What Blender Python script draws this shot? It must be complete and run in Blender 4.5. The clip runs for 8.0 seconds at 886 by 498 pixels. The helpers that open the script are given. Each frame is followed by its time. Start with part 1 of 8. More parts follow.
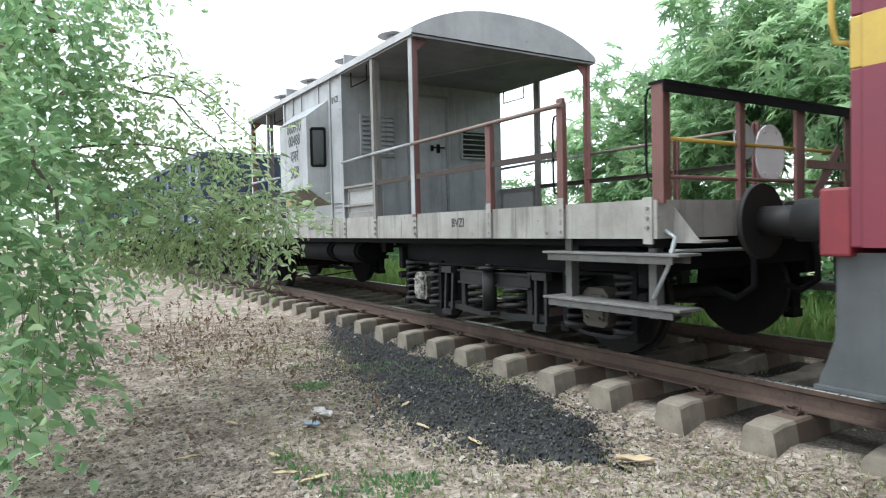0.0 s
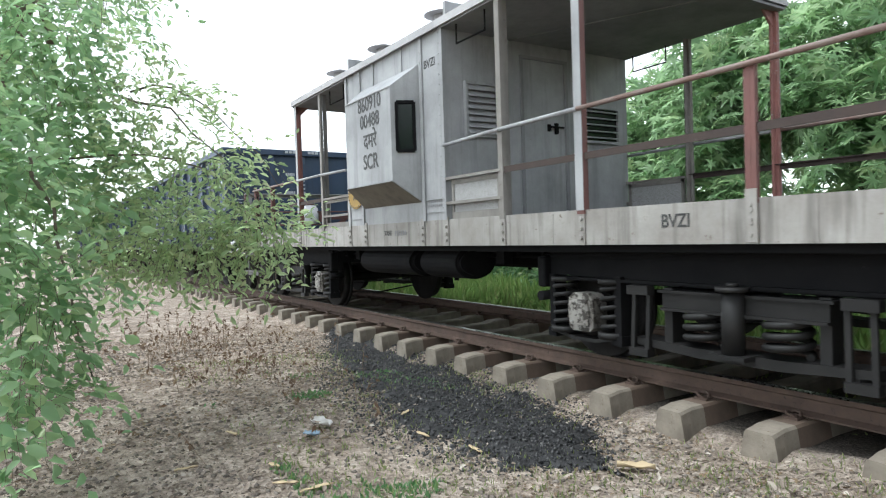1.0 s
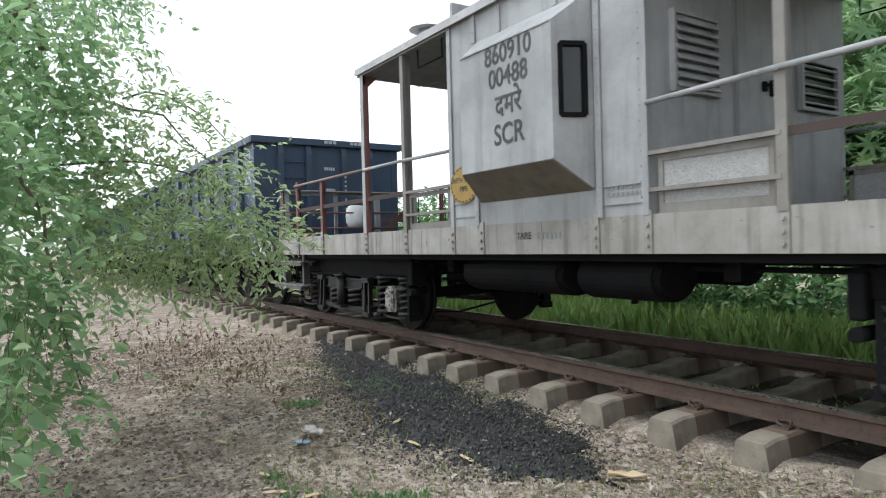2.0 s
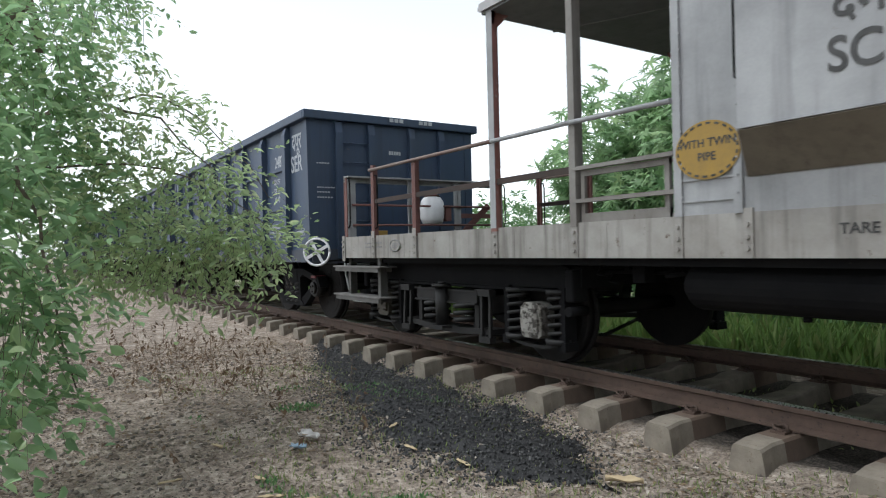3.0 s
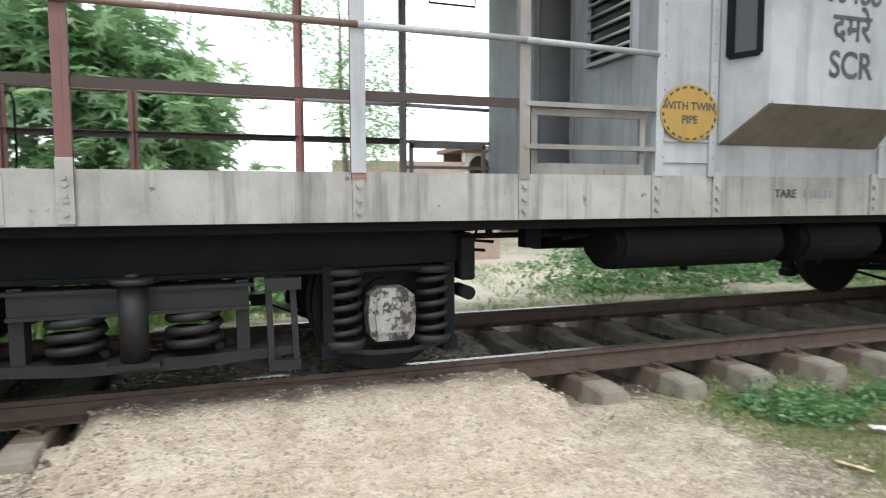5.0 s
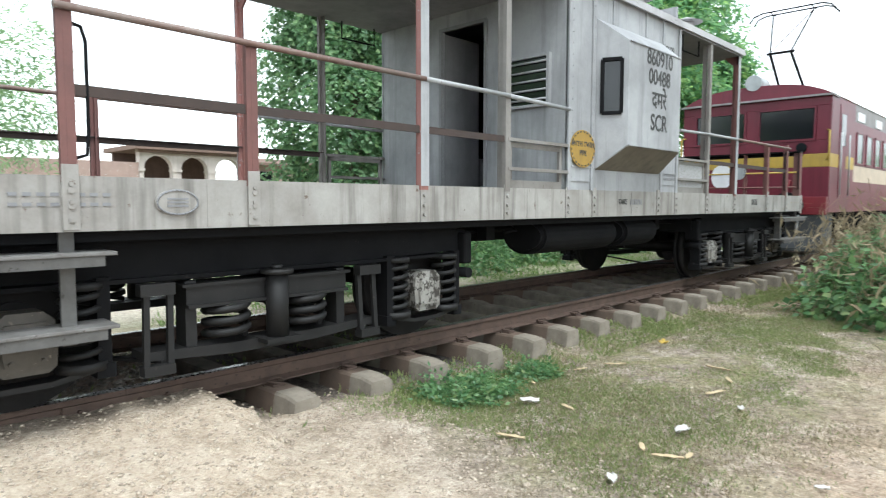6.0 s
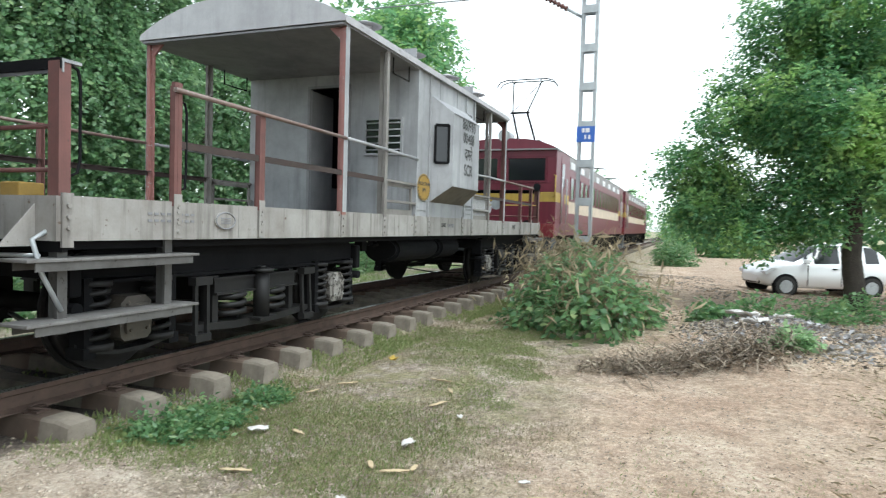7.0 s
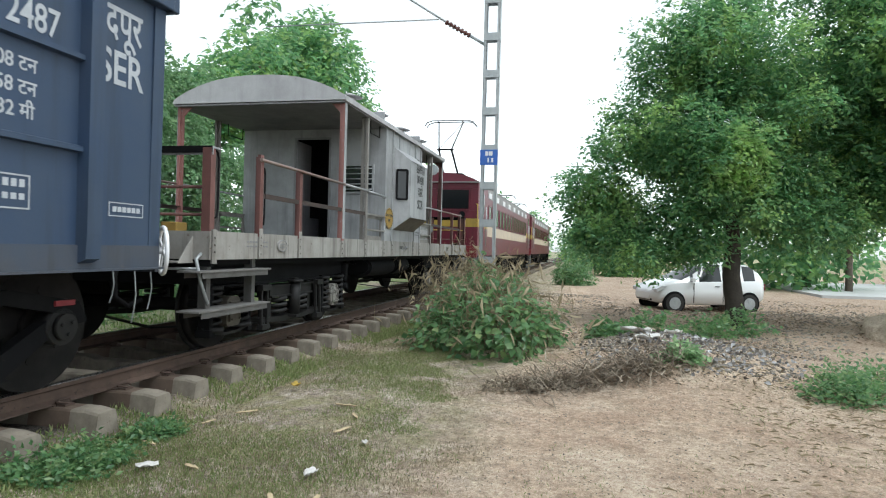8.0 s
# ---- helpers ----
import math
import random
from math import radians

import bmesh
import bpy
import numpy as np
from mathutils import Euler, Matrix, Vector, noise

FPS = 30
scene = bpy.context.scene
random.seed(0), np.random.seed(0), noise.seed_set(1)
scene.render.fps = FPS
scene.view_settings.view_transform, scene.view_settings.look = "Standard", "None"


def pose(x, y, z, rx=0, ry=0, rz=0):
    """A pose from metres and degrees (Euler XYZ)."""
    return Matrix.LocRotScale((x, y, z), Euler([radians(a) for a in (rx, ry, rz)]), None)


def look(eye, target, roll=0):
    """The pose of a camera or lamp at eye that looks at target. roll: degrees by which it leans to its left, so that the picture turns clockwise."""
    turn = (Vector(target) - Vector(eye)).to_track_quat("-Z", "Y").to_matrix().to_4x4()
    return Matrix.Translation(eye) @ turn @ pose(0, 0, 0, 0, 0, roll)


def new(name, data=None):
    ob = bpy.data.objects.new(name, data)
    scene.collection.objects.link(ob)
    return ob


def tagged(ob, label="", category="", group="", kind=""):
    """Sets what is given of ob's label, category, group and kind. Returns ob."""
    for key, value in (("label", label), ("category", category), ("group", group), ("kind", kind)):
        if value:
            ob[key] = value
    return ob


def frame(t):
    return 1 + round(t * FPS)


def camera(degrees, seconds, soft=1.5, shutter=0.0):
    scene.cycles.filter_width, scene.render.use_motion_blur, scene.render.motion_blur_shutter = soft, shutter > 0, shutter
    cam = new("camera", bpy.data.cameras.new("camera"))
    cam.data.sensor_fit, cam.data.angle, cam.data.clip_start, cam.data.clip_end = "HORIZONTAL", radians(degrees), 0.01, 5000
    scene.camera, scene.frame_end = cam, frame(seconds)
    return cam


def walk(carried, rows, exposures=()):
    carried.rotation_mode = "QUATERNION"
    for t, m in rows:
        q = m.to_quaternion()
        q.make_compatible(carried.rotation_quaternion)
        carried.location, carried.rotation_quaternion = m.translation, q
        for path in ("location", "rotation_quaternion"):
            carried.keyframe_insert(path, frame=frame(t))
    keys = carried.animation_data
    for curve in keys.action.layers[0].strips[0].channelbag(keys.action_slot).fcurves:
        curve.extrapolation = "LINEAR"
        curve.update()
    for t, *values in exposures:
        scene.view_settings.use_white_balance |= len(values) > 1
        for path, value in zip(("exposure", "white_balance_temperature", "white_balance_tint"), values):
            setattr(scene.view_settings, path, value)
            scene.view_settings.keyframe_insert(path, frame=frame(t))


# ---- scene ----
cam = camera(69.1, 8.0, soft=1.1, shutter=0.2)
PATH = [
    (0.0, pose(0.000, -0.002, 1.099, 88.16, 1.28, 57.73)),
    (0.5, pose(0.000, -0.002, 1.099, 88.29, 1.43, 57.79)),
    (1.0, pose(0.000, -0.002, 1.099, 88.83, 1.79, 57.59)),
    (1.5, pose(0.000, -0.000, 1.099, 89.32, 1.69, 57.13)),
    (3.0, pose(-0.000, 0.001, 1.099, 89.89, 1.36, 56.69)),
    (3.5, pose(-0.001, 0.012, 1.101, 90.24, 1.28, 52.38)),
    (4.0, pose(0.002, 0.059, 1.109, 90.07, 0.44, 32.45)),
    (4.5, pose(0.025, 0.107, 1.121, 88.02, 1.18, 3.46)),
    (4.7, pose(0.039, 0.107, 1.121, 86.60, 0.90, -6.44)),
    (5.8, pose(0.117, 0.134, 1.142, 85.82, -0.40, -41.90)),
    (6.0, pose(0.117, 0.134, 1.142, 85.86, -0.09, -45.96)),
    (6.5, pose(0.148, 0.131, 1.147, 85.85, -0.93, -57.52)),
    (7.0, pose(0.182, 0.124, 1.153, 87.89, -1.58, -68.94)),
    (7.5, pose(0.201, 0.119, 1.155, 89.55, -1.38, -74.77)),
    (8.0, pose(0.210, 0.116, 1.157, 89.97, -1.44, -77.24)),
]

walk(cam, PATH, [(0.0, 0.82, 5950, 4), (1.5, 0.60, 6080, 6), (3.0, 0.06, 6100, 7), (3.5, -0.04, 6150, 8), (4.0, 0.50, 6150, 8), (4.5, 0.64, 6150, 7), (6.5, 0.88, 6000, 3), (7.2, 0.50, 6020, 3), (8.0, 0.28, 6050, 3)])

# ---- world and sun: a bright overcast noon ----
world = bpy.data.worlds.new("overcast_sky")
scene.world = world
world.use_nodes = True
wn, wl = world.node_tree.nodes, world.node_tree.links
sky = wn.new("ShaderNodeTexSky")
sky.sky_type = "NISHITA"
sky.sun_disc = False
sky.sun_elevation, sky.sun_rotation = radians(62), radians(200)
sky.dust_density, sky.air_density = 1.0, 1.0
grey = wn.new("ShaderNodeHueSaturation")
grey.inputs["Saturation"].default_value = 0.10
bg = wn["Background"]
bg.inputs["Strength"].default_value = 0.25
wl.new(sky.outputs[0], grey.inputs["Color"])
wl.new(grey.outputs[0], bg.inputs["Color"])
sun = new("sun", bpy.data.lights.new("sun", "SUN"))
sun.data.energy, sun.data.angle, sun.data.color = 1.5, radians(20), (1.0, 0.985, 0.95)
sun.matrix_world = look((0, 0, 30), (6, 14, 0))

RAIL_N, RAIL_F, TRACK_Y = 4.26, 6.005, 5.132
SLEEPER = 0.667


# ---- mesh helpers ----
def box(bm, x0, x1, y0, y1, z0, z1, bevel=0.0):
    vs = [bm.verts.new((x, y, z)) for x in (x0, x1) for y in (y0, y1) for z in (z0, z1)]
    fs = [bm.faces.new([vs[i] for i in q]) for q in
          ((0, 1, 3, 2), (4, 6, 7, 5), (0, 4, 5, 1), (2, 3, 7, 6), (0, 2, 6, 4), (1, 5, 7, 3))]
    if bevel:
        edges = list({e for f in fs for e in f.edges})
        bmesh.ops.bevel(bm, geom=edges, offset=bevel, segments=2, affect="EDGES", profile=0.5)
    return vs


def bar(bm, a, b, r, seg=8, r2=None, cap=True):
    """A round bar from a to b."""
    a, b = Vector(a), Vector(b)
    d = (b - a).normalized()
    u = d.orthogonal().normalized()
    w = d.cross(u)
    r2 = r if r2 is None else r2
    ring = [[bm.verts.new(p + (u * math.cos(k * math.tau / seg) + w * math.sin(k * math.tau / seg)) * q) for k in range(seg)]
            for p, q in ((a, r), (b, r2))]
    for k in range(seg):
        f = bm.faces.new((ring[0][k], ring[0][(k + 1) % seg], ring[1][(k + 1) % seg], ring[1][k]))
        f.smooth = True
    if cap:
        bm.faces.new(ring[0][::-1])
        bm.faces.new(ring[1])


def flat(bm, a, b, wide, thick, up=(0, 0, 1)):
    """A flat bar from a to b, thick along up."""
    a, b, up = Vector(a), Vector(b), Vector(up)
    d = (b - a).normalized()
    side = d.cross(up).normalized() * wide / 2
    up2 = side.cross(d).normalized() * thick / 2
    vs = [bm.verts.new(p + s * side + q * up2) for p in (a, b) for s, q in ((-1, -1), (1, -1), (1, 1), (-1, 1))]
    for q in ((3, 2, 1, 0), (4, 5, 6, 7), (0, 1, 5, 4), (1, 2, 6, 5), (2, 3, 7, 6), (3, 0, 4, 7)):
        bm.faces.new([vs[i] for i in q])


def pipe(bm, pts, r, seg=8):
    """A bent round pipe through the points."""
    pts = [Vector(p) for p in pts]
    rings = []
    u = (pts[1] - pts[0]).orthogonal().normalized()
    for i, p in enumerate(pts):
        d = (pts[min(i + 1, len(pts) - 1)] - pts[max(i - 1, 0)]).normalized()
        u = (u - d * u.dot(d)).normalized()
        w = d.cross(u)
        q = r[i] if isinstance(r, (list, tuple)) else r
        rings.append([bm.verts.new(p + (u * math.cos(k * math.tau / seg) + w * math.sin(k * math.tau / seg)) * q) for k in range(seg)])
    for m, n in zip(rings, rings[1:]):
        for k in range(seg):
            bm.faces.new((m[k], m[(k + 1) % seg], n[(k + 1) % seg], n[k])).smooth = True
    bm.faces.new(rings[0][::-1])
    bm.faces.new(rings[-1])


def prism(bm, outline, axis, lo, hi):
    """An outline of 2D points pushed along an axis: x takes (y, z), y takes (x, z), z takes (x, y)."""
    def at(p, v):
        return {"x": (v, p[0], p[1]), "y": (p[0], v, p[1]), "z": (p[0], p[1], v)}[axis]
    a = [bm.verts.new(at(p, lo)) for p in outline]
    b = [bm.verts.new(at(p, hi)) for p in outline]
    n = len(outline)
    for k in range(n):
        bm.faces.new((a[k], a[(k + 1) % n], b[(k + 1) % n], b[k]))
    bm.faces.new(a[::-1])
    bm.faces.new(b)


def coil(bm, x, y, z0, z1, r, wire, turns):
    n = int(turns * 12)
    pipe(bm, [(x + r * math.cos(k / 12 * math.tau), y + r * math.sin(k / 12 * math.tau), z0 + (z1 - z0) * k / n) for k in range(n + 1)], wire, 6)


def mesh_of(name, bm, material):
    bmesh.ops.recalc_face_normals(bm, faces=bm.faces[:])
    me = bpy.data.meshes.new(name)
    bm.to_mesh(me)
    bm.free()
    me.materials.append(material)
    return me


def part(name, bm, material, parent=None, label="", at=None):
    """One mesh object under a thing or a part."""
    ob = new(name, bm if isinstance(bm, bpy.types.Mesh) else mesh_of(name, bm, material))
    ob.parent = parent
    if at is not None:
        ob.matrix_basis = at
    return tagged(ob, label)


def raw(name, verts, faces, material, smooth=False):
    """A mesh from number arrays; faces all of one length."""
    verts, faces = np.asarray(verts, np.float32), np.asarray(faces, np.int32)
    me = bpy.data.meshes.new(name)
    n, k = faces.shape
    me.vertices.add(len(verts))
    me.vertices.foreach_set("co", verts.ravel())
    me.loops.add(n * k)
    me.loops.foreach_set("vertex_index", faces.ravel())
    me.polygons.add(n)
    me.polygons.foreach_set("loop_start", np.arange(0, n * k, k, dtype=np.int32))
    if smooth:
        me.polygons.foreach_set("use_smooth", np.ones(n, bool))
    me.update(calc_edges=True)
    me.materials.append(material)
    return me


def lettering(name, body, size, material, parent, at, label="", wide=1.0):
    """Painted letters as a thin mesh; they stand in x and y of their pose."""
    cu = bpy.data.curves.new(name, "FONT")
    cu.body, cu.size, cu.align_x, cu.align_y, cu.extrude, cu.offset = body, size, "CENTER", "CENTER", 0.001, 0.014 * size
    tmp = new(name, cu)
    me = bpy.data.meshes.new_from_object(tmp.evaluated_get(bpy.context.evaluated_depsgraph_get()))
    bpy.data.objects.remove(tmp)
    me.materials.clear()
    me.materials.append(material)
    me.transform(Matrix.Diagonal((wide, 1, 1, 1)))
    return part(name, me, material, parent, label, at)


# ---- materials ----
def ramp(nt, src, stops):
    r = nt.nodes.new("ShaderNodeValToRGB")
    while len(r.color_ramp.elements) < len(stops):
        r.color_ramp.elements.new(0.5)
    for e, (p, c) in zip(r.color_ramp.elements, stops):
        e.position, e.color = p, (*c, 1) if len(c) == 3 else c
    nt.links.new(src, r.inputs[0])
    return r.outputs[0]


def noise_of(nt, vec, scale, detail=4, rough=0.6, squeeze=None):
    if squeeze:
        m = nt.nodes.new("ShaderNodeMapping")
        m.inputs["Scale"].default_value = squeeze
        nt.links.new(vec, m.inputs["Vector"])
        vec = m.outputs[0]
    n = nt.nodes.new("ShaderNodeTexNoise")
    n.inputs["Scale"].default_value, n.inputs["Detail"].default_value, n.inputs["Roughness"].default_value = scale, detail, rough
    nt.links.new(vec, n.inputs["Vector"])
    return n.outputs["Fac"]


def blend(nt, fac, a, b, mode="MIX"):
    m = nt.nodes.new("ShaderNodeMix")
    m.data_type, m.blend_type = "RGBA", mode
    for sock, v in ((m.inputs["Factor"], fac), (m.inputs["A"], a), (m.inputs["B"], b)):
        if isinstance(v, (int, float)):
            sock.default_value = v
        elif isinstance(v, tuple):
            sock.default_value = (*v, 1)
        else:
            nt.links.new(v, sock)
    return m.outputs["Result"]


def start(name):
    m = bpy.data.materials.new(name)
    m.use_nodes = True
    nt = m.node_tree
    tc = nt.nodes.new("ShaderNodeTexCoord")
    return m, nt, nt.nodes["Principled BSDF"], tc.outputs["Object"]


def relief(nt, bsdf, src, strength, dist):
    b = nt.nodes.new("ShaderNodeBump")
    b.inputs["Strength"].default_value, b.inputs["Distance"].default_value = strength, dist
    nt.links.new(src, b.inputs["Height"])
    nt.links.new(b.outputs[0], bsdf.inputs["Normal"])


def surface(name, base, stain, wear=None, scale=3.0, rough=0.6, metal=0.0, streak=0.0, worn=0.62, bump=0.15, dist=0.004, grain=60, spec=0.4):
    """Paint, steel or stone: a base with broad stains, running streaks, small worn spots and grain."""
    m, nt, bsdf, vec = start(name)
    big = ramp(nt, noise_of(nt, vec, scale, 5, 0.65), [(0.35, (0, 0, 0)), (0.75, (1, 1, 1))])
    col = blend(nt, big, base, stain)
    if streak:
        run = ramp(nt, noise_of(nt, vec, 1.0, 4, 0.6, (9, 9, 0.7)), [(0.5, (0, 0, 0)), (0.72, (1, 1, 1))])
        col = blend(nt, blend(nt, streak, (0, 0, 0), run), col, tuple(c * 0.55 for c in stain))
    fine = noise_of(nt, vec, grain, 3, 0.7)
    if wear:
        spot = ramp(nt, noise_of(nt, vec, scale * 5, 6, 0.7), [(worn, (0, 0, 0)), (worn + 0.06, (1, 1, 1))])
        col = blend(nt, spot, col, wear)
    col = blend(nt, 0.18, col, blend(nt, fine, (0.1, 0.1, 0.1), (1, 1, 1)), "SOFT_LIGHT")
    nt.links.new(col, bsdf.inputs["Base Color"])
    r = nt.nodes.new("ShaderNodeMapRange")
    r.inputs["To Min"].default_value, r.inputs["To Max"].default_value = rough - 0.12, min(1, rough + 0.12)
    nt.links.new(fine, r.inputs["Value"])
    nt.links.new(r.outputs[0], bsdf.inputs["Roughness"])
    bsdf.inputs["Metallic"].default_value = metal
    bsdf.inputs["Specular IOR Level"].default_value = spec
    relief(nt, bsdf, fine, bump, dist)
    return m


def leaf_mat(name, dark, light, yellow=(0.25, 0.28, 0.05), through_light=0.35, rough=0.45, fresh=0.0):
    m, nt, bsdf, vec = start(name)
    g = nt.nodes.new("ShaderNodeNewGeometry")
    col = ramp(nt, g.outputs["Random Per Island"], [(0.0, dark), (0.55, light), (0.9, light), (1.0, yellow)])
    patch = noise_of(nt, vec, 0.8, 2, 0.5)
    col = blend(nt, patch, col, tuple(0.6 * c for c in dark), "MIX")
    col = blend(nt, 0.5, col, ramp(nt, g.outputs["Random Per Island"], [(0.0, dark), (0.6, light), (1.0, yellow)]))
    if fresh:
        young = ramp(nt, noise_of(nt, vec, 0.9, 3, 0.6), [(0.52, (0, 0, 0)), (0.66, (fresh, fresh, fresh))])
        col = blend(nt, young, col, yellow)
    nt.links.new(col, bsdf.inputs["Base Color"])
    bsdf.inputs["Roughness"].default_value = rough
    t = nt.nodes.new("ShaderNodeBsdfTranslucent")
    nt.links.new(blend(nt, 0.5, col, tuple(c * 1.6 for c in light)), t.inputs["Color"])
    mix = nt.nodes.new("ShaderNodeMixShader")
    mix.inputs[0].default_value = through_light
    nt.links.new(bsdf.outputs[0], mix.inputs[1])
    nt.links.new(t.outputs[0], mix.inputs[2])
    nt.links.new(mix.outputs[0], nt.nodes["Material Output"].inputs[0])
    return m


GREY = surface("weathered_grey_paint", (0.33, 0.335, 0.345), (0.20, 0.202, 0.21), (0.16, 0.13, 0.11), 1.6, 0.55, 0.0, 0.45, 0.68)
SOLE = surface("stained_grey_paint", (0.315, 0.303, 0.285), (0.185, 0.168, 0.152), (0.11, 0.08, 0.06), 2.2, 0.6, 0.0, 0.85, 0.64)
ROOF = surface("roof_paint", (0.42, 0.415, 0.425), (0.28, 0.275, 0.285), (0.2, 0.17, 0.15), 2.0, 0.6, 0, 0.2, 0.68)
SOFFIT = surface("darker_grey_paint", (0.25, 0.25, 0.26), (0.14, 0.14, 0.15), (0.1, 0.08, 0.07), 1.5, 0.7, 0, 0.2, 0.7)
OXIDE = surface("red_oxide_paint", (0.155, 0.068, 0.060), (0.10, 0.050, 0.045), (0.055, 0.04, 0.034), 3, 0.6, 0, 0.3, 0.64)
RAILBROWN = surface("rust_brown_rail_paint", (0.052, 0.036, 0.031), (0.036, 0.028, 0.026), (0.09, 0.07, 0.06), 4, 0.8, 0, 0.2, 0.64)
PIPEBROWN = surface("worn_pipe_paint", (0.155, 0.095, 0.080), (0.20, 0.165, 0.145), (0.26, 0.24, 0.22), 5, 0.5, 0.1, 0, 0.6)
HIDDENBOX = surface("greasy_axlebox", (0.075, 0.065, 0.052), (0.045, 0.038, 0.032), (0.20, 0.17, 0.13), 4, 0.6, 0, 0.3, 0.6)
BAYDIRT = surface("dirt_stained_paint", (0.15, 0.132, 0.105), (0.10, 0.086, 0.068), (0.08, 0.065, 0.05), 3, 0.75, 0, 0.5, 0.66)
FADEDRED = surface("faded_red_paint", (0.27, 0.12, 0.105), (0.20, 0.10, 0.09), (0.30, 0.28, 0.27), 3, 0.6, 0, 0.3, 0.6)
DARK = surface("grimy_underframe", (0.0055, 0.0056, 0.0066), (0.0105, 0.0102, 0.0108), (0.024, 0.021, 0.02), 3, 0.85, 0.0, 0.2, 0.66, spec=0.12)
BOGIE = surface("grimy_bogie_steel", (0.0085, 0.0083, 0.0085), (0.0165, 0.0153, 0.015), (0.045, 0.039, 0.034), 4, 0.6, 0.0, 0.2, 0.64, spec=0.3)
TYRE = surface("wheel_steel", (0.010, 0.0095, 0.0095), (0.021, 0.0185, 0.018), None, 5, 0.7, 0.1, spec=0.15)
AXLEBOX = surface("chipped_white_axlebox", (0.27, 0.26, 0.24), (0.10, 0.084, 0.072), (0.03, 0.025, 0.021), 2.6, 0.6, 0, 0.8, 0.50)
STEP = surface("worn_step_plate", (0.17, 0.165, 0.16), (0.09, 0.083, 0.078), (0.06, 0.05, 0.042), 6, 0.6, 0.1, 0, 0.6)
DARKSTEP = surface("grimy_step_hanger", (0.10, 0.097, 0.093), (0.055, 0.05, 0.047), (0.03, 0.026, 0.023), 5, 0.65, 0, 0.2, 0.6)
BLACKPAINT = surface("black_stencil_paint", (0.03, 0.03, 0.03), (0.07, 0.07, 0.07), (0.3, 0.3, 0.3), 6, 0.6, 0, 0, 0.68, 0.05)
WHITEPAINT = surface("white_stencil_paint", (0.42, 0.44, 0.47), (0.30, 0.32, 0.35), (0.08, 0.10, 0.15), 6, 0.6, 0, 0, 0.62, 0.05)
YELLOWDISC = surface("ochre_paint", (0.31, 0.195, 0.04), (0.23, 0.15, 0.045), (0.18, 0.13, 0.05), 8, 0.6, 0, 0, 0.68)
BLUE = surface("faded_blue_paint", (0.029, 0.050, 0.096), (0.042, 0.060, 0.094), (0.10, 0.085, 0.08), 1.3, 0.5, 0.0, 0.55, 0.68)
MAROON = surface("maroon_paint", (0.145, 0.020, 0.036), (0.105, 0.018, 0.030), (0.10, 0.05, 0.05), 1.4, 0.42, 0, 0.35, 0.7)
REDBUFF = surface("red_beam_paint", (0.20, 0.022, 0.03), (0.13, 0.018, 0.025), (0.08, 0.04, 0.04), 3, 0.5, 0, 0.3, 0.68)
BAND = surface("yellow_band_paint", (0.44, 0.30, 0.05), (0.33, 0.23, 0.06), (0.2, 0.12, 0.06), 3, 0.5, 0, 0.3, 0.7)
CREAM = surface("cream_band_paint", (0.58, 0.47, 0.36), (0.44, 0.36, 0.28), (0.2, 0.12, 0.08), 3, 0.5, 0, 0.4, 0.7)
LOCOROOF = surface("loco_roof_grey", (0.27, 0.26, 0.26), (0.18, 0.17, 0.17), None, 2, 0.6, 0, 0.3)
RAILSIDE = surface("rusty_rail", (0.062, 0.041, 0.032), (0.105, 0.068, 0.052), (0.03, 0.023, 0.019), 6, 0.8, 0.1, 0, 0.6, 0.3)
RAILTOP = surface("polished_rail_head", (0.42, 0.41, 0.40), (0.30, 0.28, 0.27), None, 8, 0.28, 0.95)
CONCRETE = surface("sleeper_concrete", (0.235, 0.205, 0.165), (0.125, 0.105, 0.085), (0.10, 0.07, 0.05), 5, 0.9, 0, 0.3, 0.64, 0.5, 0.006, 45)
RUSTSTAIN = surface("rust_stained_concrete", (0.125, 0.088, 0.066), (0.085, 0.062, 0.048), None, 8, 0.9)
GALV = surface("galvanised_steel", (0.40, 0.42, 0.43), (0.30, 0.32, 0.33), None, 4, 0.5, 0.3, 0.3)
BLUESIGN = surface("blue_enamel_plate", (0.03, 0.10, 0.42), (0.04, 0.12, 0.36), None, 6, 0.4)
SIGNWHITE = surface("white_enamel", (0.7, 0.7, 0.72), (0.6, 0.6, 0.62), None, 6, 0.5)
COAL = surface("coal", (0.012, 0.012, 0.013), (0.035, 0.034, 0.034), None, 20, 0.55, 0, 0, 0.6, 0.6, 0.01, 80)
GLASSDARK, _nt, _b, _v = start("dusty_dark_glass")
_b.inputs["Base Color"].default_value = (0.012, 0.014, 0.016, 1)
_b.inputs["Roughness"].default_value = 0.12
MESHPANEL = surface("perforated_panel", (0.34, 0.34, 0.34), (0.25, 0.25, 0.25), (0.12, 0.1, 0.09), 40, 0.7, 0, 0, 0.55)
BARK = surface("grey_bark", (0.16, 0.13, 0.10), (0.09, 0.075, 0.06), (0.24, 0.21, 0.17), 6, 0.95, 0, 0.4, 0.64, 0.8, 0.02, 25)
DRYWOOD = surface("dry_twigs", (0.22, 0.165, 0.115), (0.14, 0.10, 0.07), None, 8, 0.95)
BARKDARK = surface("dark_bark", (0.065, 0.055, 0.045), (0.038, 0.032, 0.028), (0.11, 0.10, 0.085), 6, 0.95, 0, 0.4, 0.64, 0.8, 0.02, 25)
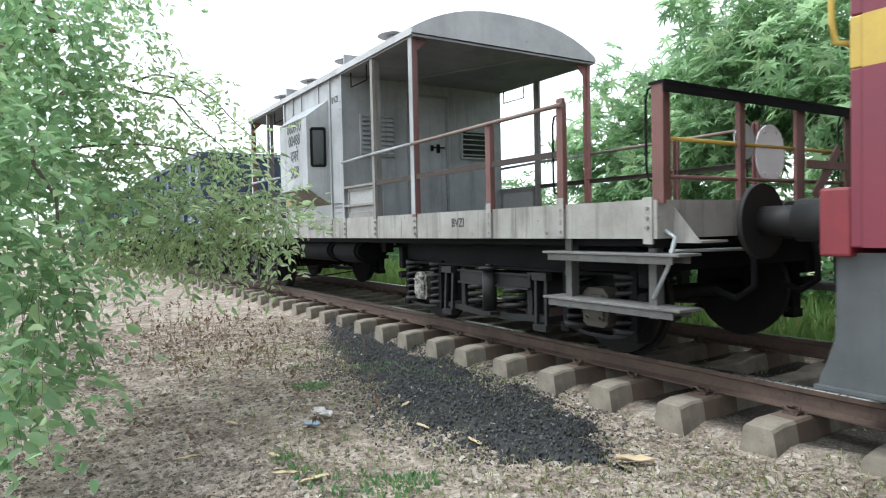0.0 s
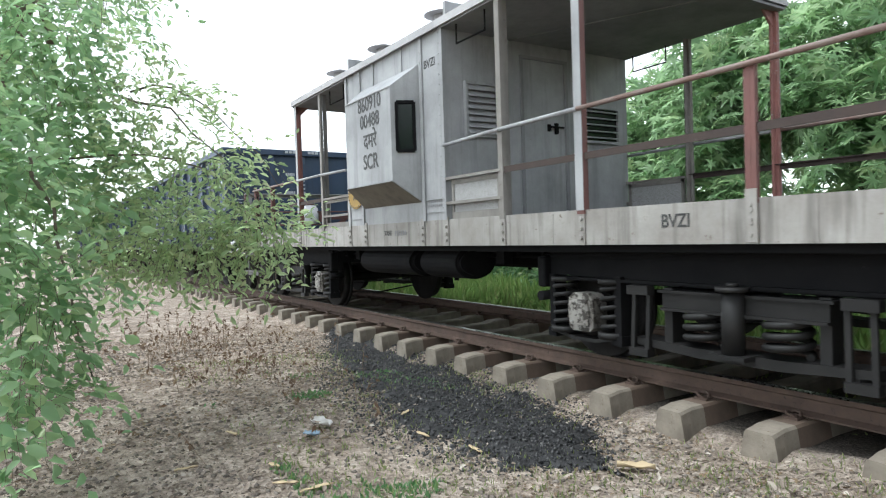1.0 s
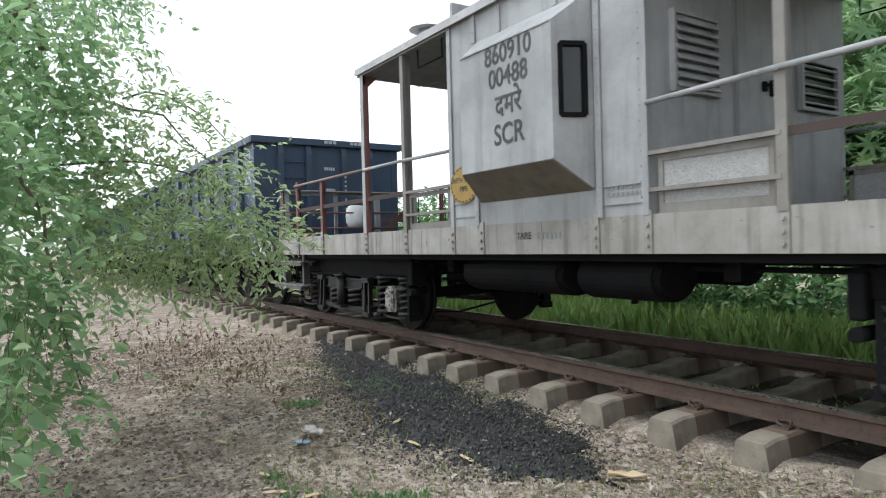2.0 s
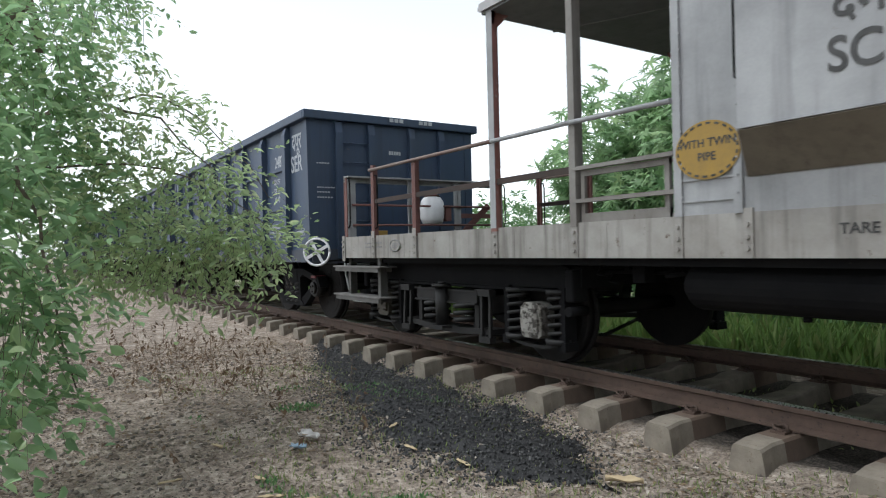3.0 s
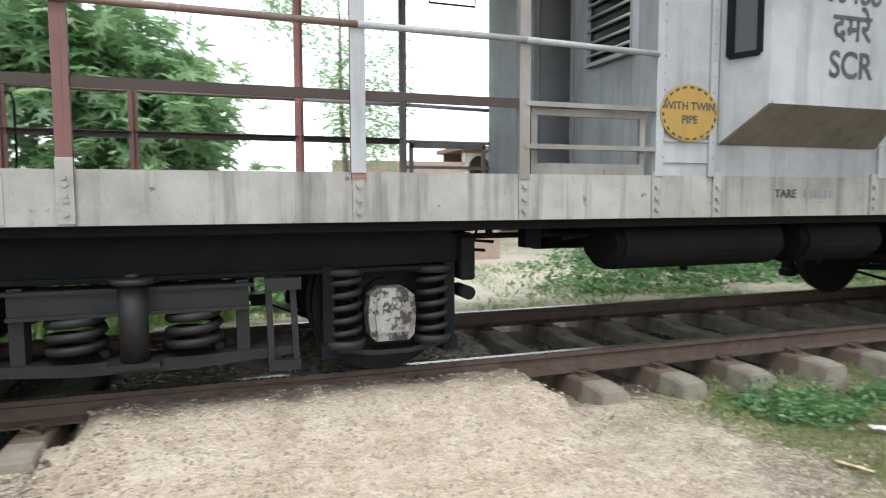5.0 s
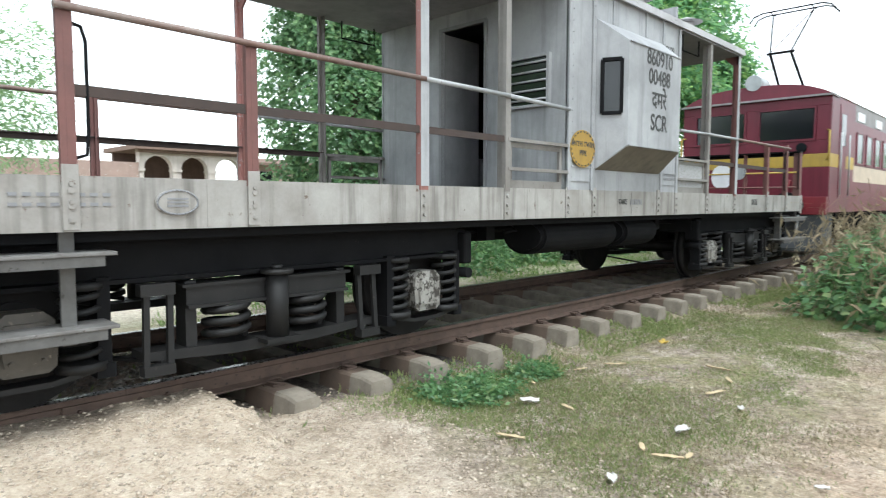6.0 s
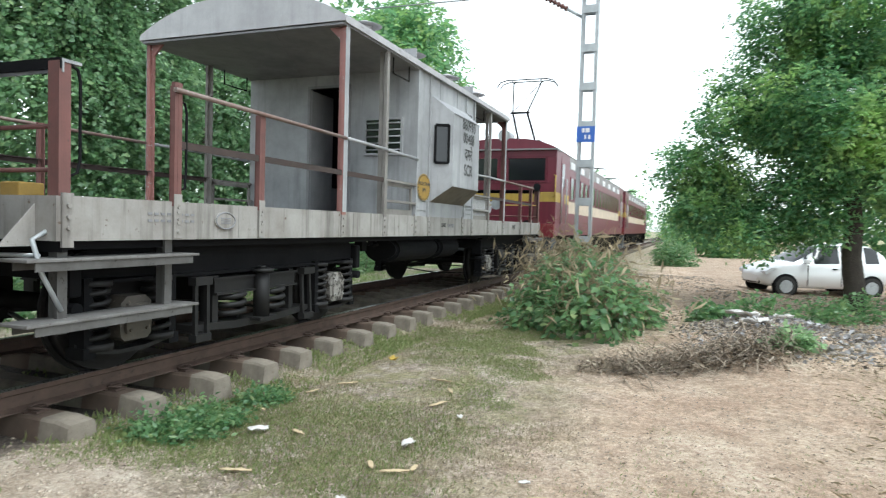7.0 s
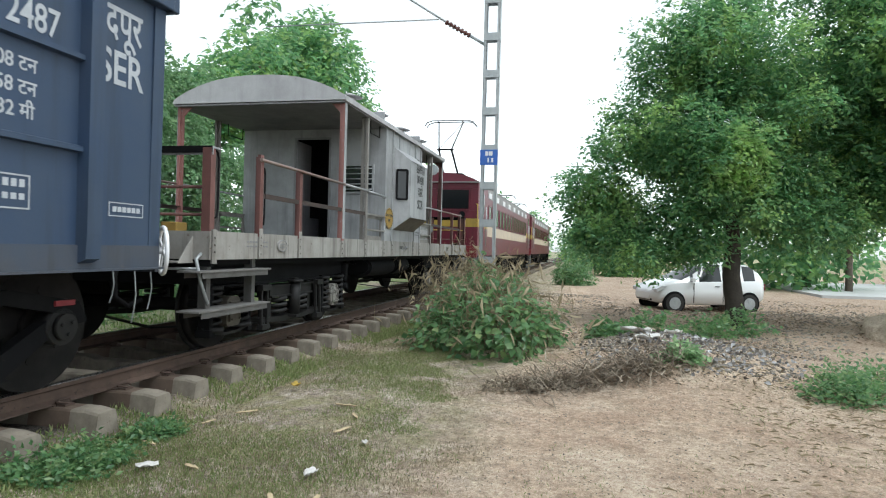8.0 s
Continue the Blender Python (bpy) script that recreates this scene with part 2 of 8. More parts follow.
# grey paint browned and darkened: shading of the posts' side faces put into colour
POSTGREY = surface("side_shaded_post_paint", (0.21, 0.198, 0.185), (0.135, 0.122, 0.11), (0.09, 0.07, 0.06), 3, 0.6, 0, 0.4, 0.64)
LEAF_NEAR = leaf_mat("near_leaves", (0.11, 0.23, 0.105), (0.32, 0.47, 0.255), (0.48, 0.58, 0.28), 0.55, 0.22)
LEAF_FINE = leaf_mat("fine_bough_leaves", (0.18, 0.28, 0.13), (0.42, 0.53, 0.29), (0.60, 0.60, 0.36), 0.62, 0.26)
LEAF_BIG = leaf_mat("broad_leaves", (0.12, 0.23, 0.105), (0.34, 0.48, 0.27), (0.46, 0.55, 0.28), 0.62, 0.22)
LEAF_DARK = leaf_mat("creeper_leaves", (0.075, 0.165, 0.08), (0.20, 0.34, 0.165), (0.32, 0.44, 0.19), 0.45, 0.36)
LEAF_TREE = leaf_mat("tree_leaves", (0.058, 0.165, 0.08), (0.170, 0.34, 0.155), (0.42, 0.57, 0.16), 0.55, 0.36, 0.9)
LEAF_BUSH = leaf_mat("bush_leaves", (0.06, 0.15, 0.065), (0.165, 0.30, 0.125), (0.32, 0.38, 0.15), 0.45, 0.36)
LEAF_DRY = leaf_mat("dry_leaves", (0.14, 0.095, 0.06), (0.25, 0.18, 0.11), (0.36, 0.28, 0.15), 0.2, 0.8)
GRASS = leaf_mat("grass_blades", (0.15, 0.20, 0.075), (0.27, 0.33, 0.125), (0.46, 0.41, 0.22), 0.4, 0.7)
STRAW = leaf_mat("straw_vines", (0.24, 0.19, 0.12), (0.38, 0.31, 0.20), (0.52, 0.45, 0.30), 0.25, 0.8)
WITHERED = leaf_mat("withered_leaves", (0.10, 0.062, 0.042), (0.19, 0.125, 0.08), (0.30, 0.22, 0.13), 0.2, 0.8)
GRASS_TALL = leaf_mat("tall_grass_blades", (0.12, 0.22, 0.06), (0.24, 0.36, 0.11), (0.40, 0.38, 0.18), 0.5, 0.55)
CHIP = leaf_mat("pale_litter", (0.20, 0.16, 0.12), (0.36, 0.30, 0.22), (0.55, 0.48, 0.36), 0.05, 0.9)
RUBBISH = leaf_mat("mixed_rubbish", (0.13, 0.12, 0.115), (0.30, 0.29, 0.285), (0.62, 0.62, 0.64), 0.0, 0.8)
PALELEAF = leaf_mat("bleached_leaves", (0.17, 0.135, 0.105), (0.36, 0.305, 0.25), (0.66, 0.60, 0.52), 0.1, 0.85)
PEBBLE = leaf_mat("pebbles", (0.16, 0.135, 0.11), (0.30, 0.26, 0.215), (0.42, 0.38, 0.33), 0.0, 0.95)
PAPER = surface("dirty_white_plastic", (0.60, 0.58, 0.56), (0.36, 0.33, 0.30), None, 20, 0.5)
FADEDBLUE = surface("faded_blue_plastic", (0.20, 0.30, 0.40), (0.28, 0.33, 0.38), None, 20, 0.5)
HUSK = surface("pale_wood_chip", (0.50, 0.40, 0.25), (0.36, 0.27, 0.17), None, 15, 0.9)
# ---- ground ----
def smooth01(v, a, b):
    t = np.clip((v - a) / (b - a), 0, 1)
    return t * t * (3 - 2 * t)


def wave(x, y, s, seed):
    r = np.random.RandomState(seed)
    z = 0
    for k in range(6):
        a, p, q = r.uniform(0, math.tau), r.uniform(0, math.tau), s * r.uniform(0.7, 1.6)
        z = z + np.sin((x * math.cos(a) + y * math.sin(a)) * q + p)
    return z / 6


def ground_z(x, y):
    """Height of the ground, rail heads being 0."""
    x, y = np.asarray(x, float), np.asarray(y, float)
    z = -0.33 + 0.035 * wave(x, y, 1.1, 3) + 0.02 * wave(x, y, 3.3, 4) + 0.008 * wave(x, y, 9, 5)
    z = z + 0.22 * smooth01(-x, 6, 14) * smooth01(2.6 - y, 0, 2.5)          # low bank under the near tree
    z = z - 0.05 * smooth01(y, 6.9, 8) + 0.05 * smooth01(y, 9, 14)
    z = z - 0.05 * smooth01(y, 2.7, 3.5) * (1 - smooth01(y, 6.8, 7.5))
    bed = smooth01(y, 3.7, 4.0) * (1 - smooth01(y, 6.3, 6.8))
    z = z * (1 - bed) + bed * (-0.31 + 0.015 * wave(x, y, 8, 8))
    cross = smooth01(x + 0.16 * wave(x, y, 6, 7) + 0.06 * wave(x, y, 19, 17), -0.85, -0.6) * (1 - smooth01(x + 0.2 * wave(x, y, 6, 9) + 0.06 * wave(x, y, 21, 18), 1.95, 2.25))
    ramp_up = smooth01(y, 2.0, 4.1) * (1 - smooth01(y, 6.3, 8.5))
    top = -0.08 + 0.016 * wave(x, y, 9, 5) + 0.014 * wave(x, y, 26, 6)
    z = z * (1 - cross * ramp_up) + cross * ramp_up * top
    z = z + 0.15 * smooth01(x, -2.8, -0.85) * (1 - smooth01(x, -0.85, -0.5)) * smooth01(y, 2.6, 3.4) * (1 - smooth01(y, 3.85, 4.15))
    z = z + 0.12 * (1 - smooth01(x, 2.6, 4.2)) * smooth01(x, 1.9, 2.3) * smooth01(y, 2.6, 3.4) * (1 - smooth01(y, 3.7, 4.0))
    z = z - 0.25 * np.exp(-(((x - 21.7) / 2.8) ** 2 + ((y + 3.25) / 2.8) ** 2))
    heap = np.exp(-(((x - 9.6) / 1.9) ** 2 + ((y + 1.0) / 1.1) ** 2))
    z = z + 0.30 * heap + 0.55 * np.exp(-(((x - 14.3) / 0.9) ** 2 + ((y + 6.2) / 0.9) ** 2))
    return z


def axis(spans):
    out = []
    for lo, hi, step in spans:
        out += list(np.arange(lo, hi, step))
    return np.array(out + [spans[-1][1]])


gx = axis([(-1500, -150, 150), (-150, -30, 8), (-30, -12, 0.8), (-12, 14, 0.07), (14, 34, 0.5), (34, 160, 8), (160, 1500, 150)])
gy = axis([(-1500, -120, 150), (-120, -20, 6), (-20, -4, 0.5), (-4, 7.4, 0.07), (7.4, 20, 0.4), (20, 140, 6), (140, 1500, 150)])
X, Y = np.meshgrid(gx, gy, indexing="ij")
V = np.stack([X, Y, ground_z(X, Y)], -1).reshape(-1, 3)
ni, nj = len(gx), len(gy)
I, J = np.meshgrid(np.arange(ni - 1), np.arange(nj - 1), indexing="ij")
Fq = np.stack([I * nj + J, (I + 1) * nj + J, (I + 1) * nj + J + 1, I * nj + J + 1], -1).reshape(-1, 4)


def soil():
    m, nt, bsdf, vec = start("trodden_soil")
    sep = nt.nodes.new("ShaderNodeSeparateXYZ")
    nt.links.new(vec, sep.inputs[0])

    def math2(op, a, b, clamp=False):
        n = nt.nodes.new("ShaderNodeMath")
        n.operation, n.use_clamp = op, clamp
        for k, v in enumerate((a, b)):
            if isinstance(v, (int, float)):
                n.inputs[k].default_value = v
            else:
                nt.links.new(v, n.inputs[k])
        return n.outputs[0]

    def band(src, a, b):
        n = nt.nodes.new("ShaderNodeMapRange")
        n.interpolation_type = "SMOOTHSTEP"
        n.inputs["From Min"].default_value, n.inputs["From Max"].default_value = a, b
        nt.links.new(src, n.inputs["Value"])
        return n.outputs[0]

    broad = noise_of(nt, vec, 0.7, 5, 0.6)
    mid = noise_of(nt, vec, 4, 6, 0.7)
    fine = noise_of(nt, vec, 55, 4, 0.75)
    speck = noise_of(nt, vec, 130, 2, 0.6)
    wob = math2("MULTIPLY", math2("SUBTRACT", broad, 0.5), 2.4)
    x = math2("ADD", sep.outputs[0], wob)
    y = math2("ADD", sep.outputs[1], wob)
    col = ramp(nt, mid, [(0.28, (0.17, 0.135, 0.105)), (0.5, (0.37, 0.305, 0.25)), (0.72, (0.58, 0.50, 0.425))])
    # the sandy way over the line and along it
    way = math2("MULTIPLY", band(x, -1.6, -0.5), math2("SUBTRACT", 1.0, band(x, 2.0, 3.4)))
    path2 = math2("MULTIPLY", band(x, 2.0, 3.4), math2("SUBTRACT", 1.0, band(y, 0.6, 1.9)))
    sand = ramp(nt, mid, [(0.3, (0.44, 0.345, 0.255)), (0.5, (0.60, 0.49, 0.38)), (0.7, (0.70, 0.59, 0.475))])
    col = blend(nt, math2("MAXIMUM", way, math2("MULTIPLY", path2, ramp(nt, noise_of(nt, vec, 1.3, 5, 0.65), [(0.35, (0.05, 0.05, 0.05)), (0.65, (0.75, 0.75, 0.75))])), True), col, sand)
    red_earth = ramp(nt, noise_of(nt, vec, 0.9, 6, 0.7), [(0.46, (0, 0, 0)), (0.64, (0.6, 0.6, 0.6))])
    ochre = ramp(nt, noise_of(nt, vec, 2.2, 7, 0.72), [(0.32, (0.34, 0.24, 0.165)), (0.48, (0.54, 0.41, 0.30)), (0.68, (0.70, 0.565, 0.44))])
    ochre = blend(nt, red_earth, ochre, (0.40, 0.255, 0.175))
    # waste ground and thin turf beside the line
    waste = math2("MULTIPLY", band(x, 8.6, 10.5), math2("SUBTRACT", 1.0, band(y, -0.4, 0.8)))
    col = blend(nt, math2("MULTIPLY", path2, 0.75), col, ochre)
    col = blend(nt, math2("MULTIPLY", waste, 0.45), col, (0.33, 0.25, 0.195))
    turf = math2("MULTIPLY", math2("MULTIPLY", band(x, 2.6, 3.6), band(y, 0.6, 2.0)), math2("SUBTRACT", 1.0, band(y, 3.7, 4.1)))
    green = ramp(nt, noise_of(nt, vec, 2.6, 5, 0.7), [(0.40, (0.0, 0.0, 0.0)), (0.62, (1, 1, 1))])
    col = blend(nt, math2("MULTIPLY", turf, green, True), col, (0.30, 0.275, 0.155))
    far = math2("MAXIMUM", band(y, 6.8, 7.6), band(math2("MULTIPLY", y, -1.0), 22, 26))
    gr2 = math2("MULTIPLY", far, ramp(nt, noise_of(nt, vec, 0.5, 4, 0.6), [(0.38, (0, 0, 0)), (0.6, (1, 1, 1))]))
    keep = math2("MULTIPLY", band(x, 0.6, 2.0), math2("SUBTRACT", 1.0, band(x, 9, 14)))
    col = blend(nt, math2("MULTIPLY", gr2, math2("SUBTRACT", 1.0, math2("MULTIPLY", keep, 0.55))), col, (0.19, 0.24, 0.10))
    sand_far = math2("MULTIPLY", keep, math2("MULTIPLY", band(y, 8, 9.5), math2("SUBTRACT", 1.0, band(y, 13, 18))))
    col = blend(nt, math2("MULTIPLY", sand_far, 0.8), col, (0.66, 0.59, 0.49))
    # dark, finely mottled bed between the sleepers, weaker on the sandy way
    bed = math2("MULTIPLY", band(sep.outputs[1], 3.75, 4.15), math2("SUBTRACT", 1.0, band(sep.outputs[1], 6.3, 6.6)))
    col = blend(nt, math2("MULTIPLY", bed, math2("SUBTRACT", 1.0, math2("MULTIPLY", way, 0.45))), col, ramp(nt, fine, [(0.3, (0.035, 0.031, 0.028)), (0.7, (0.10, 0.085, 0.072))]))
    col = blend(nt, math2("SUBTRACT", 0.62, math2("MULTIPLY", way, 0.4)), col, ramp(nt, noise_of(nt, vec, 16, 7, 0.78), [(0.30, (0.16, 0.16, 0.16)), (0.5, (0.5, 0.5, 0.5)), (0.70, (0.86, 0.86, 0.86))]), "OVERLAY")
    col = blend(nt, 0.8, col, ramp(nt, fine, [(0.25, (0.12, 0.12, 0.12)), (0.75, (0.9, 0.9, 0.9))]), "SOFT_LIGHT")
    pale = ramp(nt, speck, [(0.66, (0, 0, 0)), (0.72, (1, 1, 1))])
    col = blend(nt, math2("MULTIPLY", pale, 0.35), col, (0.5, 0.43, 0.34))
    nt.links.new(col, bsdf.inputs["Base Color"])
    bsdf.inputs["Roughness"].default_value = 0.95
    bsdf.inputs["Specular IOR Level"].default_value = 0.2
    relief(nt, bsdf, math2("ADD", math2("ADD", math2("MULTIPLY", mid, 0.8), fine), noise_of(nt, vec, 16, 6, 0.7)), 0.85, 0.04)
    return m


SOIL = soil()
ground = tagged(new("ground", raw("ground", V, Fq, SOIL, True)), "trodden brown soil with a sandy way across the line", "ground", kind="structure")


# ---- track ----
def rail_mesh(name, x0, x1):
    prof = [(-0.068, -0.156), (0.068, -0.156), (0.068, -0.145), (0.012, -0.125), (0.009, -0.05), (0.033, -0.038),
            (0.034, -0.006), (0.026, 0.0), (-0.026, 0.0), (-0.034, -0.006), (-0.033, -0.038), (-0.009, -0.05), (-0.012, -0.125), (-0.068, -0.145)]
    bm = bmesh.new()
    prism(bm, prof, "x", x0, x1)
    me = mesh_of(name, bm, RAILSIDE)
    me.materials.append(RAILTOP)
    for f in me.polygons:
        if f.normal.z > 0.75 and f.center.z > -0.02:
            f.material_index = 1
    return me


track = tagged(new("railway_track"), "rusty broad-gauge rails on concrete sleepers", "railway track", kind="structure")
bpy.context.view_layer.update()
rm1, rm2 = rail_mesh("rail", -90, 1.55), rail_mesh("rail", 1.556, 260)
for y in (RAIL_N, RAIL_F):
    for me in (rm1, rm2):
        part("rail", me, RAILSIDE, track, "rusty steel rail with a polished head", pose(0, y, 0))


def sleeper_mesh():
    bm = bmesh.new()
    n, half = 22, 1.375
    rings = []
    for k in range(n + 1):
        y = -half + 2 * half * k / n
        seat = abs(abs(y) - 0.873)
        top = -0.165 - (0.03 if abs(y) < 0.45 else 0.0) - (0.02 if abs(y) > 1.3 else 0)
        wt, wb = 0.10, 0.135
        rings.append([bm.verts.new((sx * w, y, z)) for sx, w, z in
                      ((-1, wb, -0.40), (-1, wt, top - 0.018), (-1, wt - 0.014, top), (1, wt - 0.014, top), (1, wt, top - 0.018), (1, wb, -0.40))])
    for a, b in zip(rings, rings[1:]):
        for q in range(6):
            bm.faces.new((a[q], a[(q + 1) % 6], b[(q + 1) % 6], b[q]))
    bm.faces.new(rings[0][::-1])
    bm.faces.new(rings[-1])
    me = mesh_of("sleeper", bm, CONCRETE)
    me.materials.append(RUSTSTAIN)
    for f in me.polygons:
        if 0.70 < abs(f.center.y) < 1.10 and abs(f.normal.y) < 0.5:
            f.material_index = 1
    return me


def clip_mesh():
    bm = bmesh.new()
    for s in (-1, 1):
        pipe(bm, [(0.05, s * 0.135, -0.14), (0.045, s * 0.115, -0.115), (0.0, s * 0.085, -0.118), (-0.045, s * 0.07, -0.135),
                  (-0.06, s * 0.10, -0.13), (-0.03, s * 0.14, -0.135), (0.03, s * 0.15, -0.15)], 0.010, 5)
        box(bm, -0.05, 0.05, s * 0.08, s * 0.16, -0.166, -0.148)
    box(bm, -0.075, 0.075, -0.08, 0.08, -0.165, -0.1555)
    return mesh_of("rail_clip", bm, RAILSIDE)


SLEEPER_X = [-2.29 + SLEEPER * k + (0.13 if k > 4 else 0) for k in range(-70, 150)]

fish = bmesh.new()
for s in (-1, 1):
    box(fish, 1.2, 1.9, s * 0.012, s * 0.040, -0.122, -0.042)
    for k in range(4):
        bar(fish, (1.29 + 0.17 * k, s * 0.038, -0.085), (1.29 + 0.17 * k, s * 0.065, -0.085), 0.016, 6)
fish = mesh_of("fishplate", fish, RAILSIDE)
for y in (RAIL_N, RAIL_F):
    part("fishplate", fish, RAILSIDE, track, "bolted rusty fishplate", pose(0, y, 0))


# ---- lettering poses: on the near side of a vehicle, and on its ends ----
def side_text(x, y, z):
    return Matrix.Translation((x, y, z)) @ Matrix.Rotation(radians(90), 4, "X")


def train_x(t):
    """Where the middle of the brake van stands at t."""
    return -9.906 + 2.792 * t + 0.008 * (t - 4) ** 2
VEHICLES, WHEELSETS = [], []


def part_pieces(name, bm, material, parent, label=""):
    """Every separate piece of the bmesh becomes a part of its own."""
    seen = set()
    for v in bm.verts:
        if v in seen:
            continue
        isle, todo = [], [v]
        seen.add(v)
        while todo:
            a = todo.pop()
            isle.append(a)
            for e in a.link_edges:
                b = e.other_vert(a)
                if b not in seen:
                    seen.add(b)
                    todo.append(b)
        nb = bmesh.new()
        twin = {a: nb.verts.new(a.co) for a in isle}
        for f in {f for a in isle for f in a.link_faces}:
            nf = nb.faces.new([twin[a] for a in f.verts])
            nf.smooth = f.smooth
        part(name, nb, material, parent, label)
    bm.free()


def wheelset(parent, x, r, gauge=1.676):
    bm = bmesh.new()
    bar(bm, (0, -1.02, 0), (0, 1.02, 0), 0.075, 12)
    for s in (-1, 1):
        y0 = s * gauge / 2
        bar(bm, (0, y0 - s * 0.035, 0), (0, y0, 0), r + 0.028, 40)
        bar(bm, (0, y0, 0), (0, y0 + s * 0.095, 0), r, 40)
        bar(bm, (0, y0 + s * 0.095, 0), (0, y0 + s * 0.10, 0), r - 0.07, 40)
        bar(bm, (0, y0 + s * 0.09, 0), (0, y0 + s * 0.14, 0), 0.15, 20)
        for k in range(6):
            a = k * math.tau / 6
            bar(bm, (0.27 * math.cos(a), y0 + s * 0.098, 0.27 * math.sin(a)), (0.27 * math.cos(a), y0 + s * 0.106, 0.27 * math.sin(a)), 0.035, 8)
    ob = part("wheelset", bm, TYRE, parent, "dark steel wheels on their axle", pose(x, 0, r))
    WHEELSETS.append((ob, x, r, r))
    return ob


# ---- brake van ----
def van_bogie(parent, x):
    """Coil-sprung bogie: pressed side frames, guided axle boxes, a bolster on paired springs."""
    r = 0.4575
    bm = bmesh.new()
    for s in (-1, 1):
        y = s * 1.1
        top = [(-1.95, 0.86), (-1.8, 0.93), (1.8, 0.93), (1.95, 0.86), (1.95, 0.72), (0.95, 0.70), (0.85, 0.665), (-0.85, 0.665), (-0.95, 0.70), (-1.95, 0.72)]
        prism(bm, top, "y", y - 0.02, y + 0.02)
        for z in (0.69, 0.925):
            box(bm, -1.85, 1.85, y - 0.075, y + 0.075, z - 0.012, z + 0.012)
        for q in (-1.83, -1.06, 1.06, 1.83):
            box(bm, q - 0.035, q + 0.035, y - 0.07, y + 0.07, 0.2, 0.72)
            box(bm, q - 0.05, q + 0.05, y - 0.085, y + 0.085, 0.16, 0.24)
        for q in (-1.95, 1.95):
            box(bm, q - 0.05, q + 0.05, y - 0.10, y + 0.10, 0.60, 0.88, 0.02)
            bar(bm, (q, y - 0.11, 0.52), (q, y + 0.11, 0.52), 0.045, 10)
    for q in (-1.95, 1.95, -0.55, 0.55):
        box(bm, q - 0.06, q + 0.06, -1.1, 1.1, 0.72, 0.9)
    ob = part("bogie_frame", bm, DARK, parent, "grimy black bogie side frames", pose(x, 0, 0))
    seats = bmesh.new()
    coil_me, big_me, box_me = None, None, None
    bm = bmesh.new()
    coil(bm, 0, 0, 0.25, 0.68, 0.098, 0.021, 5.5)
    coil_me = mesh_of("coil_spring", bm, BOGIE)
    bm = bmesh.new()
    coil(bm, 0, 0, 0.27, 0.49, 0.135, 0.026, 3.0)
    big_me = mesh_of("bolster_spring", bm, BOGIE)
    bm = bmesh.new()
    prism(bm, [(-0.15, 0.24), (-0.11, 0.20), (0.11, 0.20), (0.15, 0.24), (0.165, 0.42), (0.15, 0.56), (0.09, 0.62), (-0.09, 0.62), (-0.15, 0.56), (-0.165, 0.42)], "y", -0.10, 0.06)
    prism(bm, [(-0.11, 0.27), (0.11, 0.27), (0.125, 0.42), (0.10, 0.55), (-0.10, 0.55), (-0.125, 0.42)], "y", -0.125, -0.09)
    for a, z in ((-0.08, 0.30), (0.08, 0.30), (-0.085, 0.51), (0.085, 0.51)):
        bar(bm, (a, -0.145, z), (a, -0.12, z), 0.016, 6)
    for v_ in bm.verts:
        v_.co.x *= 0.92
        v_.co.z = 0.41 + (v_.co.z - 0.41) * 0.78
    greasy = bm.copy()
    box_me = mesh_of("axle_box", bm, AXLEBOX)
    greasy_me = mesh_of("axle_box", greasy, HIDDENBOX)
    for s in (-1, 1):
        y = s * 1.1
        turn = 0 if s < 0 else 180
        for ax in (-1.448, 1.448):
            under_step = ax * x > 0
            part("axle_box", greasy_me if under_step else box_me, HIDDENBOX if under_step else AXLEBOX, ob, "greasy brown axle box" if under_step else "axle box with flaking white paint", pose(ax, y, 0, 0, 0, turn))
            for q in (-0.285, 0.285):
                part("coil_spring", coil_me, BOGIE, ob, "", pose(ax + q, y, 0))
                bar(seats, (ax + q, y, 0.21), (ax + q, y, 0.26), 0.135, 14)
                bar(seats, (ax + q, y, 0.66), (ax + q, y, 0.70), 0.125, 14)
            flat(seats, (ax - 0.42, y, 0.22), (ax - 0.12, y, 0.17), 0.13, 0.03)
            flat(seats, (ax + 0.42, y, 0.22), (ax + 0.12, y, 0.17), 0.13, 0.03)
            flat(seats, (ax - 0.12, y, 0.17), (ax + 0.12, y, 0.17), 0.13, 0.03)
        for q in (-0.30, 0.30):
            part("bolster_spring", big_me, BOGIE, ob, "", pose(q, y - s * 0.0, 0))
        # bolster, spring plank and swing links
        prism(seats, [(-0.60, 0.50), (0.60, 0.50), (0.60, 0.63), (-0.60, 0.63)], "y", y - 0.09, y + 0.09)
        box(seats, -0.63, 0.63, y - 0.11, y + 0.11, 0.625, 0.645)
        box(seats, -0.60, 0.60, y - 0.12, y + 0.12, 0.495, 0.515)
        prism(seats, [(-0.86, 0.215), (-0.3, 0.175), (0.3, 0.175), (0.86, 0.215), (0.86, 0.265), (0.3, 0.245), (-0.3, 0.245), (-0.86, 0.265)], "y", y - 0.10, y + 0.10)
        bar(seats, (0, y + s * 0.13, 0.24), (0, y + s * 0.13, 0.67), 0.075, 14)
        bar(seats, (0, y + s * 0.13, 0.67), (0, y + s * 0.13, 0.70), 0.11, 14)
        bar(seats, (0, y + s * 0.13, 0.70), (0, y + s * 0.13, 0.725), 0.04, 10)
        box(seats, -0.13, 0.13, y + s * 0.02, y + s * 0.22, 0.22, 0.25)
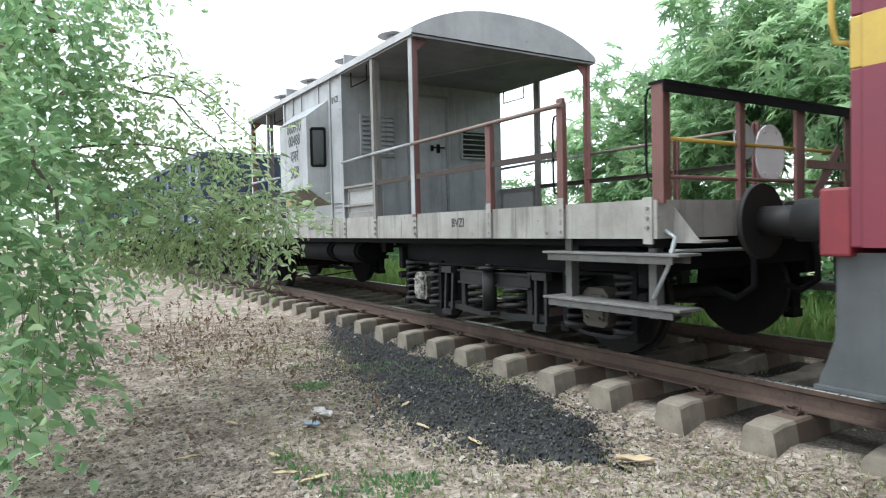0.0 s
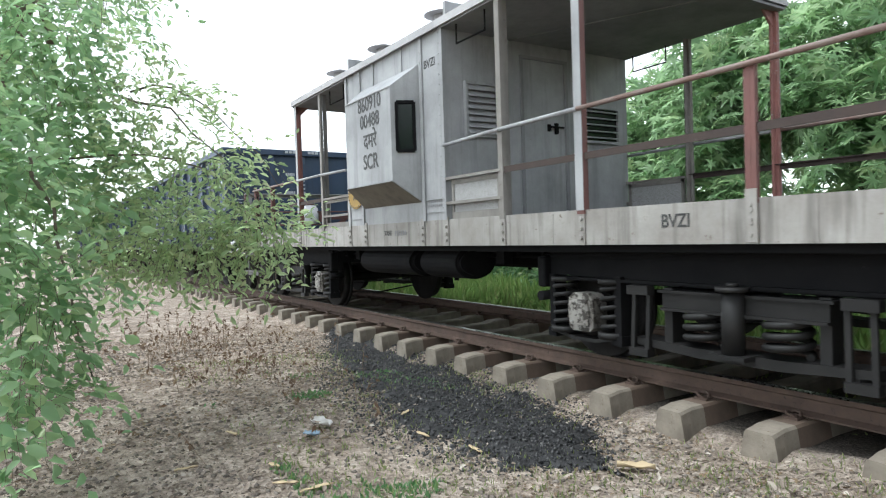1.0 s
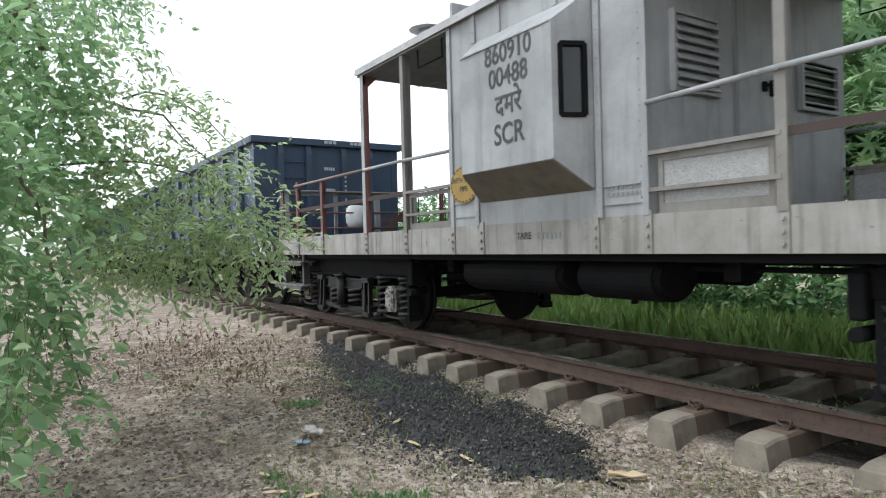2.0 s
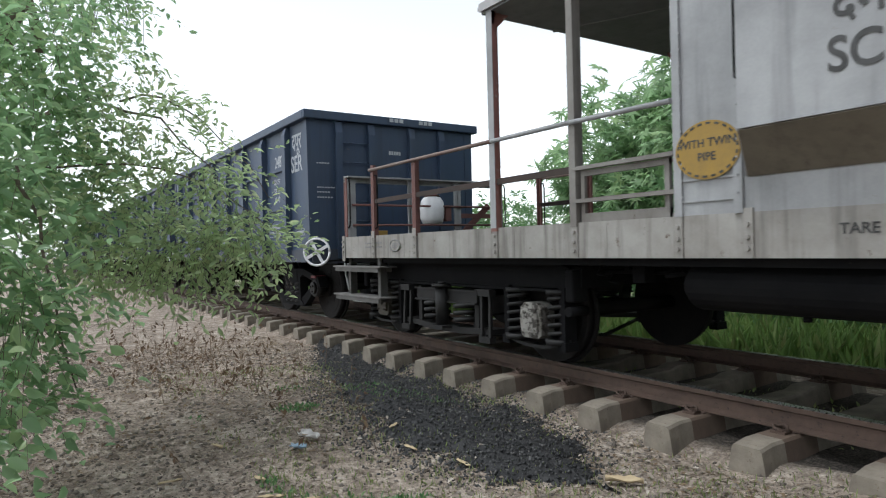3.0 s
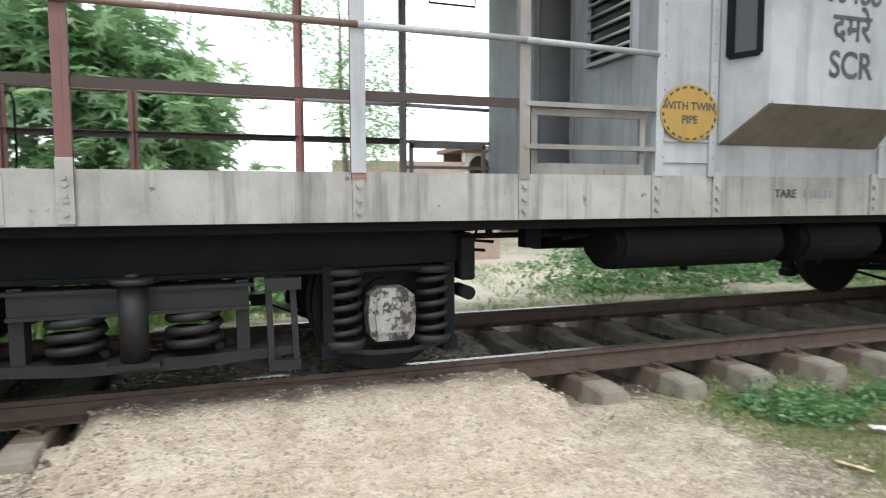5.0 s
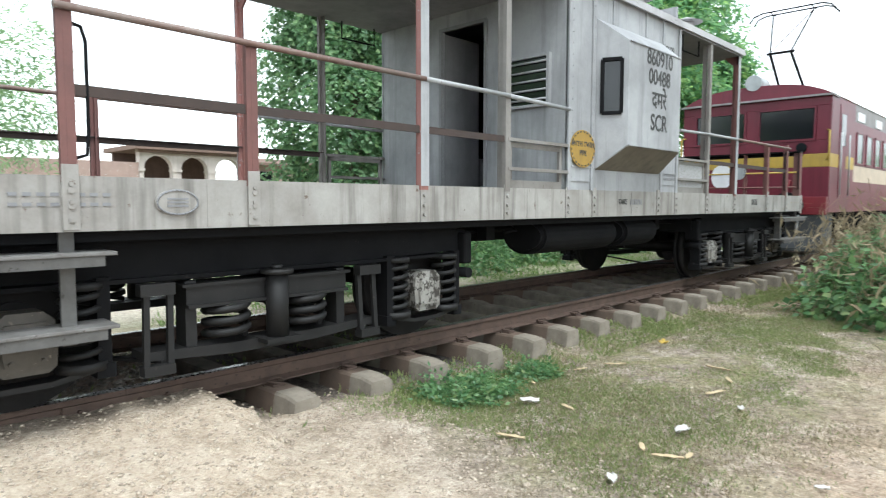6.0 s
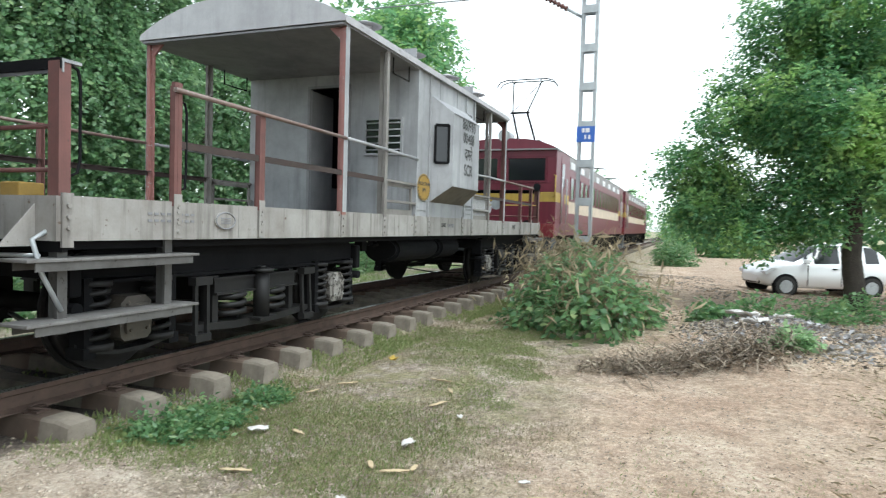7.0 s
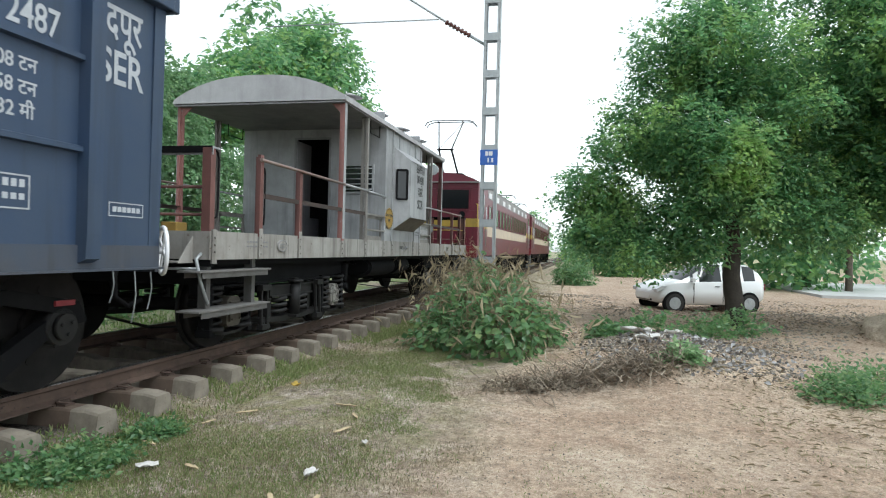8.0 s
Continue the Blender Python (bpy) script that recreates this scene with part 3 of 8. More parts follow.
        box(seats, -0.60, -0.53, y - 0.07, y + 0.07, 0.24, 0.66)
        box(seats, 0.53, 0.60, y - 0.07, y + 0.07, 0.24, 0.66)
        for q in (-0.86, -0.72, 0.72, 0.86):
            flat(seats, (q, y + s * 0.12, 0.14), (q * 0.98, y + s * 0.10, 0.66), 0.035, 0.03, (0, 1, 0))
        for q in (-0.79, 0.79):
            box(seats, q - 0.10, q + 0.10, y + s * 0.07, y + s * 0.15, 0.60, 0.67)
            box(seats, q - 0.09, q + 0.09, y + s * 0.07, y + s * 0.15, 0.13, 0.19)
    for q in (-0.62, 0.62):
        flat(seats, (q * 1.2, -1.2, 0.2), (q * 2.0, 0, 0.14), 0.05, 0.02)
        flat(seats, (q * 1.2, 1.2, 0.2), (q * 2.0, 0, 0.14), 0.05, 0.02)
    part("bolster", seats, BOGIE, ob, "bolster, spring plank and swing links")
    for ax in (-1.448, 1.448):
        wheelset(parent, x + ax, r)


def slat_vent(name, parent, x, y0, y1, z0, z1, out, label, dark=False):
    """A louvred vent in an end wall, facing out along x."""
    bm = bmesh.new()
    d = out * 0.05
    for a, b, c, e in ((y0 - 0.03, y0, z0, z1), (y1, y1 + 0.03, z0, z1), (y0 - 0.03, y1 + 0.03, z0 - 0.03, z0), (y0 - 0.03, y1 + 0.03, z1, z1 + 0.03)):
        box(bm, min(x, x + d), max(x, x + d), a, b, c, e)
    frame_ob = part(name, bm, GREY, parent, label)
    n = 8 if not dark else 5
    sl = bmesh.new()
    if dark:
        bar(sl, (0, y0, 0), (0, y1, 0), 0.011, 6)
    else:
        flat(sl, (0, y0, 0), (0, y1, 0), 0.085, 0.006, (0.8 * out, 0, 0.6))
    sl = mesh_of("slat", sl, GREY)
    for k in range(n):
        part("slat", sl, GREY, frame_ob, "", pose(x + d * 0.9, 0, z0 + (k + 0.5) * (z1 - z0) / n))
    if dark:
        # no hole in the wall: a near-black sheet stands in for the shaded inside
        back = bmesh.new()
        box(back, x - 0.004 if out > 0 else x - 0.016, x + 0.016 if out > 0 else x + 0.004, y0, y1, z0, z1)
        part("opening", back, GLASSDARK, frame_ob, "dark panel painting the unlit inside behind the bars")
    return frame_ob


def brake_van():
    van = tagged(new("brake_van"), "weathered grey bogie brake van with open verandas and rusty red rails", "brake van")
    VEHICLES.append((van, 0.0))
    W2, END, BODY = 1.393, 6.65, 1.265
    posts = (2.223, 3.258, 4.72, 5.734)
    # underframe and floor
    bm = bmesh.new()
    box(bm, -END, END, -W2 + 0.03, W2 - 0.03, 1.20, 1.245)
    for y in (-0.62, 0.62, -1.25, 1.25):
        box(bm, -END + 0.02, END - 0.02, y - 0.05, y + 0.05, 0.93, 1.2)
    for k in range(13):
        x = -6.3 + k * 1.05
        box(bm, x - 0.04, x + 0.04, -1.3, 1.3, 0.96, 1.2)
    for s in (-1, 1):
        box(bm, s * 4.46 - 0.35, s * 4.46 + 0.35, -0.6, 0.6, 0.86, 0.96)
        box(bm, s * END - 0.02, s * END + 0.02, -W2, W2, 0.92, 1.24)
    under = part("underframe", bm, DARK, van, "black steel underframe")
    # solebars
    for s in (-1, 1):
        bm = bmesh.new()
        y = s * W2
        box(bm, -END, END, min(y, y - s * 0.012), max(y, y - s * 0.012), 1.0, 1.262)
        box(bm, -END, END, min(y, y - s * 0.09), max(y, y - s * 0.09), 1.262, 1.274)
        box(bm, -END, END, min(y, y - s * 0.09), max(y, y - s * 0.09), 0.99, 1.002)
        for x in (-3.0, -5.0, 0.1, 2.9, 5.1, -1.9):
            box(bm, x - 0.012, x + 0.012, min(y, y + s * 0.004), max(y, y + s * 0.004), 1.0, 1.26)
        part("solebar", bm, SOLE, van, "grey solebar with rain streaks")
    strap = bmesh.new()
    box(strap, -0.035, 0.035, -0.014, 0, 0.99, 1.30)
    for z in (1.05, 1.12, 1.20):
        bar(strap, (0, -0.014, z), (0, -0.034, z), 0.017, 6)
    strap = mesh_of("strap", strap, SOLE)
    for s in (-1, 1):
        for x in (-0.745, 0.745, -BODY + 0.02, BODY - 0.02, *posts, *(-p for p in posts)):
            part("strap", strap, SOLE, van, "", pose(x, s * W2, 0, 0, 0, 0 if s < 0 else 180))
    # body walls, with real door and bay openings
    t = 0.04
    body = bmesh.new()
    top = 3.36
    for s in (-1, 1):
        y0, y1 = (-W2, -W2 + t) if s < 0 else (W2 - t, W2)
        box(body, -BODY, -0.745, y0, y1, 1.274, top)
        box(body, 0.745, BODY, y0, y1, 1.274, top)
        box(body, -0.745, 0.745, y0, y1, 3.04, top)
        box(body, -0.745, 0.745, y0, y1, 1.274, 1.5)
    for s in (-1, 1):
        x0, x1 = (-BODY, -BODY + t) if s < 0 else (BODY - t, BODY)
        box(body, x0, x1, -W2 + t, -0.32, 1.245, 3.6)
        box(body, x0, x1, 0.33, W2 - t, 1.245, 3.6)
        box(body, x0, x1, -0.32, 0.33, 3.12, 3.66)
    part_pieces("wall_panel", body, GREY, van, "dented grey steel cabin wall")
    ribs = bmesh.new()
    for s in (-1, 1):
        for x in (-BODY + 0.03, BODY - 0.03, -0.80, 0.80):
            box(ribs, x - 0.03, x + 0.03, s * W2 - 0.02, s * W2 + 0.02, 1.27, 3.36)
        for x0, x1 in ((-BODY, -0.8), (0.8, BODY)):
            box(ribs, x0, x1, s * W2 - 0.012, s * W2 + 0.012, 1.50, 1.515)
            box(ribs, x0, x1, s * W2 - 0.012, s * W2 + 0.012, 1.36, 1.37)
        for x in (-0.4, 0.35):
            box(ribs, x - 0.02, x + 0.02, s * W2 - 0.015, s * W2 + 0.015, 3.05, 3.36)
    part_pieces("rib", ribs, GREY, van, "welded steel rib")
    ribs = bmesh.new()
    for x in (-0.80, 0.80, -1.2, 1.2):
        for k in range(18):
            bar(ribs, (x, -W2 - 0.02, 1.4 + k * 0.11), (x, -W2 - 0.028, 1.4 + k * 0.11), 0.009, 5)
    tagged(part("rivets", ribs, GREY, van, "rows of small rivets"), kind="stuff")
    # inside
    bm = bmesh.new()
    box(bm, -0.5, 0.6, 0.4, 1.2, 1.25, 1.7, 0.02)
    part("locker", bm, SOFFIT, van, "locker bench inside the cabin")
    # bay windows
    for s in (-1, 1):
        out = W2 + 0.30
        prof = [(W2, 1.5), (out, 1.74), (out, 2.80), (W2, 3.04)]
        bm = bmesh.new()
        a = [bm.verts.new((-0.745 if y == W2 else -0.61, s * y, z)) for y, z in prof]
        b = [bm.verts.new((0.745 if y == W2 else 0.61, s * y, z)) for y, z in prof]
        for k in range(3):
            bm.faces.new((a[k], a[k + 1], b[k + 1], b[k]))

        def cheek(e, yy, zz, out_by=0.0):
            return (e * (0.745 - 0.45 * yy + out_by), s * (W2 + yy), zz)
        hole = ((0.07, 2.07), (0.25, 2.07), (0.25, 2.62), (0.07, 2.62))
        for ring, e in ((a, -1), (b, 1)):
            wv = [bm.verts.new(cheek(e, yy, zz)) for yy, zz in hole]
            for k in range(4):
                bm.faces.new((ring[k], ring[(k + 1) % 4], wv[(k + 1) % 4], wv[k]))
        bay = part("bay_window", bm, GREY, van, "projecting look-out bay with sloped top and bottom")
        mod = bay.modifiers.new("sheet", "SOLIDIFY")
        mod.thickness, mod.offset = 0.012, 1
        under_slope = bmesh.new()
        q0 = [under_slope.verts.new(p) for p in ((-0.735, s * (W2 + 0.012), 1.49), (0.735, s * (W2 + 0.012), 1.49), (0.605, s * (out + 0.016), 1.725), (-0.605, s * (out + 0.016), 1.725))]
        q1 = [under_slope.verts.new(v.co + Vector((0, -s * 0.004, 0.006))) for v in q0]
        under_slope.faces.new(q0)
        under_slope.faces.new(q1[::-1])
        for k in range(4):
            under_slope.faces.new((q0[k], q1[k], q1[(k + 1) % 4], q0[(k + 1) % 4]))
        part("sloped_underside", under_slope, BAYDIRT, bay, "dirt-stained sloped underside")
        for e in (-1, 1):
            fr = bmesh.new()
            for k in range(4):
                (y0, z0), (y1, z1) = hole[k], hole[(k + 1) % 4]
                flat(fr, cheek(e, y0, z0, 0.012), cheek(e, y1, z1, 0.012), 0.035, 0.04, (e, s * 0.45, 0))
            part("window_frame", fr, DARK, bay, "black window frame")
            gl = bmesh.new()
            g0 = [gl.verts.new(cheek(e, yy, zz, 0.002)) for yy, zz in hole]
            g1 = [gl.verts.new(cheek(e, yy, zz, -0.004)) for yy, zz in hole]
            gl.faces.new(g0)
            gl.faces.new(g1[::-1])
            for k in range(4):
                gl.faces.new((g0[k], g1[k], g1[(k + 1) % 4], g0[(k + 1) % 4]))
            part("pane", gl, GLASSDARK, bay, "dusty dark pane")
        fl = bmesh.new()
        for z in (1.74, 2.80):
            flat(fl, (-0.60, s * (out + 0.010), z), (0.60, s * (out + 0.004), z), 0.03, 0.012, (0, 0, 1))
        part_pieces("fold_strip", fl, GREY, bay)
    # roof with closed arched ends
    ry, re = W2 + 0.06, 3.36
    xr = 3.36

    def arch(y):
        u = abs(y) / ry
        return 3.39 + 0.355 * (1 - u ** 2.5) if u < 0.999 else 3.36
    ys = [ry * math.sin(k * math.pi / 2 / 10) for k in range(-10, 11)]
    bm = bmesh.new()
    outline = [(y, arch(y)) for y in ys] + [(y, arch(y) - 0.03) for y in ys[::-1]]
    prism(bm, outline, "x", -xr, xr)
    for s in (-1, 1):
        seg = [(-ry, 3.335), (ry, 3.335)] + [(y, arch(y) + 0.002) for y in ys[::-1]]
        prism(bm, seg, "x", min(s * xr, s * (xr + 0.02)), max(s * xr, s * (xr + 0.02)))
        box(bm, -xr, xr, min(s * ry, s * (ry - 0.02)), max(s * ry, s * (ry - 0.02)), 3.32, 3.40)
    for k in range(7):
        x = -3.0 + k
        for q in range(10):
            y0, y1 = ys[q * 2], ys[q * 2 + 2]
            flat(bm, (x, y0, arch(y0) + 0.004), (x, y1, arch(y1) + 0.004), 0.06, 0.012, (0, 0, 1))
    roof = part("roof", bm, ROOF, van, "low arched grey roof with turned-down ends")
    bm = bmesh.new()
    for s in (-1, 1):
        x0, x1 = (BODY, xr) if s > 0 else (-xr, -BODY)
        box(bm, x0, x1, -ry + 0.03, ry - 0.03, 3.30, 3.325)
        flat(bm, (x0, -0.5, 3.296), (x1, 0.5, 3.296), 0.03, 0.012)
    part_pieces("soffit", bm, SOFFIT, van, "darker grey veranda ceiling")
    vent = bmesh.new()
    bar(vent, (0, 0, 0), (0, 0, 0.07), 0.10, 14)
    bar(vent, (0, 0, 0.07), (0, 0, 0.14), 0.22, 16, 0.03)
    vent = mesh_of("roof_ventilator", vent, ROOF)
    for x in (-2.2, -0.75, 0.75, 2.2):
        for s in (-1, 1):
            part("roof_ventilator", vent, ROOF, van, "", pose(x, s * 1.05, arch(1.05) - 0.01))
    # veranda posts
    for s in (-1, 1):
        for e in (-1, 1):
            bm = bmesh.new()
            x = e * posts[0]
            box(bm, x - 0.035, x + 0.035, s * W2 - 0.02, s * W2 + 0.02, 1.24, 3.35)
            box(bm, x - 0.006, x + 0.006, s * W2 - s * 0.06 - 0.02, s * W2 - s * 0.06 + 0.04, 1.27, 3.33)
            part("veranda_post", bm, POSTGREY, van, "steel veranda post, brown-grey with side shading painted in")
            bm = bmesh.new()
            x = e * posts[1]
            box(bm, x - 0.04, x + 0.04, s * W2 - 0.02, s * W2 + 0.02, 1.24, 3.35)
            box(bm, x - 0.008, x + 0.008, s * (W2 - 0.03) - 0.04, s * (W2 - 0.03) + 0.04, 1.27, 3.33)
            prism(bm, [(x - 0.04, 3.18), (x + 0.04, 3.18), (x + e * 0.14 if e < 0 else x + 0.04, 3.33), (x + 0.04, 3.35), (x - 0.04, 3.35)] if e > 0 else
                  [(x - 0.04, 3.18), (x + 0.04, 3.18), (x + 0.04, 3.35), (x - 0.04, 3.35)], "y", s * W2 - 0.025, s * W2 + 0.025)
            # outer face stays paler grey than the post: directional light painted as colour
            cover = bmesh.new()
            box(cover, x - 0.042, x + 0.042, *sorted((s * (W2 + 0.021), s * (W2 + 0.027))), 1.27, 3.33)
            part("post_plate", cover, GREY, van, "grey outer face of a post, painted paler as its lit side")
            gus = [(s * (W2 - 0.02), 3.12), (s * (W2 - 0.24), 3.335), (s * (W2 - 0.02), 3.335)]
            prism(bm, gus, "x", x - 0.012, x + 0.012)
            part("veranda_post", bm, OXIDE if (s < 0 and e > 0) else FADEDRED, van, "rusty red veranda post with a gusset")
            bm = bmesh.new()
            pipe(bm, [(e * 1.45, s * (W2 - 0.05), 3.30), (e * 1.45, s * (W2 - 0.05), 3.10), (e * 1.95, s * (W2 - 0.05), 3.10), (e * 1.95, s * (W2 - 0.05), 3.30)], 0.010, 6)
            part("grab_loop", bm, DARK, van)
    # side railings
    for s in (-1, 1):
        for e in (-1, 1):
            y = s * W2
            rail_bm = bmesh.new()
            bar(rail_bm, (e * posts[0], y + s * 0.03, 2.08), (e * BODY, y + s * 0.03, 2.06), 0.020, 10)
            bar(rail_bm, (e * (posts[0] + 0.0), y + s * 0.03, 2.08), (e * posts[1], y + s * 0.03, 2.085), 0.020, 10)
            part("handrail", rail_bm, GREY, van, "worn grey pipe handrail")
            bm = bmesh.new()
            bar(bm, (e * posts[1], y + s * 0.03, 2.085), (e * (posts[3] + 0.05), y + s * 0.03, 2.10), 0.020, 10)
            part("handrail", bm, PIPEBROWN, van, "worn brown pipe handrail")
            bm = bmesh.new()
            box(bm, min(e * BODY, e * posts[0]), max(e * BODY, e * posts[0]), y - 0.025, y + 0.025, 1.69, 1.72)
            box(bm, min(e * BODY, e * posts[0]), max(e * BODY, e * posts[0]), y - 0.025, y + 0.025, 1.43, 1.46)
            x0, x1 = sorted((e * (BODY + 0.06), e * (posts[0] - 0.06)))
            for c in (x0, x1 - 0.04):
                box(bm, c, c + 0.04, y - s * 0.03 - 0.015, y - s * 0.03 + 0.015, 1.275, 1.70)
            box(bm, x0, x1, y - s * 0.03 - 0.015, y - s * 0.03 + 0.015, 1.275, 1.345)
            box(bm, x0, x1, y - s * 0.03 - 0.015, y - s * 0.03 + 0.015, 1.64, 1.685)
            part_pieces("rail_panel", bm, POSTGREY, van, "grey framed panel under the handrail")
            if e > 0:
                bm = bmesh.new()
                box(bm, x0 + 0.04, x1 - 0.04, y - s * 0.03 - 0.004, y - s * 0.03 + 0.004, 1.345, 1.64)
                part("mesh_infill", bm, MESHPANEL, van, "grey perforated infill")
            bm = bmesh.new()
            x0, x1 = sorted((e * posts[0], e * posts[3]))
            box(bm, x0, x1, y - 0.006, y + 0.006, 1.675, 1.73)
            box(bm, x0, x1, min(y, y - s * 0.045), max(y, y - s * 0.045), 1.724, 1.732)
            part("mid_rail", bm, RAILBROWN, van, "dark brown angle-iron rail")
            for p in posts[2:]:
                bm = bmesh.new()
                hi = 2.11 if p < 5 else 2.16
                box(bm, e * p - 0.037, e * p + 0.037, y - 0.018, y + 0.018, 1.24, hi)
                box(bm, e * p - 0.006, e * p + 0.006, y - s * 0.02 - 0.04, y - s * 0.02 + 0.04, 1.27, hi - 0.02)
                part("railing_post", bm, OXIDE, van, "rusty red railing post")
                bm = bmesh.new()
                box(bm, e * p - 0.040, e * p + 0.040, *sorted((y + s * 0.0185, y + s * 0.026)), 1.0, 1.33, 0.002)
                for k in range(3):
                    bar(bm, (e * p, y + s * 0.026, 1.05 + 0.09 * k), (e * p, y + s * 0.038, 1.05 + 0.09 * k), 0.012, 6)
                part("post_foot", bm, SOLE, van, "grey riveted foot plate of a post")
            bm = bmesh.new()
            p = e * (posts[3] - 0.03)
            pipe(bm, [(p, y, 1.36), (p - e * 0.06, y, 1.38), (p - e * 0.07, y, 1.5), (p - e * 0.07, y, 1.95), (p - e * 0.05, y, 2.02), (p, y, 2.03)], 0.010, 6)
            part("grab_handle", bm, DARK, van, "bent rod grab handle")
    # end frames
    for e in (-1, 1):
        x = END + 0.05 if e > 0 else 0.06 - END
        col = OXIDE if e > 0 else GREY
        for s in (-1, 1):
            bm = bmesh.new()
            y = s * (W2 - 0.10)
            box(bm, x - (0.05 if e > 0 else 0.07), x + (0.05 if e > 0 else 0.0), y - 0.012 + s * 0.06, y + 0.012 + s * 0.06, 1.24, 2.10)
            part("end_post", bm, OXIDE, van, "broad rusty red end post")
            bm = bmesh.new()
            box(bm, x - 0.008, x + 0.008, y - 0.06, y + 0.06, 1.24, 2.08)
            part("post_flange", bm, col, van)
            if e < 0:
                bm = bmesh.new()
                box(bm, x - 0.085, x - 0.072, *sorted((y - s * 0.02, y + s * 0.075)), 1.24, 2.10)
                part("post_face", bm, OXIDE, van, "rusty red outer face of the end post")
            bm = bmesh.new()
            p = x - e * (0.09 if e > 0 else 0.055)
            pipe(bm, [(p + e * 0.05, y + s * .06, 1.40), (p, y + s * .06, 1.42), (p - e * 0.02, y + s * .06, 1.5), (p - e * 0.02, y + s * .06, 2.0), (p, y + s * .06, 2.07), (p + e * 0.06, y + s * .06, 2.09)], 0.010, 6)
            part("grab_handle", bm, DARK, van)
        bm = bmesh.new()
        box(bm, x - 0.07, x + 0.07, -W2 + 0.02, W2 - 0.02, 2.095, 2.115)
        box(bm, x + e * 0.06 - 0.006, x + e * 0.06 + 0.006, -W2 + 0.02, W2 - 0.02, 2.03, 2.10)
        part("end_beam", bm, DARK if e > 0 else GREY, van, "steel beam across the end")
        if e < 0:
            bm = bmesh.new()
            box(bm, x - 0.082, x - 0.071, -W2 + 0.02, W2 - 0.02, 2.05, 2.118)
            part("beam_face", bm, DARK, van, "dark outer face of the beam")
            bm = bmesh.new()
            box(bm, x - 0.06, x + 0.12, -0.98, -0.80, 1.246, 1.36, 0.01)
            part("yellow_box", bm, YELLOWDISC, van, "small dull orange box on the floor")
        for y, w in ((-0.36, 0.035), (0.48, 0.06)):
            bm = bmesh.new()
            box(bm, x - 0.012, x + 0.012, y - w, y + w, 1.24, 2.095)
            box(bm, x - 0.05, x + 0.012, y - 0.006, y + 0.006, 1.24, 2.095)
            part("end_stanchion", bm, col, van, "end stanchion")
        for z in (1.72, 1.44):
            bm = bmesh.new()
            bar(bm, (x - e * 0.03, -W2 + 0.1, z), (x - e * 0.03, W2 - 0.1, z), 0.016, 8)
            part("end_rail", bm, BAND if z > 1.6 and e > 0 else OXIDE, van)
        # tail board: pale rounded plate with bolts
        if e < 0:
            bm = bmesh.new()
            turned = ((1.46, 0.10), (1.47, 0.15), (1.55, 0.18), (1.68, 0.188), (1.80, 0.17), (1.86, 0.13), (1.88, 0.05))
            for (z0, r0), (z1, r1) in zip(turned, turned[1:]):
                bar(bm, (x - 0.10, 0.085, z0), (x - 0.10, 0.085, z1), r0, 24, r1, False)
            bmesh.ops.remove_doubles(bm, verts=bm.verts[:], dist=0.001)
            part("tail_drum", bm, SIGNWHITE, van, "pale dented drum hung on the end rails")
            bm = bmesh.new()
            bar(bm, (x - 0.10, 0.085, 1.875), (x - 0.10, 0.085, 1.90), 0.11, 20)
            box(bm, x - 0.14, x + 0.02, 0.26, 0.36, 1.50, 1.74, 0.01)
            part("drum_cap", bm, OXIDE, van, "rusty cap and bracket of the drum")
        else:
            bm = bmesh.new()
            prism(bm, [(0.085 + 0.21 * math.cos(a), 1.665 + 0.25 * math.sin(a) * (1 if abs(math.sin(a)) < 0.8 else 0.97)) for a in np.linspace(0, math.tau, 25)[:-1]], "x", x - 0.035, x - 0.025)
            for a in (-0.09, 0.09):
                for z in (-0.17, 0.17):
                    bar(bm, (x - 0.025, 0.085 + a, 1.665 + z), (x - 0.01, 0.085 + a, 1.665 + z), 0.012, 6)
            part("tail_board", bm, SIGNWHITE, van, "pale oval tail plate with bolts")
        if e > 0:
            bm = bmesh.new()
            prism(bm, [(-0.25 + 0.14 * math.cos(a), 1.75 + 0.15 * math.sin(a)) for a in np.linspace(0, math.tau, 21)[:-1]], "x", x - 0.05, x - 0.042)
            flat(bm, (x - 0.04, -0.39, 1.74), (x - 0.04, -0.11, 1.74), 0.01, 0.02)
            part("tail_disc", bm, GALV, van, "grey round tail disc")
        bm = bmesh.new()
        box(bm, x + e * 0.02, x + e * 0.06, 0.55, 1.2, 1.55, 1.62)
        flat(bm, (x + e * 0.06, 0.6, 1.3), (x + e * 0.02, 1.1, 1.75), 0.10, 0.012, (1, 0, 0))
        part("brake_bracket", bm, OXIDE, van)
        # headstock fittings
        bm = bmesh.new()
        box(bm, min(e * END, e * (END + 0.06)), max(e * END, e * (END + 0.06)), -W2, W2, 0.99, 1.27)
        part("headstock", bm, SOLE, van, "stained grey headstock")
        bm = bmesh.new()
        box(bm, min(e * END, e * (END + 0.35)), max(e * END, e * (END + 0.35)), -0.10, 0.10, 0.98, 1.22, 0.02)
        box(bm, min(e * (END + .25), e * (END + 0.5)), max(e * (END + .25), e * (END + 0.5)), -0.14, 0.10, 0.95, 1.25, 0.03)
        part_pieces("coupler", bm, DARK, van, "grimy coupler and buffer socket")
        for y in (-0.42, 0.5):
            bm = bmesh.new()
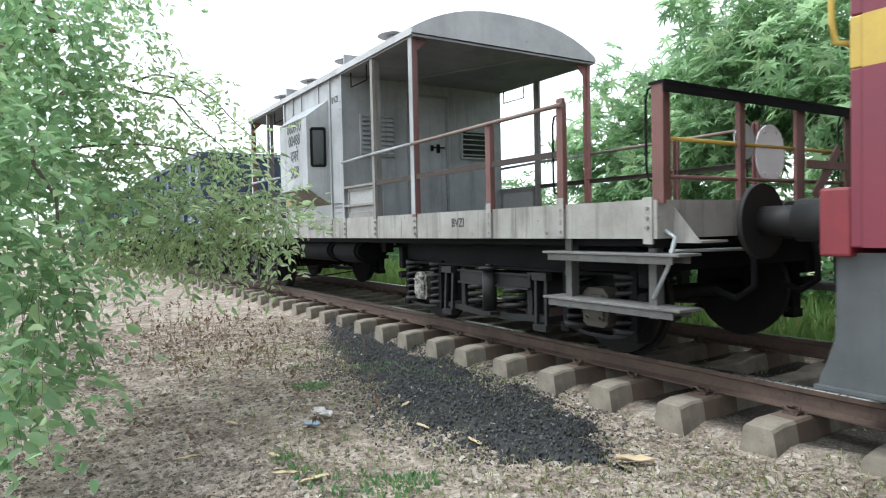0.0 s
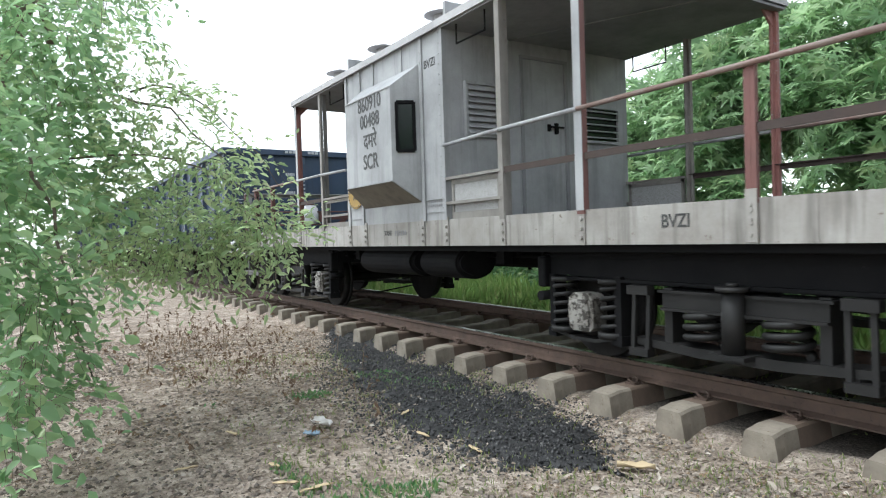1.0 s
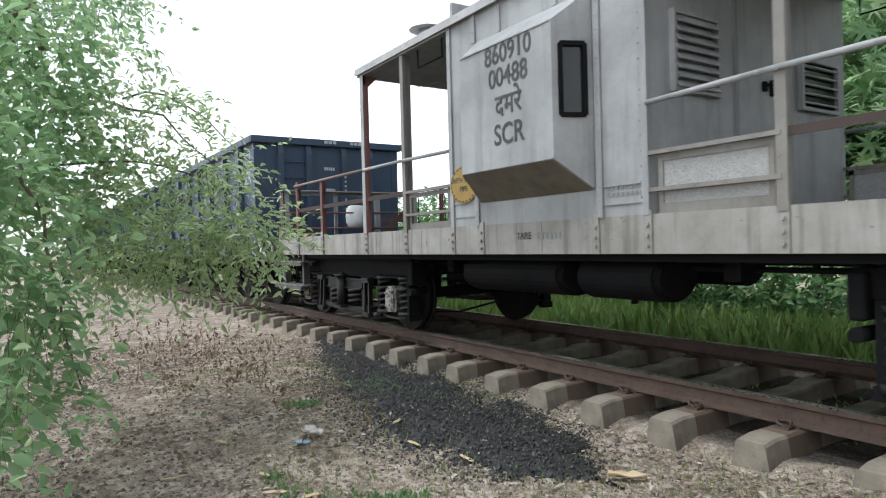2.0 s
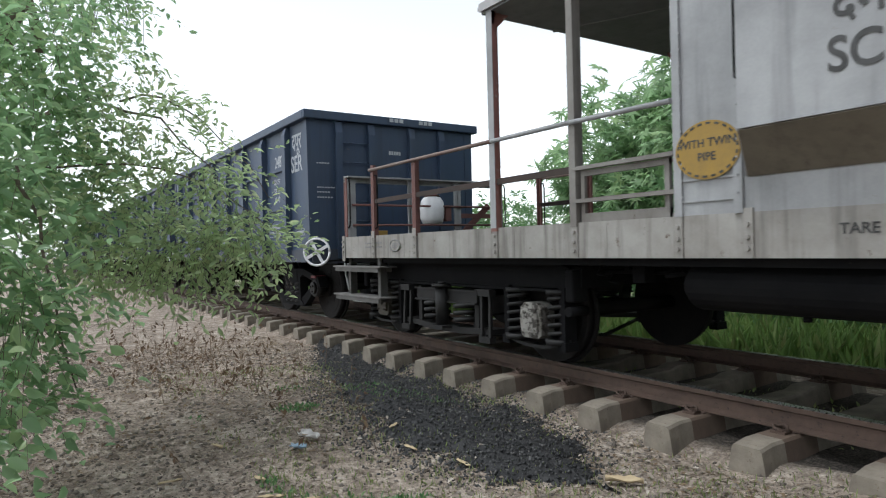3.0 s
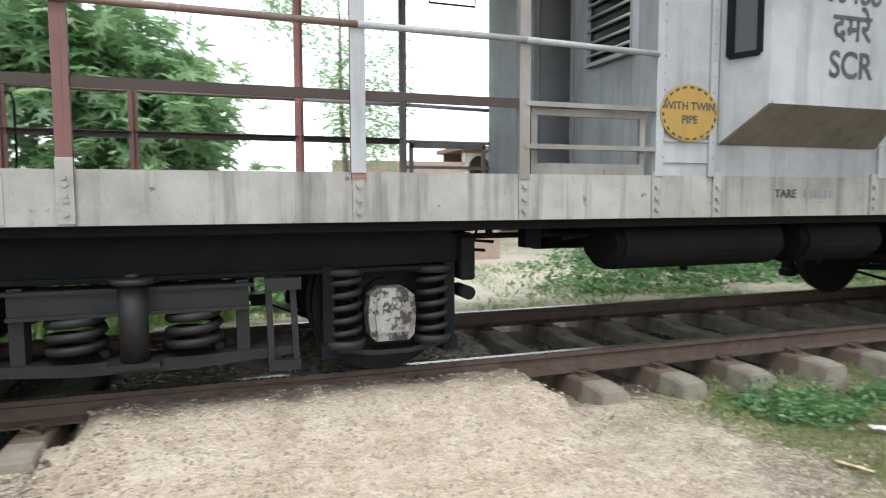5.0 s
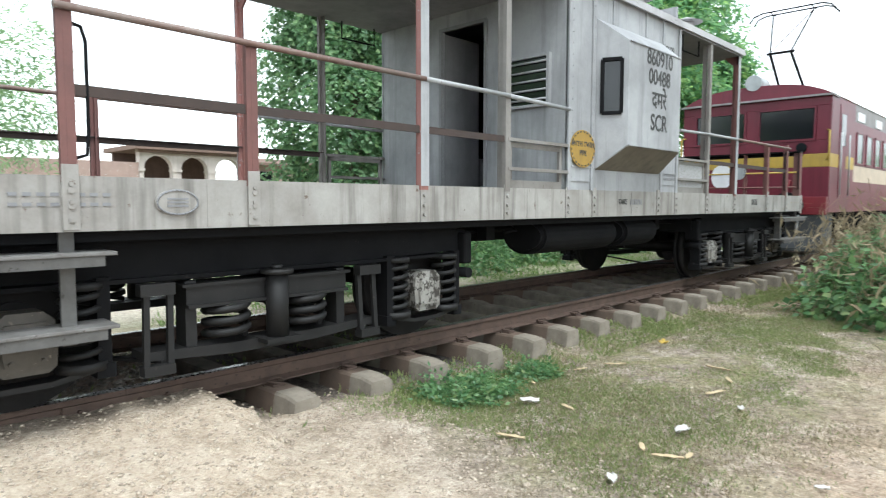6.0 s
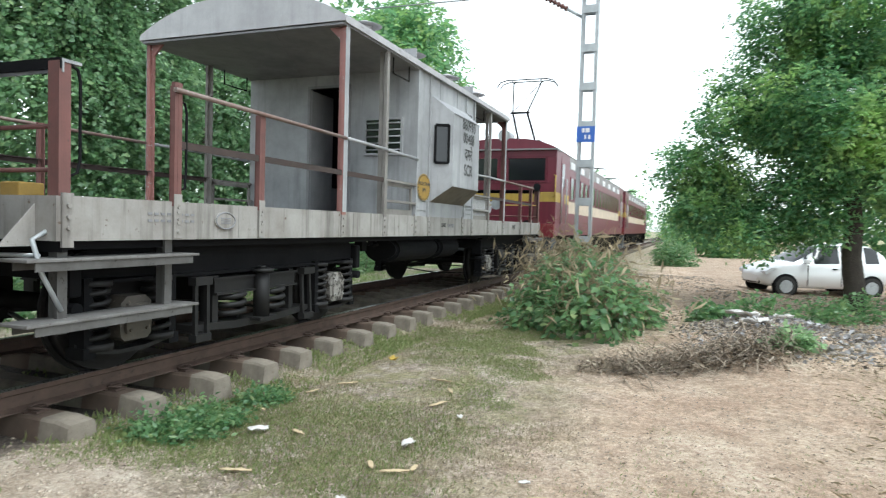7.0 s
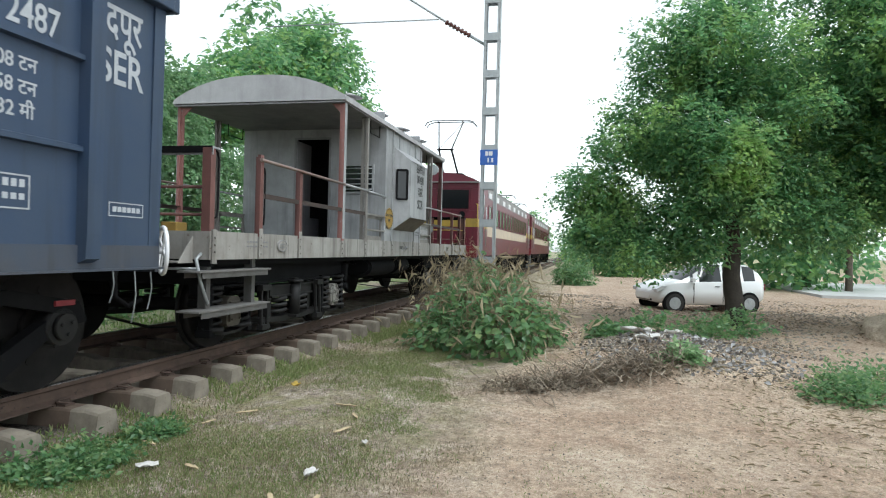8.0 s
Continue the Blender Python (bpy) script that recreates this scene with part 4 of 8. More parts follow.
            pipe(bm, [(e * END, y, 1.0), (e * (END + 0.12), y, 0.98), (e * (END + 0.2), y - 0.02, 0.8), (e * (END + 0.22), y - 0.05, 0.6), (e * (END + 0.1), y - 0.10, 0.5), (e * (END - 0.05), y - 0.14, 0.56)], 0.028, 8)
            part("brake_hose", bm, DARK, van, "hanging rubber brake hose")
        bm = bmesh.new()
        pipe(bm, [(e * (END + 0.05), -1.3, 1.05), (e * (END + 0.16), -1.32, 1.0), (e * (END + 0.10), -1.33, 0.78), (e * (END - 0.02), -1.34, 0.55)], 0.016, 6)
        part("coupling_lever", bm, GALV, van, "pale bent coupling lever")
        bm = bmesh.new()
        bar(bm, (e * (END + 0.10), -1.30, 0.90), (e * (END + 0.10), -0.15, 0.88), 0.014, 6)
        part("uncoupling_bar", bm, GALV, van, "pale uncoupling bar across the headstock")
        bm = bmesh.new()
        box(bm, *sorted((e * (END + 0.062), e * (END + 0.30))), -1.22, -0.92, 0.955, 0.972)
        prism(bm, [(e * (END + 0.062), 0.972), (e * (END + 0.28), 0.972), (e * (END + 0.062), 1.22)], "y", -1.215, -1.203)
        part("headstock_bracket", bm, SOLE, van, "grey gusseted bracket")
        for k, (y, ln) in enumerate(((-0.86, 0.42), (-0.74, 0.55), (-0.55, 0.36)) if e < 0 else ()):
            bm = bmesh.new()
            p = e * (END + 0.2 + 0.07 * k)
            pipe(bm, [(p - e * 0.12, y, 1.0), (p, y + 0.02, 0.92), (p + e * 0.03, y - 0.03, 0.92 - ln * 0.5), (p - e * 0.02, y + 0.03, 0.92 - ln * 0.8), (p + e * 0.05, y, 0.92 - ln)], 0.007, 5)
            part("hanging_wire", bm, GALV, van, "loose pale wire")
    # steps
    for s in (-1, 1):
        for e in (-1, 1):
            for z, w0 in ((0.885, 1.5), (0.50, 1.48)):
                bm = bmesh.new()
                x0, x1 = sorted((e * 5.53, e * 6.93))
                y0, y1 = sorted((s * (W2 - 0.20), s * (W2 + 0.05)))
                box(bm, x0, x1, y0, y1, z - 0.02, z, 0.004)
                step = part("step", bm, STEP, van, "worn grey metal footstep")
                for a in (y0 + 0.015, y1 - 0.045):
                    bm = bmesh.new()
                    box(bm, x0 + 0.06, x1 - 0.06, a - 0.005, a + 0.005, z - 0.075, z - 0.021)
                    part("step_lip", bm, DARKSTEP, step, "grimy stiffener under the step")
            for p in (5.74, 6.62):
                bm = bmesh.new()
                box(bm, e * p - 0.035, e * p + 0.035, s * (W2 - 0.07) - 0.012, s * (W2 - 0.07) + 0.012, 0.40, 1.02)
                box(bm, e * p - 0.008, e * p + 0.008, s * (W2 - 0.12) - 0.05, s * (W2 - 0.12) + 0.05, 0.42, 1.0)
                part("step_hanger", bm, DARKSTEP, van)
            bm = bmesh.new()
            box(bm, *sorted((e * 6.60, e * 6.68)), *sorted((s * W2, s * (W2 + 0.016))), 0.95, 1.29)
            for k in range(3):
                bar(bm, (e * 6.64, s * (W2 + 0.016), 1.07 + k * 0.07), (e * 6.64, s * (W2 + 0.035), 1.07 + k * 0.07), 0.015, 6)
            part("corner_bracket", bm, SOLE, van)
    # end-wall fittings: +x wall has a shut door, -x wall an open doorway
    slat_vent("louvre_vent", van, BODY, -1.12, -0.62, 2.20, 2.74, 1, "grey louvred vent with peeling paint")
    slat_vent("barred_window", van, BODY, 0.62, 1.20, 2.22, 2.62, 1, "barred window opening", True)
    slat_vent("barred_window", van, -BODY, -1.17, -0.62, 2.15, 2.62, -1, "barred window opening", True)
    bm = bmesh.new()
    box(bm, BODY - 0.03, BODY - 0.005, -0.315, 0.325, 1.25, 3.115)
    door = part("door", bm, GREY, van, "shut grey steel door")
    bm = bmesh.new()
    bar(bm, (BODY + 0.03, 0.05, 2.35), (BODY + 0.03, 0.28, 2.35), 0.012, 8)
    box(bm, BODY - 0.005, BODY + 0.03, 0.16, 0.20, 2.27, 2.40)
    box(bm, BODY - 0.005, BODY + 0.02, 0.05, 0.09, 2.30, 2.38)
    part("door_handle", bm, DARK, door, "dark bolt and handle")
    bm = bmesh.new()
    for s in (-1, 1):
        x = s * BODY
        for y0, y1, z0, z1 in ((-0.36, -0.32, 1.25, 3.15), (0.33, 0.37, 1.25, 3.15), (-0.36, 0.37, 3.115, 3.15)):
            box(bm, x - 0.02, x + 0.02, y0, y1, z0, z1)
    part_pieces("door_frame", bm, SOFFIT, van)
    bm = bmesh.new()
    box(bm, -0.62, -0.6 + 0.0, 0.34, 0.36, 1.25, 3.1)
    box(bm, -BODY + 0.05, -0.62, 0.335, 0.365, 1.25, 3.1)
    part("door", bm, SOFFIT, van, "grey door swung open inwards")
    # added blank across the cabin; its near-black colour stands in for interior shade
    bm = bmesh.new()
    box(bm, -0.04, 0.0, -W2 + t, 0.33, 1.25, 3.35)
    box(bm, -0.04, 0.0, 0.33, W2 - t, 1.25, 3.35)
    part("partition", bm, DARK, van, "inner partition, near-black to paint in the cabin's shade")
    # tanks, rods and pipes under the floor
    for x0, x1, s in ((-1.38, 0.12, -1), (0.3, 1.15, -1), (-1.0, 0.6, 1)):
        bm = bmesh.new()
        prism(bm, [(s * (0.94 + 0.28 * math.cos(a)), 0.79 + 0.19 * math.sin(a)) for a in np.linspace(0, math.tau, 25)[:-1]], "x", x0, x1)
        bmesh.ops.bevel(bm, geom=[e for e in bm.edges if abs(e.verts[0].co.x - e.verts[1].co.x) < 1e-4], offset=0.045, segments=3, affect="EDGES")
        bar(bm, ((x0 + x1) / 2, s * 0.95, 0.62), ((x0 + x1) / 2, s * 0.95, 0.57), 0.03, 8)
        part("reservoir", bm, DARK, van, "black reservoir tank")
    for y, z in ((-0.95, 0.93), (-0.80, 0.86), (0.7, 0.84)):
        bm = bmesh.new()
        pipe(bm, [(-2.75, y, z - 0.1), (-2.6, y, z - 0.02), (-2.3, y, z), (2.3, y, z), (2.6, y, z - 0.02), (2.75, y, z - 0.1)], 0.022, 6)
        for x in (-2.2, -1.75, 1.7, 2.1):
            box(bm, x - 0.02, x + 0.02, y - 0.02, y + 0.02, z, 1.0)
        pipe(bm, [(-2.35, y, z), (-2.38, y - 0.03, z - 0.09), (-2.25, y - 0.05, z - 0.1)], 0.012, 5)
        part("brake_pipe", bm, DARK, van)
    bm = bmesh.new()
    box(bm, -2.0, -1.88, -0.98, -0.86, 0.78, 1.0)
    box(bm, 1.55, 1.68, -0.98, -0.86, 0.78, 1.0)
    pipe(bm, [(-1.85, -0.92, 0.98), (-1.6, -0.95, 0.93), (-1.5, -0.95, 0.86), (-1.7, -0.95, 0.84)], 0.02, 6)
    part_pieces("brake_gear", bm, DARK, van)
    for x in (-4.46, 4.46):
        van_bogie(van, x)
    # painted marks
    o = -W2 - 0.30 - 0.012 - 0.002
    for z, body_text, size in ((2.70, "860910", 0.23), (2.50, "00488", 0.23), (2.26, "दमरे", 0.25), (2.01, "SCR", 0.25)):
        lettering("stencil_mark", body_text, size, BLACKPAINT, van, side_text(0.08, o, z), "black stencilled lettering", 0.9)
    lettering("stencil_mark", "BVZI", 0.13, BLACKPAINT, van, side_text(0.98, -W2 - 0.003, 3.0), "black stencilled lettering", 0.9)
    lettering("stencil_mark", "BVZI", 0.13, BLACKPAINT, van, side_text(4.15, -W2 - 0.003, 1.15), "black stencilled lettering", 0.9)
    lettering("stencil_mark", "TARE", 0.085, BLACKPAINT, van, side_text(-0.12, -W2 - 0.006, 1.15), "worn black lettering", 1.0)
    bm = bmesh.new()
    for k in range(6):
        box(bm, 0.06 + 0.05 * k, 0.09 + 0.05 * k, -W2 - 0.005, -W2 - 0.002, 1.12, 1.18)
    for k in range(2):
        for q in range(8):
            box(bm, -6.0 + 0.06 * q, -5.962 + 0.06 * q, -W2 - 0.005, -W2 - 0.002, 1.12 + 0.05 * k, 1.138 + 0.05 * k)
            box(bm, 0.86 + 0.045 * q, 0.89 + 0.045 * q, -W2 - 0.005, -W2 - 0.002, 1.42 + 0.05 * k, 1.45 + 0.05 * k)
    tagged(part("stencil_mark", bm, SOFFIT, van, "unreadable stencilled figures"), kind="stuff")
    # yellow disc with two painted lines of words
    bm = bmesh.new()
    prism(bm, [(0.235 * math.cos(a), 0.19 * math.sin(a)) for a in np.linspace(0, math.tau, 41)[:-1]], "y", -0.005, 0)
    disc = part("brake_disc_mark", bm, YELLOWDISC, van, "ochre disc with black words and dashes", pose(-1.005, -W2 - 0.022, 1.69))
    lettering("sign_text", "WITH TWIN", 0.075, BLACKPAINT, disc, side_text(0, -0.007, 0.045))
    lettering("sign_text", "PIPE", 0.075, BLACKPAINT, disc, side_text(0, -0.007, -0.045))
    bm = bmesh.new()
    for k in range(22):
        a = k * math.tau / 22
        p = Vector((0.215 * math.cos(a), -0.007, 0.172 * math.sin(a)))
        q = Vector((0.215 * math.cos(a + 0.14), -0.007, 0.172 * math.sin(a + 0.14)))
        flat(bm, p, q, 0.004, 0.013, (p.x, 0, p.z))
    part("dash_ring", bm, BLACKPAINT, disc)
    # oval maker's plate on the solebar
    bm = bmesh.new()
    prism(bm, [(0.125 * math.cos(a), 0.075 * math.sin(a)) for a in np.linspace(0, math.tau, 31)[:-1]], "y", -0.014, 0)
    plate = part("maker_plate", bm, SOLE, van, "oval cast plate", pose(-5.19, -W2, 1.14))
    bm = bmesh.new()
    n = 30
    for k in range(n):
        a, b = k * math.tau / n, (k + 1) * math.tau / n
        bar(bm, (0.115 * math.cos(a), -0.015, 0.067 * math.sin(a)), (0.115 * math.cos(b), -0.015, 0.067 * math.sin(b)), 0.006, 5)
    for z in (-0.02, 0, 0.02):
        box(bm, -0.06, 0.06, -0.018, -0.012, z - 0.005, z + 0.005)
    part("plate_rim", bm, SOFFIT, plate)
    return van


brake_van()


# ---- open coal wagons ----
def wagon_bogie(parent, x):
    r = 0.5
    bm = bmesh.new()
    for s in (-1, 1):
        y = s * 1.12
        prism(bm, [(-1.25, 0.52), (-1.15, 0.68), (-0.55, 0.80), (0.55, 0.80), (1.15, 0.68), (1.25, 0.52), (1.08, 0.50), (0.98, 0.60), (0.5, 0.70), (0.38, 0.66), (0.38, 0.28),
                   (0.55, 0.18), (-0.55, 0.18), (-0.38, 0.28), (-0.38, 0.66), (-0.5, 0.70), (-0.98, 0.60), (-1.08, 0.50)], "y", y - 0.07, y + 0.07)
        for e in (-1, 1):
            prism(bm, [(e * 0.38, 0.30), (e * 0.50, 0.18), (e * 1.02, 0.50), (e * 0.92, 0.58)], "y", y - 0.05, y + 0.05)
    box(bm, -0.25, 0.25, -1.2, 1.2, 0.55, 0.78)
    ob = part("bogie_frame", bm, DARK, parent, "cast black bogie frame", pose(x, 0, 0))
    sp = bmesh.new()
    coil(sp, 0, 0, 0.20, 0.56, 0.085, 0.022, 5)
    sp = mesh_of("coil_spring", sp, BOGIE)
    cap = bmesh.new()
    bar(cap, (0, -0.07, 0), (0, 0.07, 0), 0.14, 20)
    bar(cap, (0, 0.07, 0), (0, 0.11, 0), 0.10, 20)
    for k in range(3):
        a = k * math.tau / 3 + 0.4
        bar(cap, (0.055 * math.cos(a), 0.10, 0.055 * math.sin(a)), (0.055 * math.cos(a), 0.13, 0.055 * math.sin(a)), 0.016, 6)
    cap = mesh_of("bearing_cap", cap, BOGIE)
    for s in (-1, 1):
        for q in (-0.22, 0, 0.22):
            part("coil_spring", sp, BOGIE, ob, "", pose(q, s * 1.12, 0))
        for q in (-1.0, 1.0):
            part("bearing_cap", cap, BOGIE, ob, "", pose(q, s * 1.12, r, 0, 0, 0 if s > 0 else 180))
            bm = bmesh.new()
            box(bm, q - 0.09, q + 0.09, s * 1.12 - 0.09, s * 1.12 + 0.09, 0.66, 0.70)
            part("adapter", bm, REDBUFF, ob, "red bearing adapter")
    for q in (-1.0, 1.0):
        wheelset(parent, x + q, r)


def coal_wagon(shift, first):
    """High-sided open wagon; the first one carries its marks in full."""
    wag = tagged(new("coal_wagon"), "dusty blue high-sided open wagon heaped with coal", "freight wagon", "coal wagons in the train")
    VEHICLES.append((wag, shift))
    L2, W, Z0, Z1 = 4.892, 1.50, 1.10, 3.10
    for s in (-1, 1):
        bm = bmesh.new()
        box(bm, -L2, L2, *sorted((s * W, s * (W - 0.02))), Z0, Z1)
        part("side_sheet", bm, BLUE, wag, "faded blue side sheet")
        bm = bmesh.new()
        box(bm, -L2 - 0.03, L2 + 0.03, *sorted((s * (W - 0.03), s * (W + 0.095))), Z1 - 0.02, Z1 + 0.11, 0.012)
        part("top_rail", bm, BLUE, wag, "blue top rail")
        bm = bmesh.new()
        box(bm, -L2, L2, *sorted((s * (W - 0.05), s * (W + 0.02))), 0.93, 1.12)
        box(bm, -L2, L2, *sorted((s * (W - 0.05), s * (W + 0.07))), 0.93, 0.945)
        part("sill", bm, BLUEDIRT, wag, "grimy blue sill")
        # curved stanchions
        st = bmesh.new()
        prof = [(0.0, 0.98), (0.085, 1.02), (0.095, 1.2), (0.095, 2.95), (0.06, 3.06), (0.0, 3.08)]
        prism(st, [(s * (W + a), z) for a, z in prof], "x", -0.07, 0.07)
        st = mesh_of("stanchion", st, BLUE)
        xs = [-4.08 + 8.16 * k / 7 for k in range(8)]
        for x in xs:
            part("stanchion", st, BLUE, wag, "", pose(x, 0, 0))
        for z in (1.79, 2.43):
            for a, b in zip(xs, xs[1:]):
                bm = bmesh.new()
                prism(bm, [(s * W, z - 0.025), (s * (W + 0.05), z - 0.018), (s * (W + 0.05), z + 0.018), (s * W, z + 0.03)], "x", a + 0.07, b - 0.07)
                part("side_rib", bm, BLUE, wag)
    for e in (-1, 1):
        x = e * L2
        bm = bmesh.new()
        box(bm, *sorted((x, x - e * 0.02)), -W + 0.02, W - 0.02, Z0 - 0.15, Z1)
        part("end_sheet", bm, BLUE, wag, "faded blue end sheet")
        bm = bmesh.new()
        box(bm, *sorted((x - e * 0.03, x + e * 0.10)), -W - 0.09, W + 0.09, Z1 - 0.02, Z1 + 0.11, 0.012)
        part("top_rail", bm, BLUE, wag)
        for s in (-1, 1):
            bm = bmesh.new()
            prism(bm, [(s * (W + 0.004), 0.93), (s * (W + 0.02), 3.09), (s * (W - 0.13), 3.09), (s * (W - 0.13), 0.93)], "x", *sorted((x - e * 0.12, x + e * 0.012)))
            part("corner_post", bm, BLUE, wag, "blue corner post")
        for y in (-1.02, -0.46, 0.28, 0.86):
            bm = bmesh.new()
            prism(bm, [(x, 0.95), (x + e * 0.07, 0.98), (x + e * 0.085, 2.9), (x + e * 0.05, 3.07), (x, 3.08)], "y", y - 0.055, y + 0.055)
            part("end_stiffener", bm, BLUE, wag)
        for k in range(6):
            bm = bmesh.new()
            bar(bm, (x + e * 0.06, -0.98, 1.25 + k * 0.30), (x + e * 0.06, -0.50, 1.25 + k * 0.30), 0.012, 6)
            part("ladder_rung", bm, BLUE, wag)
        bm = bmesh.new()
        box(bm, *sorted((x, x + e * 0.05)), -W + 0.02, W - 0.02, 0.90, 1.12)
        part("headstock", bm, BLUEDIRT, wag)
        bm = bmesh.new()
        box(bm, *sorted((x, x + e * 0.30)), -0.10, 0.10, 0.95, 1.18, 0.02)
        box(bm, *sorted((x + e * 0.2, x + e * 0.42)), -0.15, 0.12, 0.92, 1.22, 0.03)
        pipe(bm, [(x, -0.5, 0.92), (x + e * 0.12, -0.5, 0.95), (x + e * 0.22, -0.45, 0.75), (x + e * 0.2, -0.4, 0.55), (x + e * 0.05, -0.35, 0.5)], 0.026, 8)
        bar(bm, (x + e * 0.06, -1.35, 0.94), (x + e * 0.06, 0.2, 0.98), 0.014, 6)
        part("coupler", bm, DARK, wag, "grimy centre coupler and hose")
    bm = bmesh.new()
    n = 20
    ring = [(0.2 * math.cos(k * math.tau / n), 0.2 * math.sin(k * math.tau / n)) for k in range(n)]
    pipe(bm, [(a, 0, b) for a, b in ring] + [(ring[0][0], 0, ring[0][1])], 0.018, 8)
    for k in range(4):
        a = k * math.tau / 4 + 0.5
        flat(bm, (0, 0, 0), (0.195 * math.cos(a), 0, 0.195 * math.sin(a)), 0.012, 0.045, (-math.sin(a), 0, math.cos(a)))
    bar(bm, (0, -0.03, 0), (0, 0.12, 0), 0.03, 10)
    part("brake_wheel", bm, SIGNWHITE, wag, "white-rimmed hand brake wheel", pose(L2 + 0.14, -W + 0.05, 1.08, 0, 0, 46))
    bm = bmesh.new()
    box(bm, -L2, L2, -W + 0.02, W - 0.02, 1.08, 1.12)
    for y in (-0.3, 0.3):
        box(bm, -L2, L2, y - 0.06, y + 0.06, 0.72, 1.08)
    for k in range(9):
        box(bm, -4.4 + k * 1.1 - 0.05, -4.4 + k * 1.1 + 0.05, -1.45, 1.45, 0.92, 1.08)
    bar(bm, (-1.2, 0.75, 0.8), (0.2, 0.75, 0.8), 0.2, 16)
    box(bm, 1.0, 1.9, -0.9, -0.5, 0.6, 0.9, 0.03)
    part("underframe", bm, DARK, wag, "black underframe and brake gear")
    # the load: an uneven heap
    nx, ny = 60, 18
    gxx, gyy = np.meshgrid(np.linspace(-L2 + 0.02, L2 - 0.02, nx), np.linspace(-W + 0.02, W - 0.02, ny), indexing="ij")
    zz = 2.75 + 0.48 * np.clip(1 - (gyy / W) ** 2, 0, 1) * np.clip(1 - (np.abs(gxx) / L2) ** 6, 0, 1) * (0.75 + 0.35 * np.sin(gxx * 1.9 + shift)) + np.random.RandomState(int(abs(shift))).uniform(-0.03, 0.03, gxx.shape)
    ii, jj = np.meshgrid(np.arange(nx - 1), np.arange(ny - 1), indexing="ij")
    fq = np.stack([ii * ny + jj, (ii + 1) * ny + jj, (ii + 1) * ny + jj + 1, ii * ny + jj + 1], -1).reshape(-1, 4)
    part("coal_load", raw("coal_load", np.stack([gxx, gyy, zz], -1).reshape(-1, 3), fq, COAL), COAL, wag, "black heaped coal")
    for x in (-3.25, 3.25):
        wagon_bogie(wag, x)
    # marks on the near side and on the leading end
    y = -W - 0.003
    if first:
        lettering("painted_mark", "दपूर", 0.36, WHITEPAINT, wag, side_text(4.44, y, 2.80), "white painted lettering", 0.72)
        lettering("painted_mark", "SER", 0.36, WHITEPAINT, wag, side_text(4.42, y, 2.45), "white painted lettering", 0.85)
        lettering("painted_mark", "2487", 0.26, WHITEPAINT, wag, side_text(3.62, y, 2.58), "white painted figures", 0.8)
        for k, txt in enumerate(("08 टन", "58 टन", "32 मी")):
            lettering("painted_mark", txt, 0.13, WHITEPAINT, wag, side_text(3.50, y, 2.26 - 0.15 * k), "white painted figures")
        bm = bmesh.new()
        for a0, a1, b0, b1 in ((3.02, 3.62, 1.34, 1.35), (3.02, 3.62, 1.55, 1.56), (3.61, 3.62, 1.34, 1.56), (3.02, 3.03, 1.34, 1.56),
                               (4.32, 4.70, 1.34, 1.348), (4.32, 4.70, 1.44, 1.448), (4.32, 4.328, 1.34, 1.44), (4.692, 4.70, 1.34, 1.44)):
            box(bm, a0, a1, y - 0.001, y + 0.002, b0, b1)
        for k in range(9):
            box(bm, 3.06 + 0.06 * k, 3.10 + 0.06 * k, y - 0.001, y + 0.002, 1.48, 1.53)
            box(bm, 3.06 + 0.06 * k, 3.10 + 0.06 * k, y - 0.001, y + 0.002, 1.40, 1.44)
            if k < 6:
                box(bm, 4.36 + 0.052 * k, 4.40 + 0.052 * k, y - 0.001, y + 0.002, 1.375, 1.415)
        part_pieces("painted_mark", bm, WHITEPAINT, wag, "boxed white mark, unreadable")
    bm = bmesh.new()
    x = L2 + 0.002
    rng = random.Random(int(abs(shift)))
    for z, y0, n in ((2.42, -1.42, 6), (2.05, -1.42, 8), (1.98, -1.42, 6), (1.90, -1.42, 7), (2.62, -0.12, 5), (2.2, -0.12, 5), (1.9, -0.1, 3), (1.35, 1.0, 6)):
        for k in range(n):
            box(bm, x - 0.002, x + 0.002, y0 + 0.045 * k, y0 + 0.035 + 0.045 * k, z, z + 0.02 + (0.04 if n == 5 else 0))
    for k in range(9):
        box(bm, x + 0.082, x + 0.088, 0.27, 0.31, 1.75 + k * 0.09, 1.79 + k * 0.09)
    for k in range(3):
        box(bm, x + 0.1, x + 0.106, -0.15 + 0.09 * k, -0.08 + 0.09 * k, 3.13, 3.19)
        box(bm, x + 0.1, x + 0.106, 0.40 + 0.09 * k, 0.47 + 0.09 * k, 3.13, 3.19)
    tagged(part("painted_mark", bm, WHITEPAINT, wag, "small white marks, unreadable"), kind="stuff")
    if not first:
        bm = bmesh.new()
        for q in range(-3, 4):
            for k in range(4):
                box(bm, q * 1.24 - 0.4 + 0.14 * k, q * 1.24 - 0.3 + 0.14 * k, y - 0.001, y + 0.002, 2.62, 2.82)
        tagged(part("painted_mark", bm, WHITEPAINT, wag, "worn white marks"), kind="stuff")
    return wag


BLUEDIRT = surface("grimy_blue_paint", (0.045, 0.058, 0.085), (0.06, 0.062, 0.07), (0.09, 0.075, 0.065), 2, 0.6, 0, 0.6, 0.62)
for k in range(6):
    coal_wagon(-7.63 - 4.892 - 10.713 * k, k == 0)


